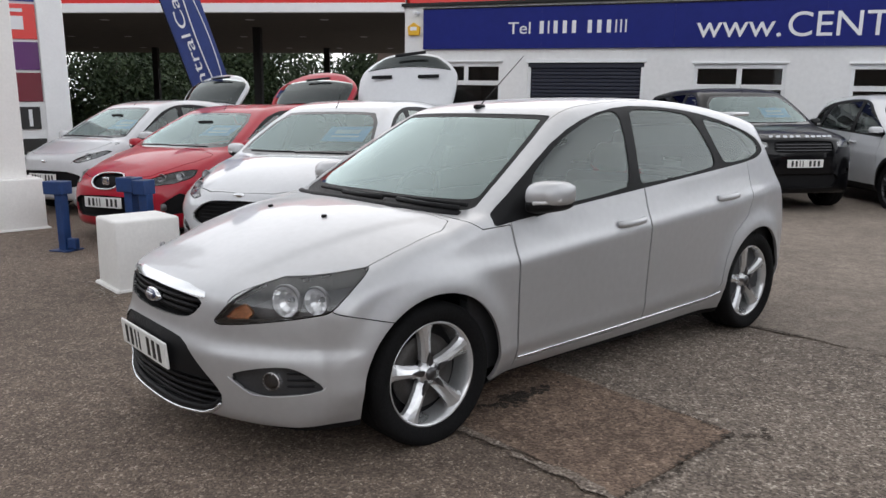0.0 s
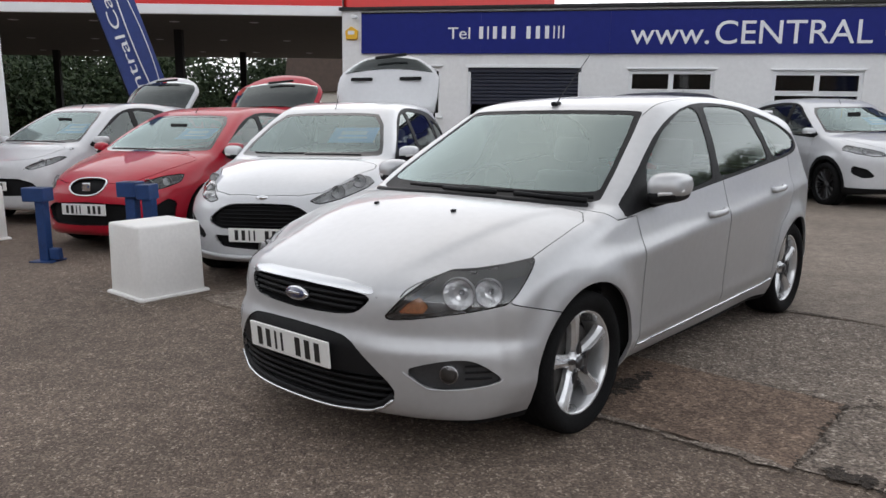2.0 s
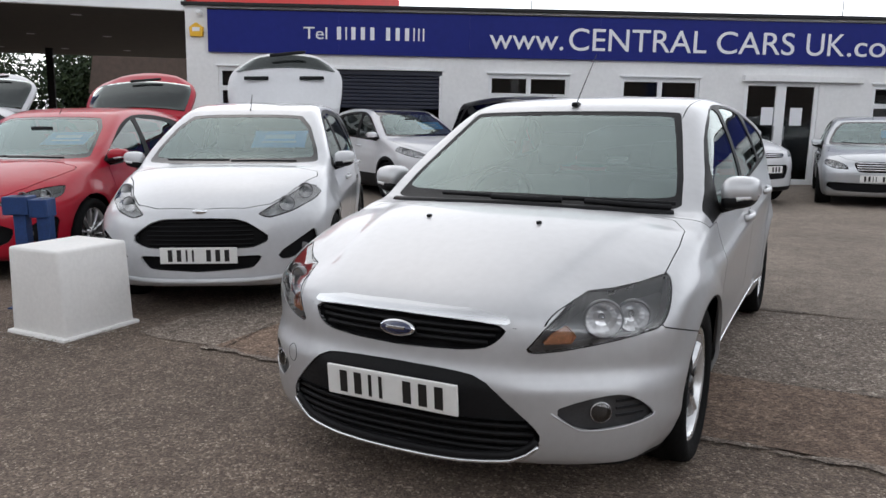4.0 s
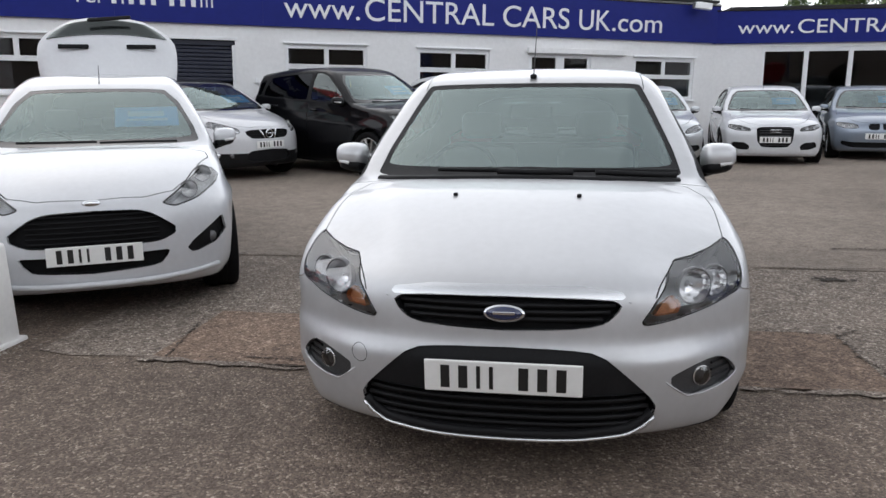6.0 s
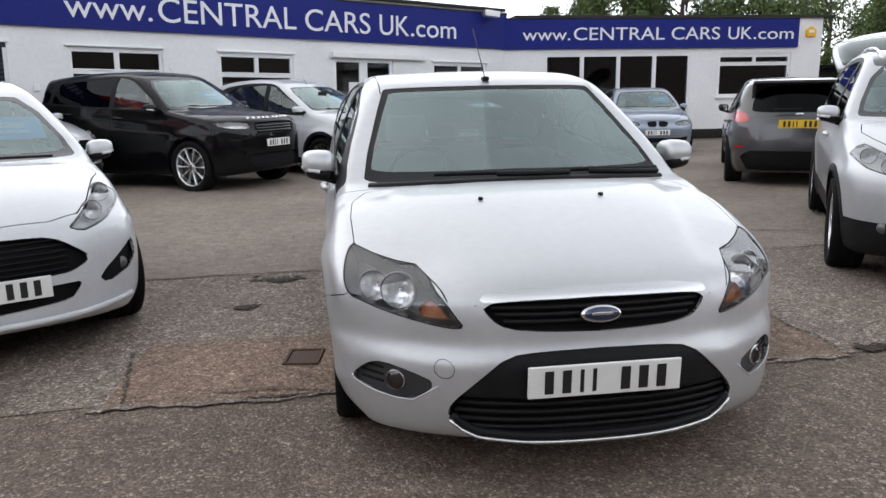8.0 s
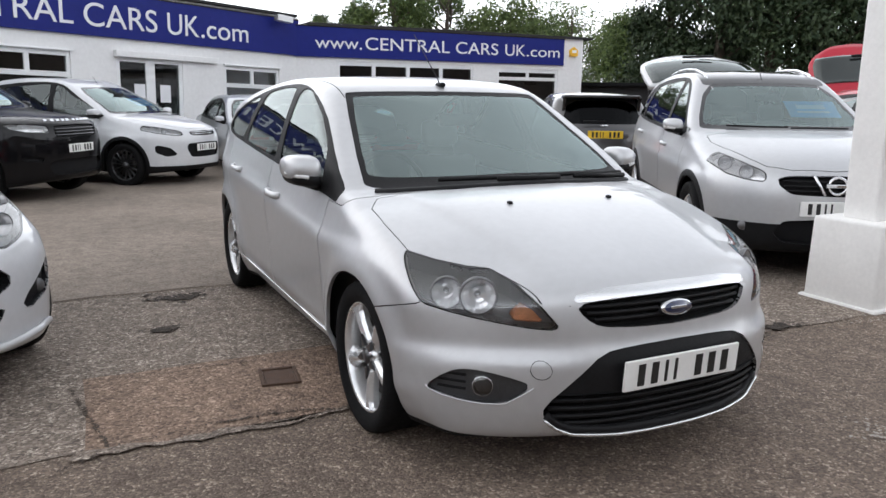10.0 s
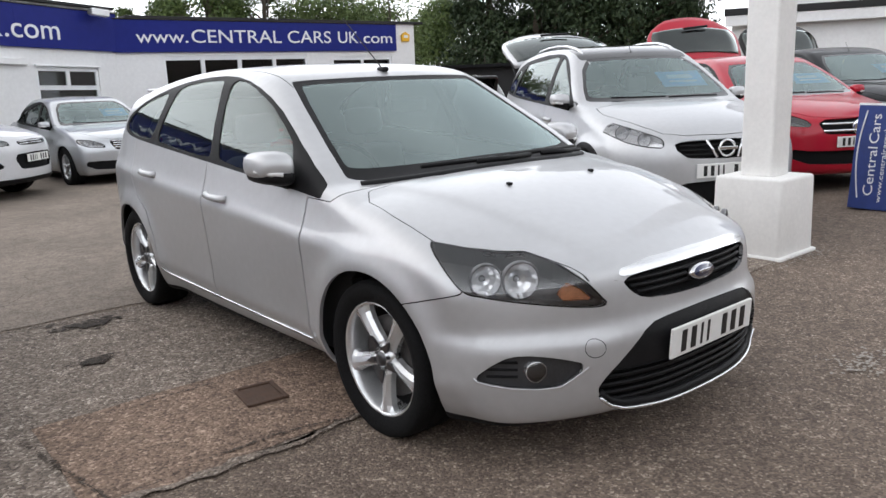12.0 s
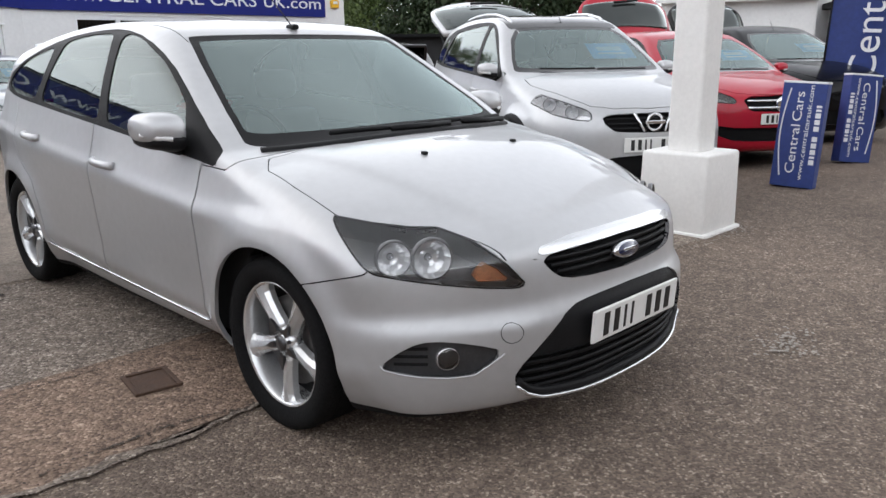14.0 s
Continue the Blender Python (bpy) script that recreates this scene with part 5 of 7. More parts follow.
# doors in the main range
dd = tagged(thing("door_1", F1, "closed white double door with dark glass and pinned papers", "door"), kind="structure")
a, b, c, d = H1[4]
for x0, x1 in ((a, a + 0.09), ((a + b) / 2 - 0.11, (a + b) / 2 + 0.11), (b - 0.09, b)):
    part("door_frame", cuboid((x0, 0.02, 0.05), (x1, 0.09, d), 0.008), M["upvc"], dd)
part("door_frame", cuboid((a, 0.022, d - 0.09), (b, 0.088, d), 0.008), M["upvc"], dd)
part("door_frame", cuboid((a, 0.022, 0.05), (b, 0.088, 0.25), 0.008), M["upvc"], dd)
part("pane", cuboid((a + 0.05, 0.05, 0.2), (b - 0.05, 0.054, d - 0.05)), M["pane"], dd)
for x0 in (a + 0.42, (a + b) / 2 + 0.24):
    part("notice", cuboid((x0, 0.040, 1.42), (x0 + 0.26, 0.046, 1.80)), M["white_print"], dd, "white paper notice")
part("door_hood", cuboid((a - 0.06, -0.12, d), (b + 0.9, 0.02, d + 0.13), 0.01), M["render_white"], dd)
for x0 in ((a + b) / 2 - 0.13, (a + b) / 2 + 0.10):
    part("door_handle", cuboid((x0, -0.02, 1.1), (x0 + 0.025, 0.02, 1.4), 0.008), M["steel"], dd)
# half-open roller shutter
sh = tagged(thing("shutter_1", F1, "navy roller shutter, half raised over a dark workshop opening", "roller shutter"), kind="structure")
a, b, c, d = H1[1]
for k in range(9):
    z = d - 0.12 - k * 0.078
    part("slat", cuboid((a + 0.02, 0.08, z - 0.074), (b - 0.02, 0.11, z), 0.018), M["shutter"], sh)
part("shutter_box", cuboid((a, 0.04, d - 0.12), (b, 0.24, d - 0.005), 0.01), M["shutter"], sh)
for x0 in (a, b - 0.06):
    part("guide_rail", cuboid((x0, 0.03, -0.2), (x0 + 0.06, 0.13, d - 0.1), 0.006), M["upvc"], sh)
part("lintel", cuboid((a - 0.05, -0.03, d - 0.01), (b + 0.05, 0.02, d + 0.06), 0.006), M["upvc"], sh)
# glazed front and window of the wing
gl = tagged(thing("window_7", F2, "floor-length white framed showroom glazing in four bays", "window"), kind="structure")
a, b, c, d = H2[0]
for k in range(5):
    x0 = a + (b - a) * k / 4
    part("window_frame", cuboid((x0 - 0.055, 0.02, -0.1), (x0 + 0.055, 0.10, d - 0.02), 0.008), M["upvc"], gl)
    if k < 4:
        part("pane", cuboid((x0 + 0.04, 0.05, 0.0), (x0 + (b - a) / 4 - 0.04, 0.055, d - 0.05)), M["pane"], gl)
part("window_frame", cuboid((a, 0.024, d - 0.10), (b, 0.096, d), 0.008), M["upvc"], gl)
part("window_frame", cuboid((a, 0.024, -0.12), (b, 0.096, 0.0), 0.008), M["upvc"], gl)
window("window_8", F2, *H2[1], 2, "white framed window with top lights and a wide lower pane", 0.28, hood=False)
tagged(part("baseboard", cuboid((5.30, -0.02, -0.6), (9.12, 0.0, 0.10), 0.005), M["gloss_black"], None, "", False, F2), "black painted plinth", "plinth", kind="structure")
# strip lamps inside the wing
for x0 in (1.4, 4.6, 6.3):
    sl = thing("strip_lamp", F2 @ pose(x0, 1.6, 2.42, 0, 0, 70), "lit white strip lamp on the showroom ceiling", "lamp", "strip lamps")
    part("tube", cuboid((-0.5, -0.03, 0), (0.5, 0.03, 0.04), 0.01), shade("lit_tube", (1.0, 0.96, 0.85), 0.5, emit=1.6), sl)

# sign boards
for m, x0, x1, z0, z1, cuts in ((F1, 0.02, 16.66, 2.71, 3.58, 6), (F2, -0.12, 8.35, 2.30, 3.07, 3)):
    sg = thing("sign_board", m, "long dark blue fascia sign with white lettering", "sign", "fascia signs")
    for k in range(cuts):
        a, b = x0 + (x1 - x0) * k / cuts, x0 + (x1 - x0) * (k + 1) / cuts
        part("sign_panel", cuboid((a + 0.0006, -0.075, z0), (b - 0.0006, -0.004, z1), 0.002), M["sign_blue"], sg)
    part("top_rail", cuboid((x0, -0.095, z1), (x1, 0.0, z1 + 0.03), 0.006), M["gloss_black"], sg)
    if m is F1:
        lettering("Tel", 0.36, 0.006, M["white_print"], sg, pose(2.05, -0.082, 3.02), 0.50)
        x = 2.72
        for w in (0.155, 0.06, 0.155, 0.155, 0.155, -0.09, 0.155, 0.155, 0.155, 0.055, 0.055, 0.055):
            if w > 0:
                part("numeral_bar", cuboid((x + 0.22 * w, -0.084, 3.02), (x + 0.78 * w, -0.076, 3.28)), M["white_print"], sg)
            x += abs(w) + 0.045
        for txt, size, xa, xb in (("www.", 0.62, 5.99, 7.56), ("CENTRAL", 0.66, 7.68, 10.61), ("CARS", 0.66, 10.83, 12.48), ("UK", 0.66, 12.74, 13.56), (".com", 0.62, 13.62, 14.98)):
            lettering(txt, size, 0.006, M["white_print"], sg, pose(xa, -0.082, 2.90), xb - xa)
    else:
        for txt, size, xa, xb in (("www.", 0.44, 0.46, 1.76), ("CENTRAL", 0.47, 1.86, 4.41), ("CARS", 0.47, 4.61, 6.0), ("UK", 0.47, 6.25, 6.94), (".com", 0.44, 7.0, 8.18)):
            lettering(txt, size, 0.006, M["white_print"], sg, pose(xa, -0.082, 2.53), xb - xa)
# small fixtures on the walls
for m, x, z in ((F1, -0.22, 3.16), (F2, 8.72, 2.72)):
    al = thing("alarm_box", m @ pose(x, 0, z), "yellow burglar alarm box on the white wall", "alarm box", "alarm boxes")
    part("case", prism([(-0.13, -0.14), (0.13, -0.14), (0.15, 0.05), (0.0, 0.15), (-0.15, 0.05)], 0.09, m=Matrix.Translation((0, -0.09, 0)), bevel=0.012), M["yellow"], al)
    part("label_plate", cuboid((-0.08, -0.094, -0.03), (0.08, -0.089, 0.05)), M["white_print"], al)
fl = thing("floodlight", F1 @ pose(15.95, -0.35, 3.52, 0, 0, -20), "white floodlight on an arm above the sign", "floodlight")
part("housing", cuboid((-0.24, -0.12, -0.06), (0.16, 0.10, 0.09), 0.02, m=pose(0, 0, 0, 0, 6, 0)), M["upvc"], fl)
part("lens", cuboid((-0.27, -0.10, -0.05), (-0.242, 0.08, 0.07), 0.01, m=pose(0, 0, 0, 0, 6, 0)), M["lampdark"], fl)
part("arm", tube([(0.1, 0.05, 0.0), (0.2, 0.22, 0.02), (0.25, 0.40, -0.02)], 0.02), M["steel"], fl)
cc = thing("security_camera", F1 @ pose(-0.12, -0.12, 3.50), "small white security camera above the pier", "camera")
part("body", cuboid((-0.05, -0.14, -0.035), (0.05, 0.06, 0.04), 0.015), M["upvc"], cc)
part("bracket", tube([(0, 0.0, 0), (0, 0.14, 0.03)], 0.015), M["upvc"], cc)
bx = thing("wall_box", F1 @ pose(5.42, 0, 1.62), "small white junction box on the wall", "box")
part("case", cuboid((-0.05, -0.04, -0.06), (0.05, 0.0, 0.06), 0.008), M["upvc"], bx)
for x, h in ((1.2, 1.1), (9.0, 1.4)):
    an = thing("roof_aerial", F1 @ pose(x + 6, 3.0, 3.73), "thin metal roof aerial", "aerial", "roof aerials")
    part("mast", tube([(0, 0, 0), (0, 0, h)], 0.015), M["steel"], an)
    part("boom", tube([(-0.4, 0, h - 0.1), (0.4, 0, h - 0.1)], 0.008), M["steel"], an)
    for k in range(5):
        part("rod", tube([(-0.36 + k * 0.18, -0.16, h - 0.1), (-0.36 + k * 0.18, 0.16, h - 0.1)], 0.004, 5), M["steel"], an)

# ---- white posts, blocks and blue bollards along the edge ----
def footing(name, x0, x1, y0, y1, h, column, label):
    t = thing(name, pose((x0 + x1) / 2, (y0 + y1) / 2, 0), label, "post" if column else "block")
    w, d = (x1 - x0) / 2, (y1 - y0) / 2
    b = cuboid((-w, -d, -0.05), (w, d, h), 0.022, seg=3)
    for v in b.verts:
        v.co.x += 0.008 * noise.noise(v.co * 5) + (0.02 * (0.25 - v.co.z) / 0.5) * (1 if v.co.x > 0 else -1)
        v.co.y += 0.008 * noise.noise(v.co * 5 + Vector((9, 0, 0)))
    part("base", b, M["post_white"], t, "", True)
    part("skirt", cuboid((-w - 0.03, -d - 0.03, -0.05), (w + 0.03, d + 0.03, 0.022), 0.015), M["post_white"], t)
    if column:
        part("column", cuboid((-column / 2, -column / 2, h - 0.01), (column / 2, column / 2, 4.6), 0.018), M["post_white"], t)
    return t


footing("forecourt_post", 2.695, 3.185, 0.205, 0.725, 0.57, 0.245, "square white painted post on a concrete base beside the parked cars")
footing("forecourt_post", -7.42, -6.76, -0.30, 0.32, 0.60, 0.34, "square white painted post on a wide base by the price sign")
footing("concrete_block", -3.30, -2.80, -0.125, 0.385, 0.555, 0, "low white painted concrete block in front of the white hatchback")


def bollard(x, y, h, turn, head, label):
    t = thing("bollard", pose(x, y, 0, 0, 0, turn), label, "bollard", "blue bollards")
    part("post", cuboid((-0.045, -0.045, 0), (0.045, 0.045, h), 0.008), M["bollard"], t)
    part("head", cuboid((-head, -0.075, h - 0.13), (0.08, 0.075, h + 0.0), 0.008), M["bollard"], t)
    part("foot_plate", cuboid((-0.11, -0.11, 0), (0.13, 0.11, 0.012), 0.003), M["bollard"], t)
    part("lock", cuboid((0.05, -0.03, 0.02), (0.16, 0.03, 0.13), 0.012), M["bollard"], t)
    return t


bollard(-5.05, 0.07, 0.70, 30, 0.15, "blue painted steel parking post with a square head")
bollard(-3.84, 0.36, 0.80, 30, 0.10, "blue painted steel parking post beside its pair")
bollard(-3.70, 0.44, 0.78, 210, 0.05, "blue painted steel parking post with a chipped head")

# ---- petrol station canopy beyond the row of cars ----
cx0, cx1 = Vector((-11.35, 9.25, 0)), Vector((-22.5, -1.4, 0))
ang = math.degrees(math.atan2((cx0 - cx1).y, (cx0 - cx1).x))
CAN = pose(cx1.x, cx1.y, -0.13, 0, 0.9, ang)
Lc = (cx0 - cx1).length
cn = thing("canopy", CAN, "petrol station canopy with red and white fascia and dark soffit", "canopy")
part("fascia_red", cuboid((0, 0.0, 4.15), (Lc, 0.12, 5.1), 0.01), M["canopy_red"], cn, "red fascia")
part("fascia_white", cuboid((0, -0.03, 3.93), (Lc, 0.12, 4.146), 0.01), M["upvc"], cn, "white lower edge of the fascia")
part("fascia_red", cuboid((0.13, 0.0, 4.15), (7.4, 0.12, 5.1), 0.01, m=pose(Lc, 0, 0, 0, 0, 39.5)), M["canopy_red"], cn, "red fascia along the side")
part("soffit", cuboid((-8, 0.12, 3.98), (Lc, 15.0, 4.146)), M["soffit"], cn)
for x in (3.5, 10.5):
    for y in (4.0, 12.0):
        part("column", cuboid((x - 0.11, y - 0.11, -0.3), (x + 0.11, y + 0.11, 3.99), 0.01), M["felt"], cn)
for x in range(1, 15, 2):
    for y in (2.0, 7.0, 12.0):
        part("downlight", lathe([(0.0, 3.975), (0.10, 3.973), (0.13, 3.98)], 16, "z", m=Matrix.Translation((x, y, 0))), M["white_print"], cn)
tagged(part("roof", cuboid((-8, 0.124, 4.15), (Lc, 15.0, 4.8)), M["felt"], None, "", False, CAN), "canopy roof deck", "roof", kind="structure")
# price sign
PR = pose(-10.02, 1.56, 0, 0, 0, 75.2)
ps = thing("price_sign", PR, "tall white fuel price sign with coloured panels", "sign")
part("frame_post", cuboid((-0.36, -0.10, -0.1), (0.0, 0.12, 5.2), 0.01), M["upvc"], ps)
part("frame_post", cuboid((-2.2, -0.10, -0.1), (-1.9, 0.12, 5.2), 0.01), M["upvc"], ps)
part("backing", cuboid((-1.9, 0.0, 0.6), (-0.36, 0.1, 5.2)), M["upvc"], ps)
for z0, z1, col in ((3.02, 3.75, (0.02, 0.04, 0.28)), (2.46, 2.98, (0.70, 0.05, 0.045)), (2.00, 2.42, (0.10, 0.015, 0.13)), (1.52, 1.96, (0.15, 0.008, 0.022)), (0.70, 0.95, (0.012, 0.012, 0.012))):
    part("price_panel", cuboid((-1.88, -0.03, z0), (-0.38, 0.0, z1), 0.006), shade("sign_panel", col, 0.35, var=0.05), ps)
part("numeral_panel", cuboid((-0.72, -0.03, 1.10), (-0.44, 0.0, 1.44)), M["ink"], ps)
part("numeral_bar", cuboid((-0.60, -0.036, 1.14), (-0.55, -0.03, 1.40)), M["white_print"], ps)
led = shade("red_led", (1.0, 0.03, 0.03), 0.4, emit=1.5)
for k in range(3):
    part("led_bar", cuboid((-1.24 + k * 0.24, -0.036, 3.12), (-1.10 + k * 0.24, -0.03, 3.40)), led, ps)
for z, h, xa, xb in ((2.60, 0.20, -0.95, -0.55), (2.86, 0.05, -1.2, -0.55), (2.12, 0.16, -0.95, -0.82), (1.76, 0.13, -0.9, -0.78), (1.60, 0.09, -0.95, -0.78)):
    part("print_bar", cuboid((xa, -0.036, z), (xb, -0.03, z + h)), M["white_print"], ps)


def feather_flag(x, y, z, h, w, turn, lean, label):
    """A tall banner on a bowed pole with white shapes for its print."""
    t = thing("feather_flag", pose(x, y, ground_z(x, y), 0, 0, turn), label, "banner", "feather banners")
    n = 24
    pole = []
    front, back = [], []
    for k in range(n + 1):
        u = k / n
        zz = z + u * h
        bow = lean * u + 0.35 * max(0, u - 0.75) ** 2 * 4
        ww = w * (1 if u < 0.8 else max(0.15, 1 - ((u - 0.8) / 0.2) ** 2 * 0.85))
        pole.append((bow, 0, zz))
        front.append([(bow + ww * q, 0.05 * math.sin(3 * q + 4 * u) * w, zz - 0.10 * q * (1 if u < 0.1 else 0)) for q in (0, 0.25, 0.5, 0.75, 1.0)])
    b = bmesh.new()
    for off in (0.0, 0.006):
        rows = [[b.verts.new((p[0], p[1] + off, p[2])) for p in r] for r in front]
        for p, q in zip(rows, rows[1:]):
            for i in range(4):
                b.faces.new((p[i], p[i + 1], q[i + 1], q[i]) if off == 0 else (q[i], q[i + 1], p[i + 1], p[i]))
    part("cloth", b, M["banner_blue"], t, "blue printed banner cloth", True)
    part("pole", tube([(0, 0, 0)] + pole, 0.018, taper=0.4), M["trim"], t, "", True)
    arc = [(lean * u + w * (0.78 - 0.22 * math.sin(math.pi * u)), -0.02 + 0.05 * math.sin(3 * (0.78 - 0.22 * math.sin(math.pi * u)) + 4 * u) * w, z + u * h) for u in np.linspace(0.06, 0.74, 20)]
    part("print_arc", tube(arc, 0.014, 5), M["white_print"], t)
    arc = [(lean * u + w * (0.80 + 0.10 * math.sin(math.pi * (u - 0.2) / 0.5)), -0.02 + 0.05 * math.sin(3 * 0.85 + 4 * u) * w, z + u * h) for u in np.linspace(0.2, 0.7, 16)]
    part("print_arc", tube(arc, 0.010, 5), M["white_print"], t)
    up = -90 + math.degrees(math.atan2(lean, h))
    two_words("Central Cars", 0.34 * w, M["white_print"], t, pose(lean * 0.12 + w * 0.45, -0.05 * w - 0.012, z + 0.12 * h, 0, up, 0), 0.66 * h, 0.60)
    return t


feather_flag(-11.75, 4.65, 0.75, 4.3, 0.76, 64.7, -1.30, "tall blue feather banner leaning behind the parked cars")
feather_flag(9.5, 1.95, 0.35, 3.9, 1.45, -72, 0.15, "tall blue feather banner beyond the advertising boxes")


def advert_box(x, y, turn, lean, label, down=False):
    """A blue advertising box that leans, with bars for its print."""
    t = thing("advertising_box", pose(x, y, 0, 0, 0, turn) @ pose(0, 0, 0, -3, lean, 0), label, "sign", "advertising boxes")
    part("box", cuboid((-0.19, -0.16, 0.0), (0.19, -0.02, 0.96), 0.006), M["banner_blue"], t)
    part("edge", cuboid((-0.192, -0.162, 0.945), (0.192, -0.018, 0.965), 0.004), M["upvc"], t)
    def col(xc, z0, ws, h):
        z = z0
        for w in ws:
            if w > 0:
                part("print_bar", cuboid((xc - h / 2, -0.166, z), (xc + h / 2, -0.160, z + w), 0.001), M["white_print"], t)
            z += abs(w) + 0.014
    two_words("Central Cars", 0.115, M["white_print"], t, pose(0.005, -0.162, 0.13, 0, -90, 0) if not down else pose(-0.03, -0.162, 0.87, 0, 90, 0), 0.74, 0.60)
    lettering("www.centralcarsuk.com", 0.062, 0.001, M["white_print"], t, pose(0.082, -0.162, 0.07, 0, -90, 0) if not down else pose(-0.105, -0.162, 0.92, 0, 90, 0), 0.86, "print")
    col(0.145 if not down else -0.15, 0.22, [0.045, 0.02, 0.045, 0.045, 0.045, -0.02, 0.045, 0.045, 0.045, 0.02, 0.02], 0.045)
    arc = [((0.115 if down else -0.115) - 0.045 * (-1 if down else 1) * math.sin(math.pi * u), -0.163, 0.10 + 0.80 * u) for u in np.linspace(0, 1, 14)]
    part("print_arc", tube(arc, 0.007, 5), M["white_print"], t)
    return t


advert_box(5.20, 0.55, -84, 2, "blue advertising box with white print, leaning on the tarmac")
advert_box(7.14, 0.75, -36, 5, "blue advertising box with white print beside the red car", True)

# plain wall added out of view on the street side, to darken low reflections
UNSEEN_WALL = shade("light_blocking_wall", (0.17, 0.14, 0.12), 0.85, var=0.25, scale=0.7, bump=0.3, bscale=12)
tagged(part("wall_unseen", cuboid((-60, -21.0, -0.3), (60, -20.5, 9.0)), UNSEEN_WALL, None), "added wall out of view that blocks low light from the street side", "wall", kind="structure")

# ---- the other parked cars ----
def spec(fo, base, ro, H, W, cowl, screen, tail, nose, hub=0.30, arch=0.35, clear=0.19, belt=None, bow_f=0.34, tumble=0.42, roofdrop=0.05, deck=None, flare=0.025):
    """Side outline and widths of a car from its main measures. cowl, screen: (y, z) at the foot and head of the windscreen; tail: y of the
    roof's rear end; nose: (height of the bonnet's front edge, height of the grille's foot); deck: (y, z) of a boot lid's front edge."""
    end = base + ro
    zb = cowl[1] - 0.07
    out = [(-fo + 0.18, clear), (-fo + 0.05, clear + 0.02), (-fo + 0.005, clear + 0.10), (-fo, nose[1] - 0.08), (-fo + 0.01, nose[1]), (-fo + 0.04, nose[0] - 0.06), (-fo + 0.09, nose[0]),
           (-fo + 0.30, nose[0] + (cowl[1] - nose[0]) * 0.42), ((-fo + cowl[0]) / 2 + 0.08, nose[0] + (cowl[1] - nose[0]) * 0.74), (cowl[0] - 0.15, cowl[1] - 0.012), cowl,
           ((cowl[0] + screen[0]) / 2, (cowl[1] + screen[1]) / 2 + 0.008), screen, (screen[0] + 0.15, screen[1] + (H - screen[1]) * 0.5), (screen[0] + 0.5, H), ((screen[0] + tail) / 2 + 0.3, H)]
    zr = H - roofdrop
    if deck:
        out += [(tail, zr), (deck[0], deck[1] + 0.02), (end - 0.12, deck[1] - 0.01), (end - 0.03, deck[1] - 0.08), (end, 0.68)]
    else:
        out += [(tail, zr), (tail + 0.10, zr - 0.05), (tail + 0.10 + (end - tail - 0.10) * 0.55, zb + 0.14), (end - 0.06, zb), (end - 0.02, 0.72)]
    out += [(end, 0.60), (end, 0.42), (end - 0.08, clear + 0.05), (end - 0.25, clear), (base / 2, clear - 0.02)]
    w = W / 2 - flare
    return dict(outline=out, belt=belt or [(-1.0, zb - 0.07), (0.3, zb - 0.02), (base, zb + 0.09), (end, zb + 0.12)],
                section=[(0.0, w - 0.09), (0.06, w - 0.055), (0.14, w - 0.035), (0.40, w - 0.012), (0.64, w), (0.70, w), (0.75, w - 0.012), (1.0, w - 0.052)],
                crease=[(0.0, zb - 0.20), (base * 0.5, zb - 0.10), (end - 0.2, zb - 0.0)], press=0.011,
                tumble=tumble, base=base, hub=hub, arch=arch, flare=flare, lip=w + flare, keel=clear + 0.01,
                plan=[(-fo, -0.08), (-0.5, -0.055), (-0.2, -0.03), (0.0, -0.01), (0.4, 0), (base - 0.6, 0), (base, -0.02), (end - 0.3, -0.07), (end, -0.12)],
                bow_f=bow_f, bow_r=0.30, bow_w=[(-1, 1), (-0.4, 1), (0.2, 0.42), (screen[0] + 0.1, 0.35), (screen[0] + 0.7, 0)],
                crown=[(-1, 0), (-0.6, 0.03), (-0.2, 0.05), (0.15, 0.045), (0.5, 0.012), (screen[0], 0.02), (screen[0] + 0.5, 0.04), (base, 0.04), (end, 0)],
                round=[(0.2, 0.05), (0.5, 0.07), (0.75, 0.08), (0.95, 0.07), (1.1, 0.045), (1.35, 0.07), (1.8, 0.09)],
                fo=fo, cowl=cowl, screen=screen, tail=tail, H=H, end=end, zr=zr, zb=zb)


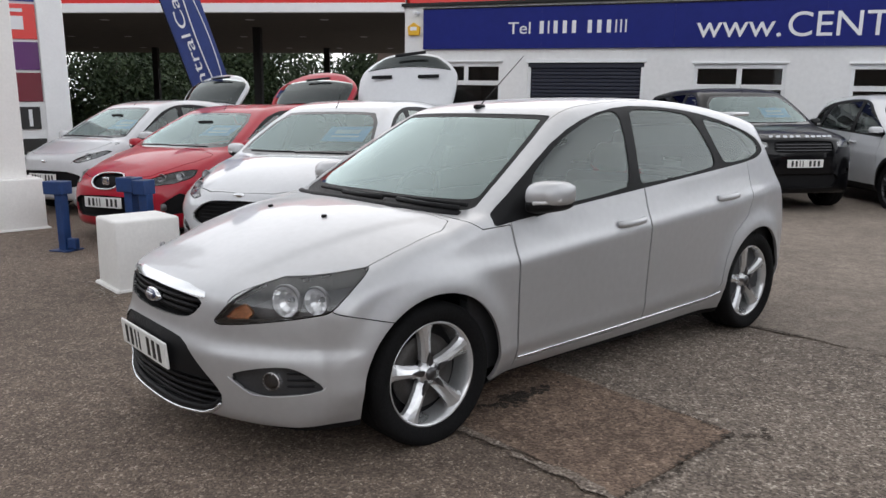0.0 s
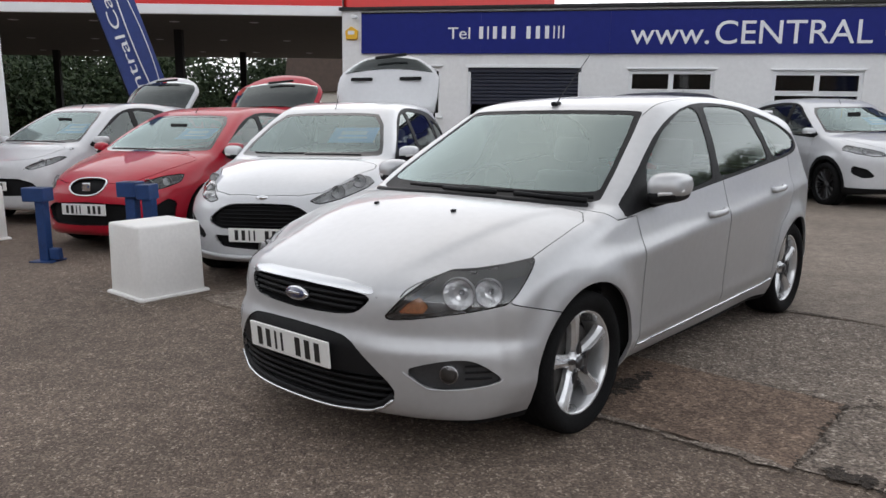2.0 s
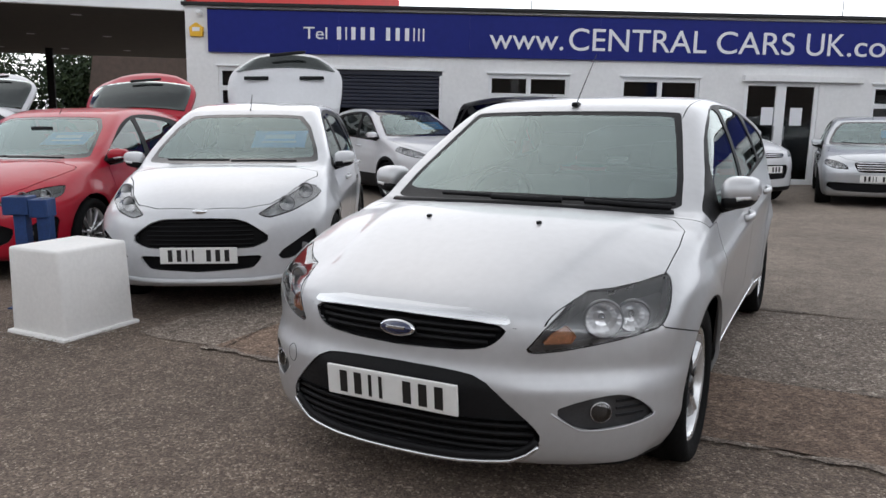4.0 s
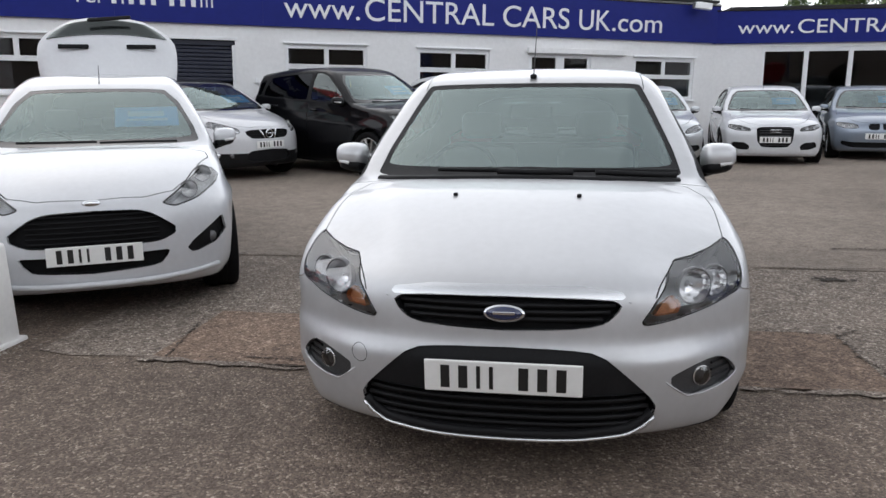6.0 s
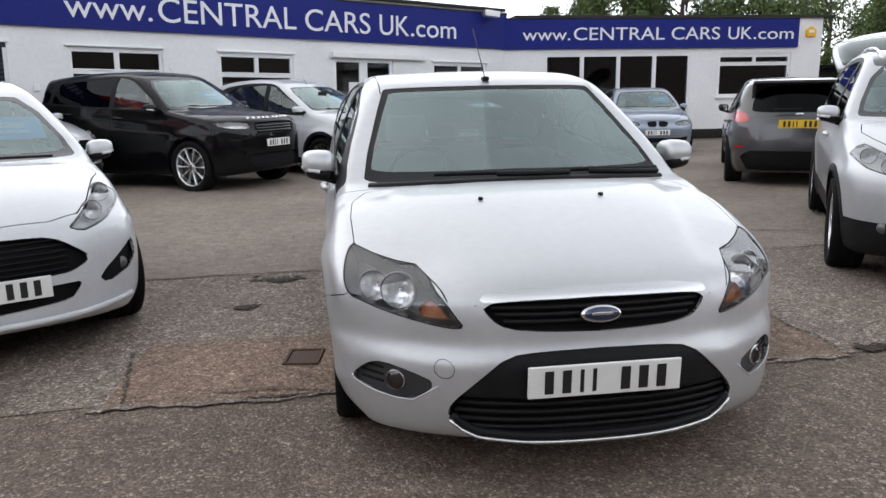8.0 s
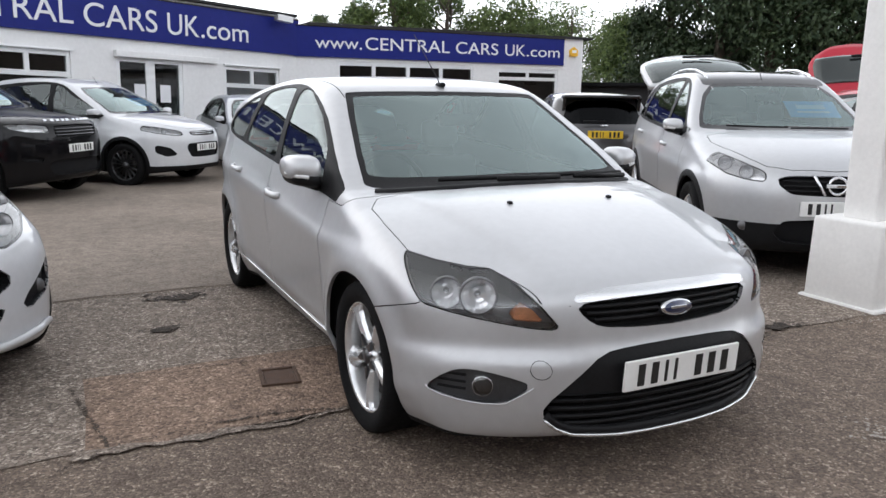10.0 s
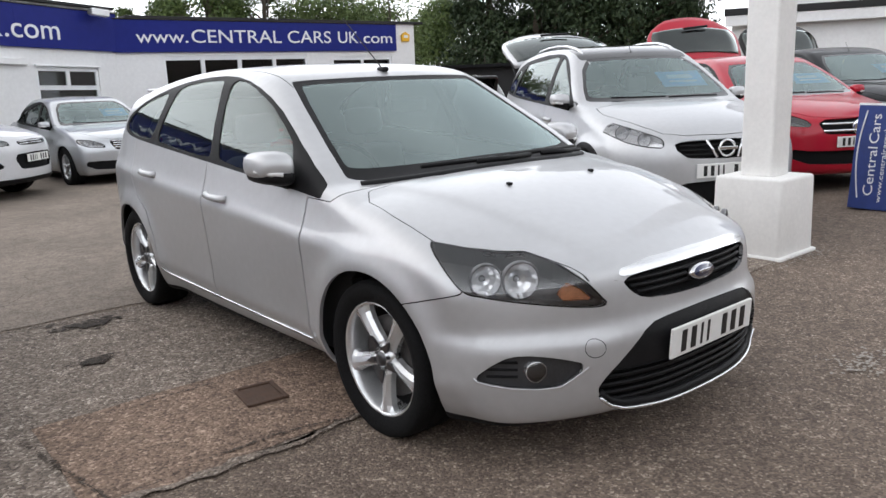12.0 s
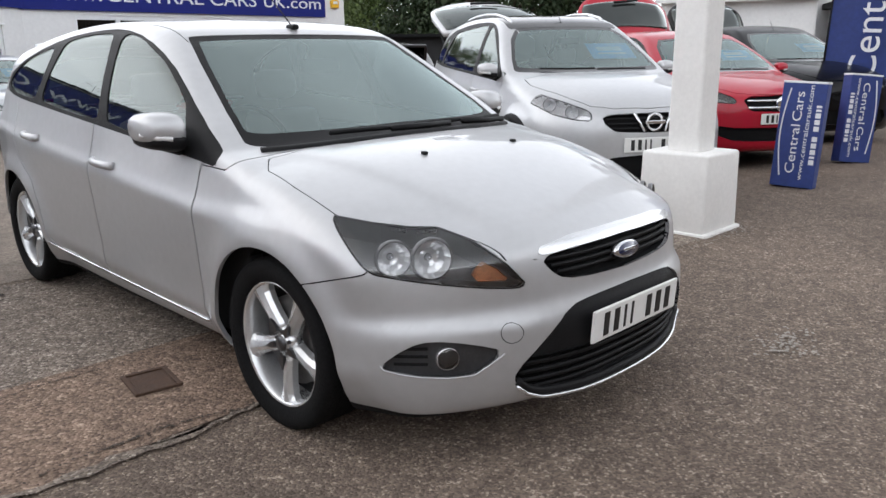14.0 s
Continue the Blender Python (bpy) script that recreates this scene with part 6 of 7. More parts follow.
def side_glass(s, split, rear, lift=0.0):
    """Outlines of the side windows: surround and panes, from the measures of the car."""
    def b(y):
        return float(np.interp(y, *zip(*s["belt"])))
    c, t, zr = s["cowl"], s["screen"], s["zr"]
    y0, y1 = c[0] + 0.10, rear
    top = s["H"] - 0.055 - 0.02
    sur = [(y0, b(y0) + 0.0), (split, b(split)), (y1 - 0.15, b(y1)), (y1, b(y1) + 0.06), (y1 - 0.12, b(y1) + 0.15), (min(s["tail"] - 0.25, y1 - 0.30), zr - 0.075), ((t[0] + s["tail"]) / 2, top), (t[0] + 0.45, top), (t[0] + 0.2, top - 0.05), (t[0] - 0.02, t[1] - 0.10), ((y0 + t[0]) / 2 + 0.02, (b(y0) + t[1]) / 2 - 0.03)]
    p1 = [(y0 + 0.26, b(y0) + 0.045), (split - 0.05, b(split) + 0.022), (split + 0.0, top - 0.025), (t[0] + 0.45, top - 0.03), (t[0] + 0.22, top - 0.075), (t[0] + 0.02, t[1] - 0.13), (y0 + 0.30, b(y0) + 0.17)]
    rm = y1 - 0.52
    p2 = [(split + 0.05, b(split) + 0.025), (rm, b(rm) + 0.025), (rm - 0.05, b(rm) + 0.17), (min(s["tail"] - 0.55, rm - 0.08), zr - 0.085), (split + 0.10, top - 0.022)]
    p3 = [(rm + 0.08, b(rm) + 0.03), (y1 - 0.16, b(y1) + 0.03), (y1 - 0.04, b(y1) + 0.07), (y1 - 0.15, b(y1) + 0.135), (min(s["tail"] - 0.38, rm + 0.02), zr - 0.11)]
    return sur, p1, p2, p3


def parked_car(name, label, s, col, m, front, split, rear, wheel=(0.31, 0.205, 5, 0), glassmat=None, clad=None, res=0.036, mirror=True, sticker=True, plate=None, backing=False, rails=False, spoiler=None, rail_y=0.25, handles=True, colour_roof=None, badge=None, aerial=True, seats=True):
    """A whole parked car. front: list of (part, material, outline in x and z, depth) cut into its nose."""
    F = Form(s, res)
    car = thing(name, m, label, "car", "parked cars")
    V, faces = F.half()
    for y in (0.0, s["base"]):
        V, _, faces = carve(V, faces, np.where(V[:, 0] > 0.35, s["arch"] - np.hypot(V[:, 1] - y, V[:, 2] - s["hub"]), -0.05))
    V, low, faces = carve(V, faces, s["keel"] - V[:, 2])
    panel("underbody", F, V, low, M["recess"], car)
    side = glassmat or M["sidepane"]
    sur, *panes = side_glass(s, split, rear)
    V, ins, faces = carve(V, faces, by_side(sur, 0.5, 1)(V))
    for nm, g in zip(("front_door_window", "rear_door_window", "quarter_window"), panes):
        V, pn, ins = carve(V, ins, by_side(g, 0.45, "soft")(V))
        panel(nm, F, V, pn, M["sidepane"] if nm == "front_door_window" or not glassmat else glassmat, car, 0.006, None, "split")
    panel("window_surround", F, V, ins, M["trim"], car, 0.002, 0.02, "split", "black window surround")
    # windscreen between cowl and roof
    c, t = s["cowl"], s["screen"]
    wb = float(F.width(np.array([c[0]]), np.array([c[1] + 0.02]))[0]) - 0.062
    wt = float(F.width(np.array([t[0]]), np.array([t[1]]))[0]) - 0.075
    ws = [(0, c[1] - 0.002), (wb - 0.06, c[1] - 0.002), (wb, c[1] + 0.02), (wt, t[1] - 0.022), (wt * 0.6, t[1] - 0.006), (0, t[1] - 0.004)]
    wi = [(0, c[1] + 0.035), (wb - 0.10, c[1] + 0.035), (wb - 0.04, c[1] + 0.055), (wt - 0.03, t[1] - 0.042), (wt * 0.6, t[1] - 0.028), (0, t[1] - 0.026)]
    wsf, wif = by_front(ws, t[0] + 0.4), by_front(wi, t[0] + 0.4)
    V, ins, faces = carve(V, faces, np.minimum(wsf(V), (V[:, 1] - c[0] + 0.06) * 0.8))
    V, pn, ins = carve(V, ins, wif(V))
    panel("windscreen", F, V, pn, M["screen"], car, 0.003, None, "both")
    panel("windscreen_border", F, V, ins, M["gloss_black"], car, 0.002, 0.012, "both")
    rz = s["zr"]
    V, ins, faces = carve(V, faces, by_rear([(0, s["zb"] + 0.10), (0.55, s["zb"] + 0.10), (0.60, s["zb"] + 0.14), (0.50, rz - 0.07), (0, rz - 0.055)], s["tail"] - 0.02)(V))
    panel("rear_window", F, V, ins, side, car, 0.003, 0.01, "both")
    fy = -s["fo"]
    def cut(lamps_only):
        nonlocal V, faces
        for nm, mat, poly, depth, *kw in front:
            if (nm in ("headlamp", "grille")) != lamps_only:
                continue
            rear_part = kw and kw[0] == "rear"
            one = poly[0][0] != 0
            fld = (by_rear if rear_part else by_front)(poly, s["base"] + 0.15 if rear_part else (-s["fo"] + 0.62 if nm == "headlamp" else 0.30), "soft" if nm != "fog_recess" else 0, not one)
            V, ins, faces = carve(V, faces, fld(V))
            if nm == "headlamp":
                V, ins, ring = carve(V, ins, fld(V) - 0.010)
                # black outline put into the gap round the lamp
                panel("headlamp_rim", F, V, ring, M["gloss_black"], car, 0.005, 0.02, "split", "black outline added in the gap round the lamp")
            how = "split" if one else "both"
            if nm == "headlamp":
                panel("headlamp_cover", F, V, ins, M["lens"], car, 0.002, None, how)
                panel("headlamp_housing", F, V, ins, mat, car, depth + 0.03, 0.0, how)
            else:
                panel(nm, F, V, ins, mat, car, depth, 0.0 if depth > 0 else 0.008, how)
    cut(True)
    bon = by_top([(0, fy + 0.088), (0.30, fy + 0.112), (0.46, fy + 0.20), (0.55, fy + 0.36), (0.655, fy + 0.66), (0.715, 0.0), (0.70, c[0] - 0.10), (0.3, c[0] - 0.055), (0, c[0] - 0.05)], s["outline"][6][1] - 0.03, 0)
    V, ins, faces = carve(V, faces, bon(V))
    V, ins, _ = carve(V, ins, bon(V) - 0.007)
    panel("bonnet", F, V, ins, col, car, 0.0, 0.016, "both")
    cut(False)
    if clad:
        g = np.maximum(clad - V[:, 2], np.maximum(*[np.where(V[:, 0] > 0.4, s["arch"] + 0.055 - np.hypot(V[:, 1] - y, V[:, 2] - s["hub"]), -0.05) for y in (0.0, s["base"])]))
        V, ins, faces = carve(V, faces, g)
        panel("cladding", F, V, ins, M["trim"], car, -0.003, 0.02, "both", "black plastic lower cladding")
    d1 = by_side([(0.44, c[1]), (0.47, 0.26), (split + 0.02, 0.26), (split, c[1] + 0.1)], 0.5, 0)
    yb = s["base"] - s["arch"] - 0.03
    d2 = by_side([(split + 0.005, c[1] + 0.12), (split + 0.022, 0.26), (yb, 0.26), (yb + 0.06, 0.50), (yb + 0.30, 0.76), (yb + 0.30, c[1] + 0.14)], 0.5, 0)
    for nm, fld, how in (("front_door", d1, "split"), ("rear_door", d2, "split")):
        V, ins, faces = carve(V, faces, fld(V))
        V, ins, _ = carve(V, ins, fld(V) - 0.0045)
        panel(nm, F, V, ins, col, car, 0.0, 0.016, how)
    V, ins, faces = carve(V, faces, np.minimum(-0.22 - V[:, 1], 0.62 - V[:, 2]))
    panel("front_bumper", F, V, ins, col, car, 0.0, 0.014, "both")
    V, ins, faces = carve(V, faces, np.minimum(np.minimum(V[:, 2] - s["zr"] + 0.09, 0.56 - V[:, 0]), V[:, 1] - t[0] + 0.1))
    panel("roof", F, V, ins, colour_roof or col, car, 0.0, 0.014, "both")
    panel("body_shell", F, V, faces, col, car, 0.0, 0.014, "both")
    arch_liners(car, s)
    part("engine_bay", cuboid((-0.42, -s["fo"] + 0.42, 0.24), (0.42, c[0] - 0.10, s["outline"][6][1] - 0.14), 0.03), M["recess"], car)
    w = s["section"][-1][1] - 0.09
    for sg in (1, -1):
        part("door_lining", cuboid((sg * (w - 0.05), c[0], 0.24), (sg * w, s["end"] - 0.4, s["zb"] - 0.06), 0.01), M["cabin"], car)
    if seats:
        cabin(car, F, c[0] + 0.06, s["end"] - 0.5, 0.26, s["screen"][1])
    R, rim, n, st = wheel
    xw = s["lip"] - 0.035
    for y in (0.0, s["base"]):
        for sg in (1, -1):
            make_wheel(car, sg * xw, y, R * 0.965, R, rim, 0.21, n, M["alloy"] if st < 2 else M["alloy_dark"], min(st, 1))
    if mirror:
        door_mirror(car, F, c[0] + 0.32, s["zb"] + 0.085, mirror if mirror is not True else col, 0.165, 0.128)
    if handles:
        for y in (split - 0.16, yb + 0.20):
            door_handle(car, F, y, float(F.belt(y)) - 0.13, col)
    if plate:
        number_plate(car, F, plate)
    number_plate(car, F, 0.80 if not backing else backing, rear=True, mat=M["plate_yellow"])
    if badge:
        z, r, mat = badge
        y = F.front_y(0, z)
        part("badge", lathe([(0.0, -0.010), (0.85, -0.010), (1.0, 0.0), (1.0, 0.03)], 28, "y", m=Matrix.Translation((0, y - 0.004, z)) @ pose(0, 0, 0, -8) @ Matrix.Diagonal((r[0], 1, r[1], 1))), mat, car, "", True)
    wipers(car, F, [[(0.52, c[0] + 0.02), (0.25, c[0] - 0.03), (0.02, c[0] - 0.045)], [(0.0, c[0] - 0.025), (-0.25, c[0] - 0.01), (-0.50, c[0] + 0.05)]], 0.009)
    if aerial:
        zt = F.top_z(0, t[0] + 0.08)
        part("aerial", tube([(0, t[0] + 0.08, zt - 0.002), (0, t[0] + 0.12, zt + 0.03), (0, t[0] + 0.19, zt + 0.14)], 0.005, 6, taper=0.5), M["trim"], car, "", True)
    if rails:
        for sg in (1, -1):
            q = [(sg * (F.width(np.array([y]), np.array([s["zr"]]))[0] - 0.10), y, F.top_z(0.52, y) + dz) for y, dz in zip(np.linspace(t[0] + rail_y, s["tail"] - 0.25, 7), (-0.012, 0.014, 0.022, 0.026, 0.024, 0.018, -0.012))]
            part("roof_rail", tube(q, 0.015, 8), M["alloy"], car, "", True)
    if spoiler:
        y = s["tail"] - 0.02
        part("spoiler", cuboid((-0.58, y - 0.12, s["zr"] - 0.035), (0.58, y + 0.24, s["zr"] + 0.018), 0.02), spoiler, car, "black roof spoiler", True)
        for sg in (1, -1):
            part("spoiler_end", prism([(0.0, 0.0), (0.30, 0.0), (0.24, -0.20), (0.10, -0.26)], 0.05, m=Matrix.Translation((sg * 0.57 + 0.025, y - 0.08, s["zr"] - 0.02)) @ pose(0, 0, 0, 0, 0, 90), bevel=0.008), spoiler, car)
    if sticker:
        zs = c[1] + 0.19
        ys_ = [y for y in np.linspace(c[0] - 0.1, t[0], 40) if F.top_z(0.33, y) > zs]
        ysx = ys_[0] + 0.035
        slope = math.degrees(math.atan2(t[1] - c[1], t[0] - c[0]))
        st_ = part("price_card", cuboid((-0.22, -0.003, -0.15), (0.22, 0.0, 0.13), 0.002), M["sticker"], car, "blue price card behind the windscreen", False, pose(0.33, ysx, zs - 0.01, slope - 90, 0, 0))
        part("card_print", cuboid((-0.13, -0.005, -0.01), (0.12, -0.0032, 0.06)), M["sticker_pale"], st_)
        part("card_print", cuboid((-0.14, -0.005, -0.075), (0.14, -0.0032, -0.045)), M["sticker_pale"], st_)
    return car, F


def open_tailgate(car, F, col, width, height, tilt, glass_band, wiper=True, slots=False):
    """A raised tailgate above the end of the roof: painted skin, dark glass, wiper. glass_band: (from, to) as shares of the height."""
    s = F.s
    y0, z0 = s["tail"] + 0.03, s["zr"] - 0.015
    m = pose(0, y0, z0, -tilt, 0, 0)
    def outline(k0, k1, inset=0.0):
        L = []
        for k in np.linspace(k0, k1, 12):
            w = width / 2 * (0.96 + 0.06 * math.sin(math.pi * min(k * 1.1, 1))) * (1 - max(0, k - 0.55) ** 2.4 * 3.0) - inset
            L.append((w, k * height))
        return L
    def curved(L, y, th, name, mat, lab=""):
        b = bmesh.new()
        n = 10
        rows = []
        for w, z in L:
            rows.append([(x * w, y + 0.07 * (x * w / (width / 2)) ** 2 - 0.05 * math.sin(math.pi * z / height), z + 0.05 * height * (1 - x * x) * (z / height)) for x in np.linspace(-1, 1, n + 1)])
        for off, rev in ((0, False), (th, True)):
            vv = [[b.verts.new((p[0], p[1] + off, p[2])) for p in r] for r in rows]
            for p, q in zip(vv, vv[1:]):
                for i in range(n):
                    f = (p[i], p[i + 1], q[i + 1], q[i])
                    b.faces.new(f[::-1] if rev else f)
            if not rev:
                first = vv
            else:
                ring = lambda v_: [r[0] for r in v_] + v_[-1][1:] + [r[-1] for r in v_[-2::-1]] + v_[0][-2:0:-1]
                A, B = ring(first), ring(vv)
                for i in range(len(A)):
                    j = (i + 1) % len(A)
                    b.faces.new((A[i], A[j], B[j], B[i]))
        return part(name, b, mat, car, lab, True, m)
    curved(outline(0.0, 1.0), 0.0, 0.05, "tailgate", col, "raised tailgate")
    curved(outline(*glass_band, 0.05), -0.008, 0.006, "tailgate_glass", M["tailglass"], "dark tailgate glass")
    if wiper:
        z = height * (glass_band[1] - 0.04)
        part("rear_wiper", cuboid((-0.10, -0.10, z), (0.30, -0.075, z + 0.04), 0.012, m=Matrix.Identity(4)), M["trim"], car, "", True, m @ pose(0, 0, 0, 0, -6, 0))
    if slots:
        for sg in (1, -1):
            part("vent_slot", cuboid((sg * 0.17, -0.072, height * 0.50), (sg * 0.44, -0.050, height * 0.56), 0.008), M["recess"], car, "", True, m)
    part("gas_strut", tube([(width * 0.46, 0.06, height * 0.5), (width * 0.47, 0.30, -0.25)], 0.012), M["trim"], car, "", False, m)
    part("gas_strut", tube([(-width * 0.46, 0.06, height * 0.5), (-width * 0.47, 0.30, -0.25)], 0.012), M["trim"], car, "", False, m)


def at_front(x, y, heading, fo):
    """The pose of a car whose nose stands at x, y and faces that heading (0: towards -y)."""
    m = pose(x, y, 0, 0, 0, heading) @ pose(0, fo, 0)
    p = m.translation
    return Matrix.Translation((0, 0, ground_z(p.x, p.y))) @ m


def lamps(car, F, pts, r=0.055):
    for x, z in pts:
        for sg in (1, -1):
            y = F.front_y(x, z)
            lamp_bowl(car, (sg * (x - 0.005), y + 0.030, z), r, (sg * 0.3, -1, 0.08), 0.045)


# white sporty small hatchback, tailgate raised
s = spec(0.78, 2.49, 0.70, 1.49, 1.74, (0.20, 0.99), (0.92, 1.375), 2.62, (0.735, 0.62), hub=0.30, arch=0.345, clear=0.175, bow_f=0.36, tumble=0.44, roofdrop=0.06)
car, F = parked_car("small_hatchback", "white sporty small hatchback with raised tailgate and blue price card", s, M["white"], at_front(-2.515, 0.72, 29.3, 0.78), [
    ("headlamp", M["lampsilver"], [(0.385, 0.690), (0.40, 0.705), (0.56, 0.800), (0.70, 0.895), (0.775, 0.925), (0.79, 0.86), (0.745, 0.765), (0.60, 0.695), (0.46, 0.662)], 0.045),
    ("grille", M["recess"], [(0, 0.675), (0.24, 0.670), (0.33, 0.645), (0.47, 0.545), (0.46, 0.510), (0.36, 0.470), (0, 0.460)], 0.045),
    ("lower_grille", M["recess"], [(0, 0.415), (0.40, 0.418), (0.425, 0.405), (0.35, 0.325), (0, 0.305)], 0.04),
    ("fog_recess", M["trim"], [(0.49, 0.375), (0.55, 0.445), (0.75, 0.575), (0.77, 0.47), (0.70, 0.41), (0.58, 0.375)], 0.03),
], 1.28, 2.70, (0.315, 0.222, 8, 2), plate=0.425, badge=(0.715, (0.052, 0.020), M["chrome"]))
lamps(car, F, [(0.66, 0.815), (0.56, 0.745)], 0.052)
for z in (0.495, 0.525, 0.555, 0.585, 0.615, 0.645):
    part("grille_bar", tube([(x, F.front_y(x, z) + 0.022, z) for x in np.linspace(-0.36, 0.36, 9)], 0.006, 5), M["recess"], car)
part("splitter", tube([(x, F.front_y(abs(x), 0.30) - 0.012, 0.245 + 0.05 * abs(x) ** 3) for x in np.linspace(-0.70, 0.70, 15)], 0.018, 8), M["white"], car, "", True)
for sg in (1, -1):
    part("fog_lamp", lathe([(0.0, -0.01), (0.034, -0.006), (0.036, 0.03)], 20, "y", m=Matrix.Translation((sg * 0.665, F.front_y(0.665, 0.44) + 0.045, 0.44))), M["lampdark"], car, "", True)
open_tailgate(car, F, M["white"], 1.24, 0.70, 28, (0.70, 0.95), slots=True)

# red sporty hatchback, tailgate raised
s = spec(0.86, 2.58, 0.88, 1.455, 1.77, (0.16, 0.97), (1.02, 1.36), 2.80, (0.70, 0.55), hub=0.31, arch=0.36, clear=0.16, bow_f=0.40, tumble=0.44, roofdrop=0.07)
car, F = parked_car("sporty_hatchback", "red sporty five-door hatchback with its tailgate raised", s, M["red"], at_front(-5.15, 0.50, 25, 0.86), [
    ("headlamp", M["lampdark"], [(0.40, 0.635), (0.48, 0.69), (0.62, 0.755), (0.755, 0.775), (0.78, 0.69), (0.70, 0.635), (0.55, 0.615)], 0.06),
    ("grille", M["recess"], [(0, 0.745), (0.17, 0.738), (0.225, 0.70), (0.18, 0.60), (0, 0.58)], 0.035),
    ("lower_grille", M["recess"], [(0, 0.52), (0.42, 0.50), (0.55, 0.44), (0.52, 0.34), (0.40, 0.29), (0, 0.28)], 0.045),
    ("fog_recess", M["trim"], [(0.60, 0.42), (0.74, 0.54), (0.79, 0.50), (0.77, 0.33), (0.66, 0.31)], 0.03),
], 1.36, 2.95, (0.318, 0.228, 10, 1), plate=0.445, sticker=True)
lamps(car, F, [(0.56, 0.690), (0.68, 0.70)], 0.042)
part("grille_ring", tube([(0.205 * math.copysign(abs(math.cos(a)) ** 0.65, math.cos(a)) * (1 + 0.14 * math.sin(a)), F.front_y(0.205 * abs(math.cos(a)) ** 0.65 * (1 + 0.14 * math.sin(a)), 0.662 + 0.082 * math.sin(a)) - 0.004, 0.662 + 0.082 * math.sin(a)) for a in np.linspace(0, 2 * math.pi, 32)], 0.010, 6), M["chrome"], car, "chrome ring round the grille", True)
part("badge", cuboid((-0.048, -0.012, -0.042), (0.048, 0.0, 0.042), 0.012, m=Matrix.Translation((0, F.front_y(0, 0.665) - 0.002, 0.665))), M["chrome"], car, "", True)
for sg in (1, -1):
    part("fog_lamp", lathe([(0.0, -0.01), (0.038, -0.006), (0.040, 0.03)], 20, "y", m=Matrix.Translation((sg * 0.62, F.front_y(0.62, 0.40) - 0.002, 0.395))), M["lampdark"], car, "", True)
open_tailgate(car, F, M["red"], 1.36, 0.76, 46, (0.14, 0.74))

# white city car, tailgate raised
s = spec(0.72, 2.30, 0.66, 1.54, 1.66, (0.0, 1.01), (0.84, 1.43), 2.45, (0.82, 0.60), hub=0.29, arch=0.335, clear=0.18, bow_f=0.36, roofdrop=0.06)
car, F = parked_car("city_car", "small white city car with its tailgate raised", s, M["white"], at_front(-8.10, 0.62, 24, 0.72), [
    ("headlamp", M["lampsilver"], [(0.42, 0.70), (0.55, 0.79), (0.68, 0.86), (0.74, 0.84), (0.70, 0.76), (0.55, 0.70)], 0.05),
    ("lower_grille", M["recess"], [(0, 0.60), (0.40, 0.59), (0.55, 0.54), (0.60, 0.46), (0.50, 0.38), (0, 0.37)], 0.04),
], 1.20, 2.35, (0.30, 0.20, 7, 1), plate=0.50, badge=(0.72, (0.055, 0.022), M["chrome"]))
lamps(car, F, [(0.60, 0.775)], 0.045)
open_tailgate(car, F, M["white"], 1.26, 0.70, 46, (0.06, 0.80))

# white crossover with black lower parts
def crossover(name, label, col, m, rails, roof_mat, tailgate=False, sticker=True, longer=0.0):
    s = spec(0.86, 2.65 + longer * 0.5, 0.85 + longer * 0.5, 1.61 + longer * 0.1, 1.79, (0.16 + longer * 0.5, 1.09), (0.98 + longer * 0.1, 1.50), 2.85 + longer, (0.84, 0.70), hub=0.335, arch=0.375, clear=0.21, bow_f=0.36, tumble=0.40, roofdrop=0.07)
    car, F = parked_car(name, label, s, col, m, [
        ("headlamp", M["lampbowl"], [(0.475, 0.742), (0.470, 0.822), (0.60, 0.885), (0.735, 0.948), (0.79, 0.955), (0.815, 0.87), (0.72, 0.785), (0.60, 0.752)], 0.03),
        ("grille", M["recess"], [(0, 0.805), (0.30, 0.80), (0.40, 0.785), (0.41, 0.74), (0.32, 0.665), (0, 0.655)], 0.045),
        ("lower_grille", M["recess"], [(0, 0.49), (0.36, 0.47), (0.42, 0.36), (0.34, 0.30), (0, 0.29)], 0.04),
    ], 1.36, 3.02 + longer, (0.338, 0.222, 6, 1), clad=0.44, plate=0.565, rail_y=-0.05, rails=rails, colour_roof=roof_mat, sticker=sticker)
    lamps(car, F, [(0.59, 0.81), (0.70, 0.858)], 0.050)
    for z in (0.69, 0.725, 0.76):
        part("grille_bar", tube([(x, F.front_y(x, z) + 0.018, z) for x in np.linspace(-0.36, 0.36, 9)], 0.008, 5), M["trim"], car)
    y = F.front_y(0, 0.735)
    part("badge_ring", lathe([(0.062 + 0.011 * math.cos(a), 0.011 * math.sin(a)) for a in [k * math.pi / 4 for k in range(8)]], 28, "y", m=Matrix.Translation((0, y - 0.012, 0.735)), closed=True), M["chrome"], car, "round chrome badge", True)
    part("badge_bar", cuboid((-0.085, y - 0.026, 0.722), (0.085, y - 0.010, 0.748), 0.004), M["chrome"], car)
    for sg in (1, -1):
        part("grille_strut", tube([(sg * 0.155, F.front_y(0.155, 0.80) - 0.006, 0.802), (sg * 0.085, F.front_y(0.085, 0.67) - 0.006, 0.665)], 0.013, 6), M["chrome"], car, "chrome grille strut", True)
        part("fog_lamp", lathe([(0.0, -0.01), (0.036, -0.006), (0.040, 0.03)], 20, "y", m=Matrix.Translation((sg * 0.60, F.front_y(0.60, 0.41) + 0.0, 0.41))), M["lampdark"], car, "", True)
    if tailgate:
        open_tailgate(car, F, col, 1.40, 1.0, 70, (0.05, 0.72))
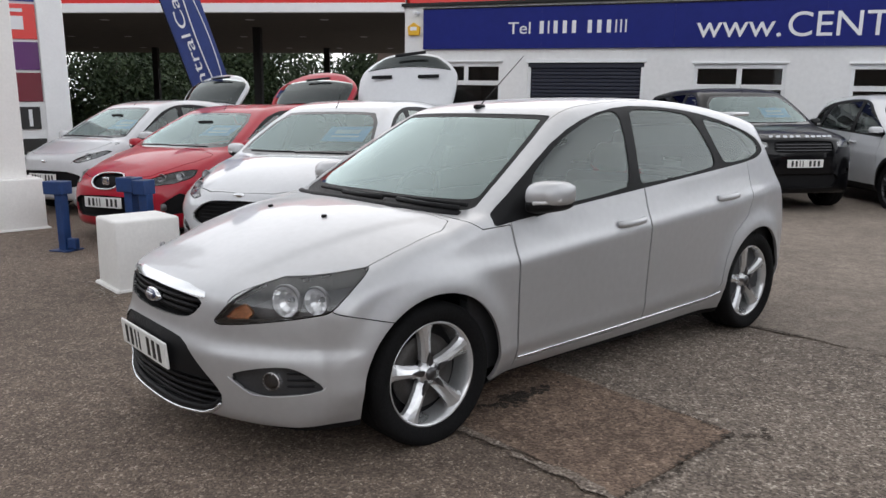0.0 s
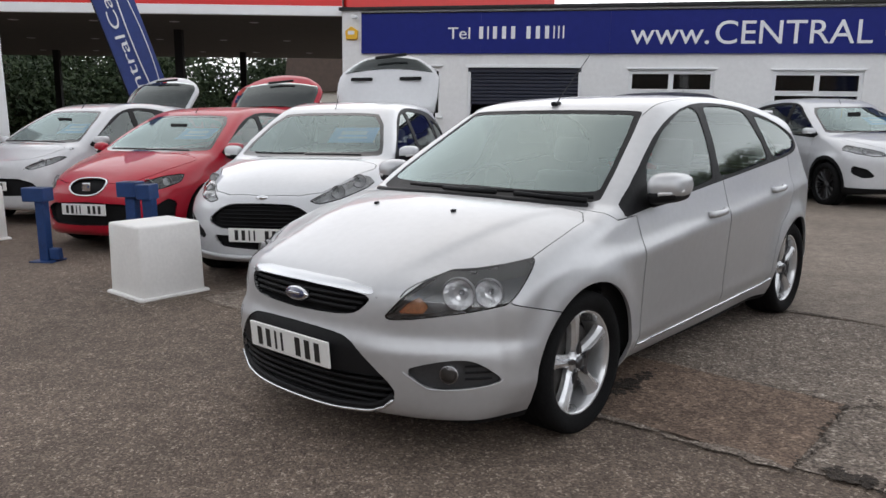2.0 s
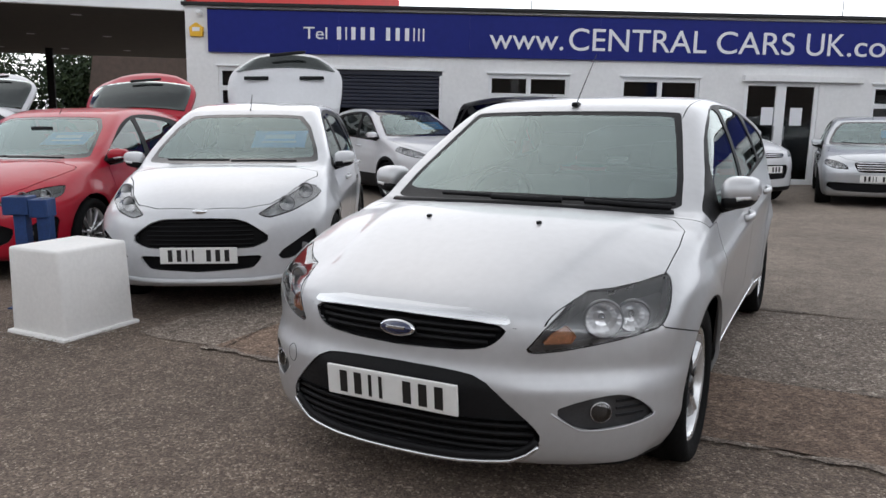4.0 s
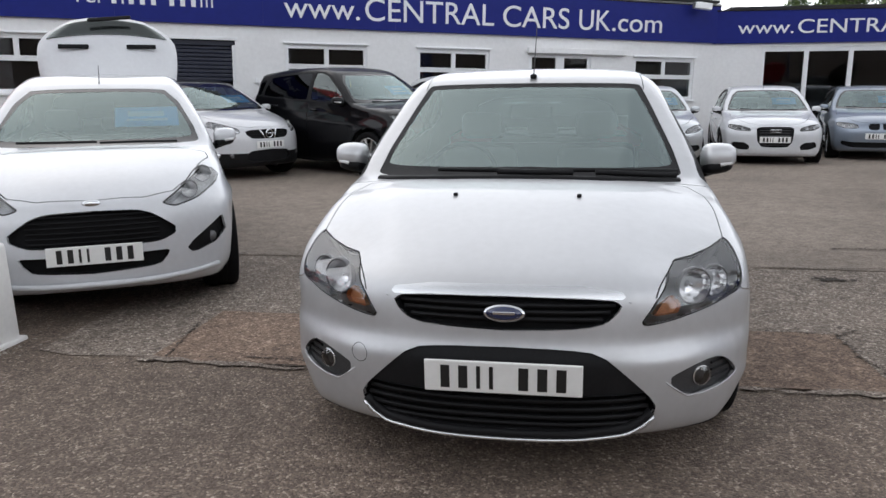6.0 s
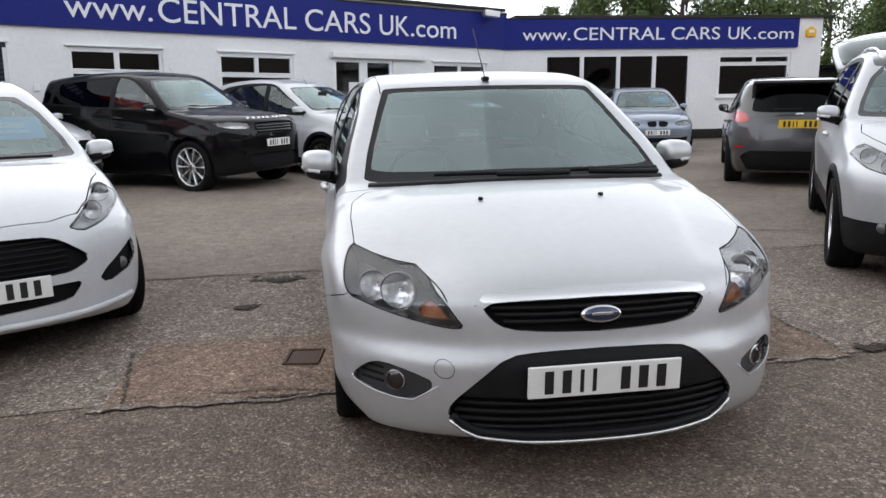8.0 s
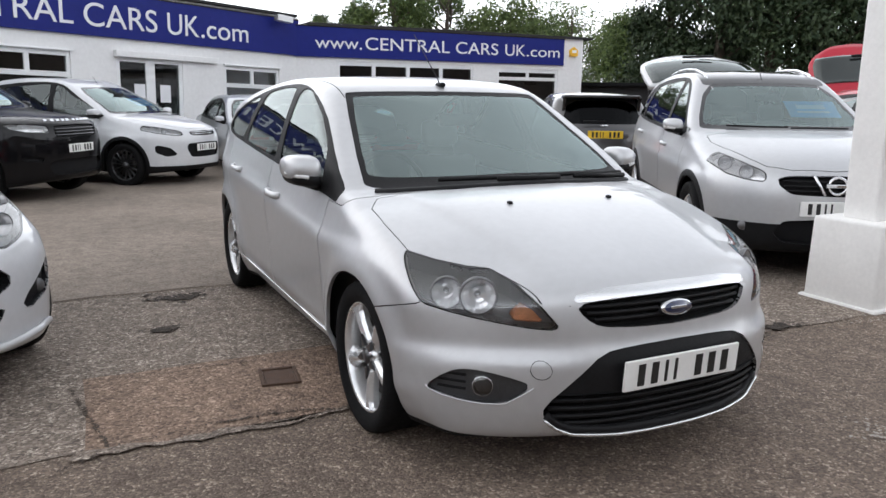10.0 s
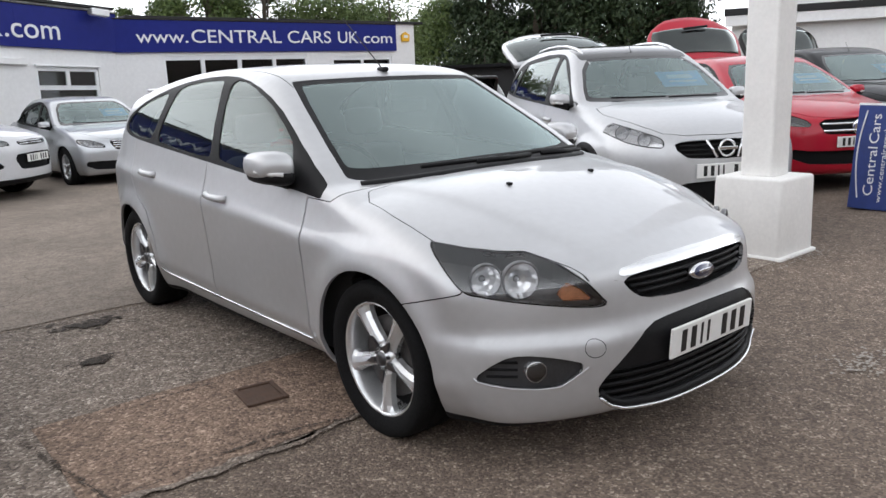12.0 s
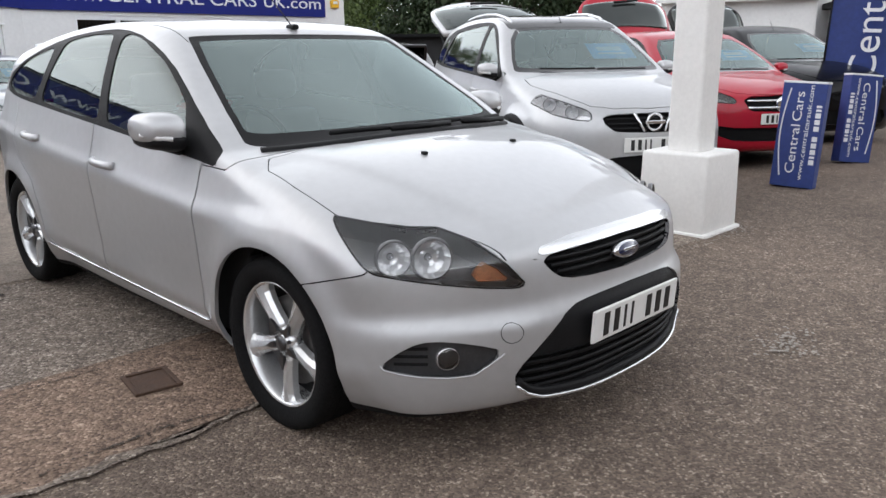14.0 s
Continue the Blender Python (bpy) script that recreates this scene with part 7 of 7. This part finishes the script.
    return car


crossover("crossover_car", "white crossover with black lower cladding and a blue price card", M["white"], at_front(-4.53, 8.52, 57, 0.86), False, M["gloss_black"])
crossover("crossover_car", "silver crossover with roof rails, raised tailgate and a blue price card", M["silver"], at_front(3.15, 0.88, -31, 0.86), True, M["gloss_black"], True, True, 0.28)

# black luxury off-roader
s = spec(0.90, 2.92, 1.02, 1.80, 1.98, (0.34, 1.215), (1.06, 1.67), 3.48, (1.05, 0.86), hub=0.385, arch=0.43, clear=0.26, bow_f=0.26, tumble=0.42, roofdrop=0.08,
         belt=[(-1.0, 1.08), (0.3, 1.165), (1.6, 1.215), (2.9, 1.275), (3.9, 1.32)])
car, F = parked_car("off_roader", "glossy black luxury off-roader with dark windows", s, M["black"], at_front(-1.66, 8.86, 54, 0.90), [
    ("headlamp", M["lampsilver"], [(0.50, 0.91), (0.50, 1.005), (0.70, 1.03), (0.86, 1.03), (0.87, 0.96), (0.74, 0.92)], 0.05),
    ("grille", M["trim"], [(0, 1.015), (0.42, 1.005), (0.44, 0.91), (0.40, 0.85), (0, 0.845)], 0.03),
    ("lower_grille", M["recess"], [(0, 0.56), (0.50, 0.55), (0.56, 0.46), (0.48, 0.36), (0, 0.35)], 0.04),
    ("fog_recess", M["recess"], [(0.60, 0.60), (0.80, 0.62), (0.84, 0.56), (0.62, 0.54)], 0.03),
], 1.62, 3.62, (0.385, 0.285, 10, 1), glassmat=M["privacy"], plate=0.70)
for z in (0.88, 0.92, 0.96):
    part("grille_bar", tube([(x, F.front_y(x, z) + 0.010, z) for x in np.linspace(-0.40, 0.40, 9)], 0.010, 5), M["alloy_dark"], car)
for k in range(10):
    x = -0.45 + k * 0.09 + (0.04 if k > 4 else 0)
    part("bonnet_mark", cuboid((x, -0.008, 0), (x + 0.055, 0.0, 0.035), 0.002, m=Matrix.Translation((0, F.front_y(abs(x) + 0.02, 1.06) - 0.006, 1.055)) @ pose(0, 0, 0, -35)), M["chrome"], car, "plain bright bar on the bonnet edge")

# white family off-roader
s = spec(0.92, 2.69, 0.91, 1.69, 1.84, (0.14, 1.12), (1.04, 1.54), 2.95, (0.90, 0.74), hub=0.34, arch=0.385, clear=0.23, bow_f=0.38, tumble=0.40, roofdrop=0.08)
car, F = parked_car("family_off_roader", "white family off-roader with dark arches and alloy wheels", s, M["white"], at_front(0.24, 10.28, 47, 0.92), [
    ("headlamp", M["lampsilver"], [(0.44, 0.80), (0.48, 0.865), (0.68, 0.93), (0.84, 0.98), (0.87, 0.90), (0.76, 0.83), (0.58, 0.79)], 0.05),
    ("grille", M["recess"], [(0, 0.865), (0.33, 0.855), (0.36, 0.83), (0.30, 0.79), (0, 0.78)], 0.03),
    ("lower_grille", M["recess"], [(0, 0.68), (0.40, 0.67), (0.44, 0.60), (0.36, 0.45), (0, 0.44)], 0.04),
    ("fog_recess", M["recess"], [(0.56, 0.49), (0.66, 0.61), (0.80, 0.655), (0.80, 0.53), (0.70, 0.47)], 0.03),
], 1.40, 3.12, (0.34, 0.24, 15, 2), clad=0.32, plate=0.60, rails=False)
for z in (0.81, 0.84):
    part("grille_bar", tube([(x, F.front_y(x, z) + 0.004, z) for x in np.linspace(-0.30, 0.30, 7)], 0.009, 5), M["chrome"], car, "chrome grille bar", True)
lamps(car, F, [(0.66, 0.86)], 0.038)

# pale silver saloon
s = spec(0.80, 2.76, 1.03, 1.445, 1.77, (0.42, 0.965), (1.16, 1.355), 2.55, (0.745, 0.60), hub=0.31, arch=0.35, clear=0.17, bow_f=0.25, roofdrop=0.06, deck=(3.15, 1.02))
car, F = parked_car("saloon_car", "pale silver executive saloon with a bright grille", s, M["palesilver"], at_front(1.80, 10.75, 3, 0.80), [
    ("headlamp", M["lampsilver"], [(0.42, 0.61), (0.45, 0.68), (0.60, 0.745), (0.76, 0.765), (0.78, 0.69), (0.66, 0.63)], 0.05),
    ("grille", M["recess"], [(0, 0.735), (0.30, 0.73), (0.36, 0.72), (0.31, 0.60), (0.26, 0.575), (0, 0.57)], 0.03),
    ("lower_grille", M["recess"], [(0, 0.40), (0.70, 0.41), (0.74, 0.34), (0.60, 0.27), (0, 0.26)], 0.04),
], 1.45, 2.95, (0.315, 0.212, 7, 1), plate=0.475)
for z in (0.61, 0.645, 0.68, 0.715):
    part("grille_bar", tube([(x, F.front_y(x, z) + 0.004, z) for x in np.linspace(-0.31, 0.31, 7)], 0.011, 5), M["chrome"], car, "chrome grille bar", True)
lamps(car, F, [(0.56, 0.675), (0.67, 0.69)], 0.040)

# white saloon with a tall dark grille
s = spec(0.82, 2.81, 1.07, 1.43, 1.83, (0.40, 0.95), (1.16, 1.345), 2.60, (0.735, 0.60), hub=0.31, arch=0.355, clear=0.16, bow_f=0.25, roofdrop=0.06, deck=(3.20, 1.00))
car, F = parked_car("saloon_car", "white executive saloon with a tall dark grille", s, M["white"], at_front(3.88, 11.4, -6, 0.82), [
    ("headlamp", M["lampdark"], [(0.40, 0.62), (0.43, 0.685), (0.58, 0.725), (0.77, 0.745), (0.79, 0.68), (0.66, 0.635)], 0.05),
    ("grille", M["recess"], [(0, 0.705), (0.26, 0.70), (0.32, 0.67), (0.30, 0.45), (0.22, 0.34), (0, 0.335)], 0.035),
    ("fog_recess", M["recess"], [(0.42, 0.36), (0.50, 0.42), (0.70, 0.43), (0.74, 0.34), (0.60, 0.29), (0.44, 0.29)], 0.035),
], 1.45, 2.98, (0.32, 0.225, 10, 1), plate=0.475)
lamps(car, F, [(0.54, 0.665), (0.68, 0.685)], 0.036)
for z in np.linspace(0.38, 0.68, 8):
    part("grille_bar", tube([(x, F.front_y(x, z) + 0.016, z) for x in np.linspace(-0.25, 0.25, 5)], 0.006, 5), M["alloy_dark"], car)
for k in range(4):
    part("badge_ring", lathe([(0.028 + 0.005 * math.cos(a), 0.005 * math.sin(a)) for a in [j * math.pi / 3 for j in range(6)]], 20, "y", m=Matrix.Translation((-0.066 + 0.044 * k, F.front_y(0, 0.63) - 0.006, 0.63)), closed=True), M["chrome"], car, "", True)

# pale blue hatchback with twin grilles
s = spec(0.76, 2.66, 0.80, 1.42, 1.75, (0.46, 0.96), (1.14, 1.335), 2.70, (0.73, 0.60), hub=0.31, arch=0.35, clear=0.17, bow_f=0.24, roofdrop=0.06)
car, F = parked_car("compact_hatchback", "pale blue metallic compact hatchback with twin grilles", s, M["blue"], at_front(6.05, 12.5, -12, 0.76), [
    ("headlamp", M["lampsilver"], [(0.36, 0.62), (0.40, 0.69), (0.56, 0.725), (0.74, 0.735), (0.76, 0.67), (0.60, 0.615)], 0.05),
    ("grille", M["recess"], [(0.02, 0.715), (0.19, 0.71), (0.225, 0.675), (0.19, 0.595), (0.03, 0.59)], 0.03),
    ("lower_grille", M["recess"], [(0, 0.36), (0.50, 0.36), (0.66, 0.39), (0.66, 0.31), (0.50, 0.26), (0, 0.255)], 0.04),
], 1.45, 2.85, (0.315, 0.212, 7, 1), plate=0.475)
lamps(car, F, [(0.48, 0.668), (0.62, 0.680)], 0.042)

# red compact off-roader, tailgate raised
s = spec(0.88, 2.70, 0.84, 1.50, 1.80, (0.20, 1.01), (1.02, 1.40), 2.85, (0.80, 0.66), hub=0.33, arch=0.37, clear=0.19, bow_f=0.36, roofdrop=0.07)
car, F = parked_car("compact_off_roader", "red compact off-roader with its tailgate raised and a chrome barred grille", s, M["red"], at_front(6.06, 1.06, -33, 0.88), [
    ("headlamp", M["lampdark"], [(0.46, 0.70), (0.50, 0.78), (0.66, 0.86), (0.78, 0.90), (0.80, 0.82), (0.70, 0.72)], 0.05),
    ("grille", M["recess"], [(0, 0.79), (0.34, 0.785), (0.42, 0.74), (0.36, 0.63), (0, 0.62)], 0.035),
    ("lower_grille", M["recess"], [(0, 0.46), (0.50, 0.46), (0.66, 0.48), (0.66, 0.38), (0.50, 0.32), (0, 0.31)], 0.04),
], 1.42, 3.0, (0.335, 0.235, 5, 1), plate=0.55)
for z in (0.665, 0.735):
    part("grille_bar", tube([(x, F.front_y(abs(x), z) + 0.0, z) for x in np.linspace(-0.38, 0.38, 9)], 0.014, 6), M["chrome"], car, "chrome grille bar", True)
part("badge", lathe([(0.0, -0.012), (0.075, -0.010), (0.085, 0.0)], 24, "y", m=Matrix.Translation((0, F.front_y(0, 0.70) - 0.01, 0.70))), M["chrome"], car, "", True)
lamps(car, F, [(0.64, 0.79)], 0.045)
open_tailgate(car, F, M["red"], 1.40, 0.86, 37, (0.22, 0.74))

# dark car at the end of the row
s = spec(0.86, 2.60, 0.88, 1.60, 1.80, (0.18, 1.08), (1.02, 1.49), 2.80, (0.84, 0.66), hub=0.31, arch=0.355, clear=0.17, roofdrop=0.07)
car, F = parked_car("dark_hatchback", "black hatchback with its tailgate raised and a blue price card", s, M["black"], at_front(8.85, 1.20, -33, 0.86), [
    ("headlamp", M["lampsilver"], [(0.44, 0.74), (0.50, 0.80), (0.64, 0.86), (0.76, 0.89), (0.78, 0.80), (0.64, 0.73)], 0.05),
    ("grille", M["recess"], [(0, 0.68), (0.36, 0.67), (0.38, 0.62), (0.30, 0.58), (0, 0.575)], 0.03),
    ("lower_grille", M["recess"], [(0, 0.46), (0.44, 0.45), (0.50, 0.34), (0.40, 0.27), (0, 0.26)], 0.04),
], 1.40, 2.95, (0.315, 0.22, 5, 0), plate=0.42, seats=False)
open_tailgate(car, F, M["black"], 1.36, 0.76, 42, (0.12, 0.74))

# grey hatchback seen from behind
s = spec(0.88, 2.65, 0.84, 1.48, 1.82, (0.22, 0.98), (1.06, 1.38), 2.86, (0.76, 0.62), hub=0.315, arch=0.36, clear=0.17, roofdrop=0.06)
back = Vector((5.32, 6.33, 0)) - (pose(0, 0, 0, 0, 0, 153) @ Vector((0, 2.65 + 0.84, 0)))
car, F = parked_car("grey_hatchback", "dark grey sporty hatchback standing with its tail to the forecourt", s, M["grey"], Matrix.Translation((back.x, back.y, ground_z(4.9, 6.4))) @ pose(0, 0, 0, 0, 0, 153), [
    ("tail_lamp", M["redlens"], [(0.62, 0.89), (0.64, 0.97), (0.72, 1.02), (0.86, 1.04), (0.86, 0.90), (0.74, 0.87)], -0.004, "rear"),
    ("diffuser", M["trim"], [(0, 0.50), (0.60, 0.50), (0.72, 0.42), (0.62, 0.22), (0, 0.22)], 0.02, "rear"),
    ("reflector", M["redlens"], [(0.66, 0.53), (0.66, 0.56), (0.80, 0.56), (0.80, 0.53)], -0.003, "rear"),
    ("bumper_step", M["recess"], [(0, 0.645), (0.70, 0.655), (0.70, 0.635), (0, 0.625)], 0.012, "rear"),
], 1.42, 3.0, (0.325, 0.23, 5, 1), glassmat=M["privacy"], backing=0.86, sticker=False, spoiler=M["gloss_black"], badge=None)
part("rear_wiper", cuboid((-0.03, 3.32, 1.04), (0.32, 3.35, 1.065), 0.008), M["trim"], car, "", True)
part("rear_badge", lathe([(0.0, 0.010), (1.0, 0.0), (1.0, -0.02)], 24, "y", m=Matrix.Translation((0, F.front_y(0, 0.99, True) + 0.002, 0.985)) @ Matrix.Diagonal((0.055, 1, 0.022, 1))), M["chrome"], car, "", True)

# ---- trees and distant buildings ----
def leaf_mat(name, a, b):
    m = bpy.data.materials.new(name)
    m.use_nodes = True
    n, l = m.node_tree.nodes, m.node_tree.links
    p = n["Principled BSDF"]
    g, r = n.new("ShaderNodeNewGeometry"), n.new("ShaderNodeMix")
    r.data_type = "RGBA"
    r.inputs["A"].default_value, r.inputs["B"].default_value = (*a, 1), (*b, 1)
    l.new(g.outputs["Random Per Island"], r.inputs["Factor"])
    l.new(r.outputs["Result"], p.inputs["Base Color"])
    p.inputs["Roughness"].default_value = 0.6
    p.inputs["Specular IOR Level"].default_value = 0.25
    return m


LEAF = leaf_mat("leaf_green", (0.036, 0.064, 0.018), (0.110, 0.150, 0.042))
LEAF_PALE = leaf_mat("leaf_pale", (0.060, 0.095, 0.030), (0.150, 0.195, 0.065))
CONIFER = leaf_mat("conifer_green", (0.014, 0.028, 0.012), (0.046, 0.066, 0.028))


def tree(x, y, h, w, mat, seed, label, conifer=False, leaves=3600, low=0.2, size=0.16, lumpy=17):
    """A tapered trunk with limbs and a crown of many small leaf clumps with gaps."""
    rnd = random.Random(seed)
    t = thing("tree", pose(x, y, ground_z(x, y) - 0.05), label, "tree", "trees")
    b = tube([(0, 0, 0), (0.1 * rnd.uniform(-1, 1), 0.1, h * 0.3), (0.2 * rnd.uniform(-1, 1), 0, h * 0.6), (0, 0, h * 0.93)], 0.035 * h ** 0.9, 8, taper=0.2)
    lumps = []
    for k in range(lumpy if not conifer else 34):
        u = rnd.uniform(low, 0.92)
        a = rnd.uniform(0, 6.28)
        if conifer:
            reach = w * 0.5 * (1.05 - u) * rnd.uniform(0.6, 1.1) + 0.15
            r = w * 0.20 * (1.15 - u) + 0.2
        else:
            reach = w * 0.36 * math.sin(math.pi * (0.18 + 0.72 * (u - low) / (0.92 - low))) * rnd.uniform(0.5, 1.15)
            r = w * rnd.uniform(0.15, 0.25)
        c = Vector((reach * math.cos(a), reach * math.sin(a), h * u))
        lumps.append((c, r))
        tube([(0, 0, h * u * 0.8), c * 0.6 + Vector((0, 0, h * u * 0.36)), c], 0.008 * h, 5, b, taper=0.3)
    part("trunk", b, M["bark"], t, "", True)
    rng = np.random.default_rng(seed)
    k = np.arange(leaves) % len(lumps)
    c, r = np.array([tuple(q[0]) for q in lumps])[k], np.array([q[1] for q in lumps])[k]
    unit = lambda v: v / np.linalg.norm(v, axis=1, keepdims=True)
    d = unit(rng.normal(size=(leaves, 3)))
    wave = 1 + 0.28 * np.sin(d[:, 0] * 4 + k) * np.cos(d[:, 1] * 5 + 2 * k) + 0.16 * np.sin(d[:, 2] * 9 + 3 * k)
    p = c + d * (r * rng.uniform(0.15, 1.0, leaves) ** 0.5 * wave)[:, None]
    n_ = unit(d + rng.uniform(-1, 1, (leaves, 3)) + [0, 0, 0.3])
    if conifer:
        p[:, 2] -= 0.25 * r * rng.uniform(0, 1, leaves)
        u_ = unit(np.cross(n_, unit(rng.normal(size=(leaves, 3)) * [1, 1, 0.25])))
    else:
        u_ = unit(np.cross(n_, rng.normal(size=(leaves, 3))))
    w_ = np.cross(n_, u_)
    s_ = (size * rng.uniform(0.5, 1.3, leaves))[:, None]
    vs = np.stack([p - u_ * s_, p - w_ * s_ * 0.5 + n_ * s_ * 0.15, p + u_ * s_, p + w_ * s_ * 0.5 + n_ * s_ * 0.15], 1).reshape(-1, 3)
    fs = np.arange(leaves * 4).reshape(-1, 4)
    cr = mesh_ob("crown", vs, fs, mat, t)
    cr["kind"] = "stuff"
    return t


def from_eye(deg, dist, ex=-2.2, ey=-2.45):
    return ex + dist * math.sin(math.radians(deg)), ey + dist * math.cos(math.radians(deg))


for k, (deg, dist, h, w, kind) in enumerate([
    (-3, 62, 8.4, 3.6, 0), (11.3, 58, 7.4, 3.0, 0), (18, 45, 6.0, 2.6, 0), (23.3, 40, 8.4, 5.6, 0), (27.4, 42, 8.6, 5.6, 0), (31.8, 40, 6.6, 5.0, 1), (36.0, 50, 7.4, 6.5, 1), (39.5, 54, 7.2, 6.0, 1),
    (43, 34, 9.0, 5.0, 2), (46.5, 32, 10.0, 5.5, 2), (50, 31, 10.5, 5.5, 2), (53, 31, 10.0, 5.5, 2), (55.3, 33, 7.6, 4.5, 2), (33.5, 46, 5.6, 6.0, 0), (41, 40, 5.6, 5.0, 0), (48, 40, 9.0, 7.0, 2), (20.8, 44, 6.4, 4.0, 0),
]):
    x, y = from_eye(deg, dist)
    tree(x, y, h, w, (LEAF, LEAF_PALE, CONIFER)[kind], k + 11, ("leafy green tree behind the showroom", "pale leafy tree in the distance", "tall dark conifer behind the parked cars")[kind], kind == 2, 17000 if kind == 2 else 12000, 0.12 if kind == 2 else 0.28, 0.095 if kind != 2 else 0.105)
# trees and a dark hedge seen under the canopy
for k, (x, y, h, w) in enumerate([(-42, 8, 6.5, 9.0), (-44, 15, 7.0, 9.5), (-42, 22, 7.0, 9.0), (-44, 1, 7.0, 9.5), (-36, 31, 7.0, 9.0), (-42, -6, 6.5, 9.0), (-28, 38, 7.0, 9.0), (-50, 18, 8.0, 10.0), (-52, 5, 8.0, 10.0), (-39, 4.5, 5.0, 8.0), (-40, 12, 5.0, 8.0), (-40, 19, 5.0, 8.0), (-39, -3, 5.0, 8.0), (-47, -10, 7.0, 10.0), (-38, 27, 5.0, 8.0)]):
    tree(x, y, h, w, CONIFER, k + 51, "dark leafy tree beyond the petrol station", False, 15000, 0.05, 0.14, 26)


def gabled_house(x, y, turn, w, d, eaves, ridge, label, wallmat, roofmat):
    t = thing("house", pose(x, y, ground_z(x, y), 0, 0, turn), label, "house", "distant houses")
    part("wall", cuboid((-w / 2, 0, -0.3), (w / 2, d, eaves), 0.01), wallmat, t)
    part("roof", prism([(-w / 2 - 0.3, eaves - 0.1), (w / 2 + 0.3, eaves - 0.1), (w / 2 - 0.2, ridge), (-w / 2 + 0.2, ridge)], d + 0.6, m=Matrix.Translation((0, -0.3, 0))), roofmat, t)
    for k in range(3):
        x0 = -w / 2 + (k + 0.5) * w / 3
        wn = part("window", cuboid((x0 - 0.5, -0.06, 1.2), (x0 + 0.5, 0.0, 2.3), 0.01), M["upvc"], t)
        part("pane", cuboid((x0 - 0.42, -0.07, 1.28), (x0 + 0.42, -0.06, 2.22)), M["gloss_black"], wn)
    return t


TILE = shade("brown_roof_tiles", (0.085, 0.060, 0.048), 0.85, var=0.35, scale=4, bump=0.6, bscale=20)
CREAM = shade("cream_render", (0.55, 0.52, 0.46), 0.85, var=0.10, scale=1.0)
gabled_house(-31.0, 27.5, 40, 8, 7, 2.9, 5.6, "cream house with a brown tiled roof beyond the canopy", CREAM, TILE)
gabled_house(-24, 37, 40, 9, 7, 3.0, 5.8, "cream house with a brown tiled roof", CREAM, TILE)

# white building behind the row of cars
wb = thing("white_building", pose(*from_eye(62.5, 27), 0, 0, 0, -62), "tall white rendered building with a thin dark flat roof before it", "building")
part("wall", cuboid((0, 0.0, -0.5), (16, 8, 7.0), 0.02), M["render_white"], wb)
part("roof", cuboid((-0.3, -0.4, 7.0), (16.3, 8.3, 7.25), 0.02), M["felt"], wb)
part("flat_roof", cuboid((-1.5, -2.4, 2.82), (3.2, 0.0, 3.02), 0.02), M["felt"], wb, "thin dark edge of a flat roof")
part("fascia_board", cuboid((-1.46, -2.36, 2.52), (3.16, -2.2, 2.82), 0.01), M["render_white"], wb)
part("side_block", cuboid((-1.3, -2.0, -0.5), (3.0, -0.1, 2.60), 0.02), M["render_white"], wb)
part("flat_roof", cuboid((3.4, -3.0, 2.30), (12.0, 0.0, 2.48), 0.02), M["felt"], wb)
part("side_block", cuboid((3.6, -2.6, -0.5), (11.6, -0.1, 2.30), 0.02), M["render_white"], wb)
for x0 in (2.9, 7.6, 11.6):
    wn = part("window", cuboid((x0, -0.05, 3.20), (x0 + 1.5, 0.02, 4.5), 0.01), M["gloss_black"], wb, "window in a thin black frame")
    for k in range(2):
        part("pane", cuboid((x0 + 0.07 + k * 0.70, -0.06, 3.27), (x0 + 0.73 + k * 0.70, -0.05, 4.43)), M["headliner"], wn, "window blind")
part("downpipe", tube([(2.5, -0.08, 3.0), (2.5, -0.08, 7.0)], 0.04), M["steel"], wb)
# low dark shed and fence behind the wing
sd = thing("shed", pose(*from_eye(40.5, 27), -0.25, 0, 0, -35), "low dark timber shed behind the showroom", "shed")
part("wall", cuboid((-3.2, 0, 0), (3.2, 3.0, 1.95), 0.01), M["felt"], sd)
part("roof", cuboid((-3.4, -0.3, 1.95), (3.4, 3.3, 2.06), 0.01), M["recess"], sd)
# a street lamp over the trees
lp = thing("street_lamp", pose(*from_eye(62.5, 23), 0), "tall grey street lamp", "street lamp")
part("column", tube([(0, 0, 0), (0, 0, 5.5), (0.05, 0, 6.0), (0.35, 0, 6.35), (0.8, 0, 6.45)], 0.06, 8, taper=0.6), M["steel"], lp, "", True)
part("lantern", cuboid((0.7, -0.10, 6.38), (1.3, 0.10, 6.52), 0.03), M["steel"], lp, "", True)
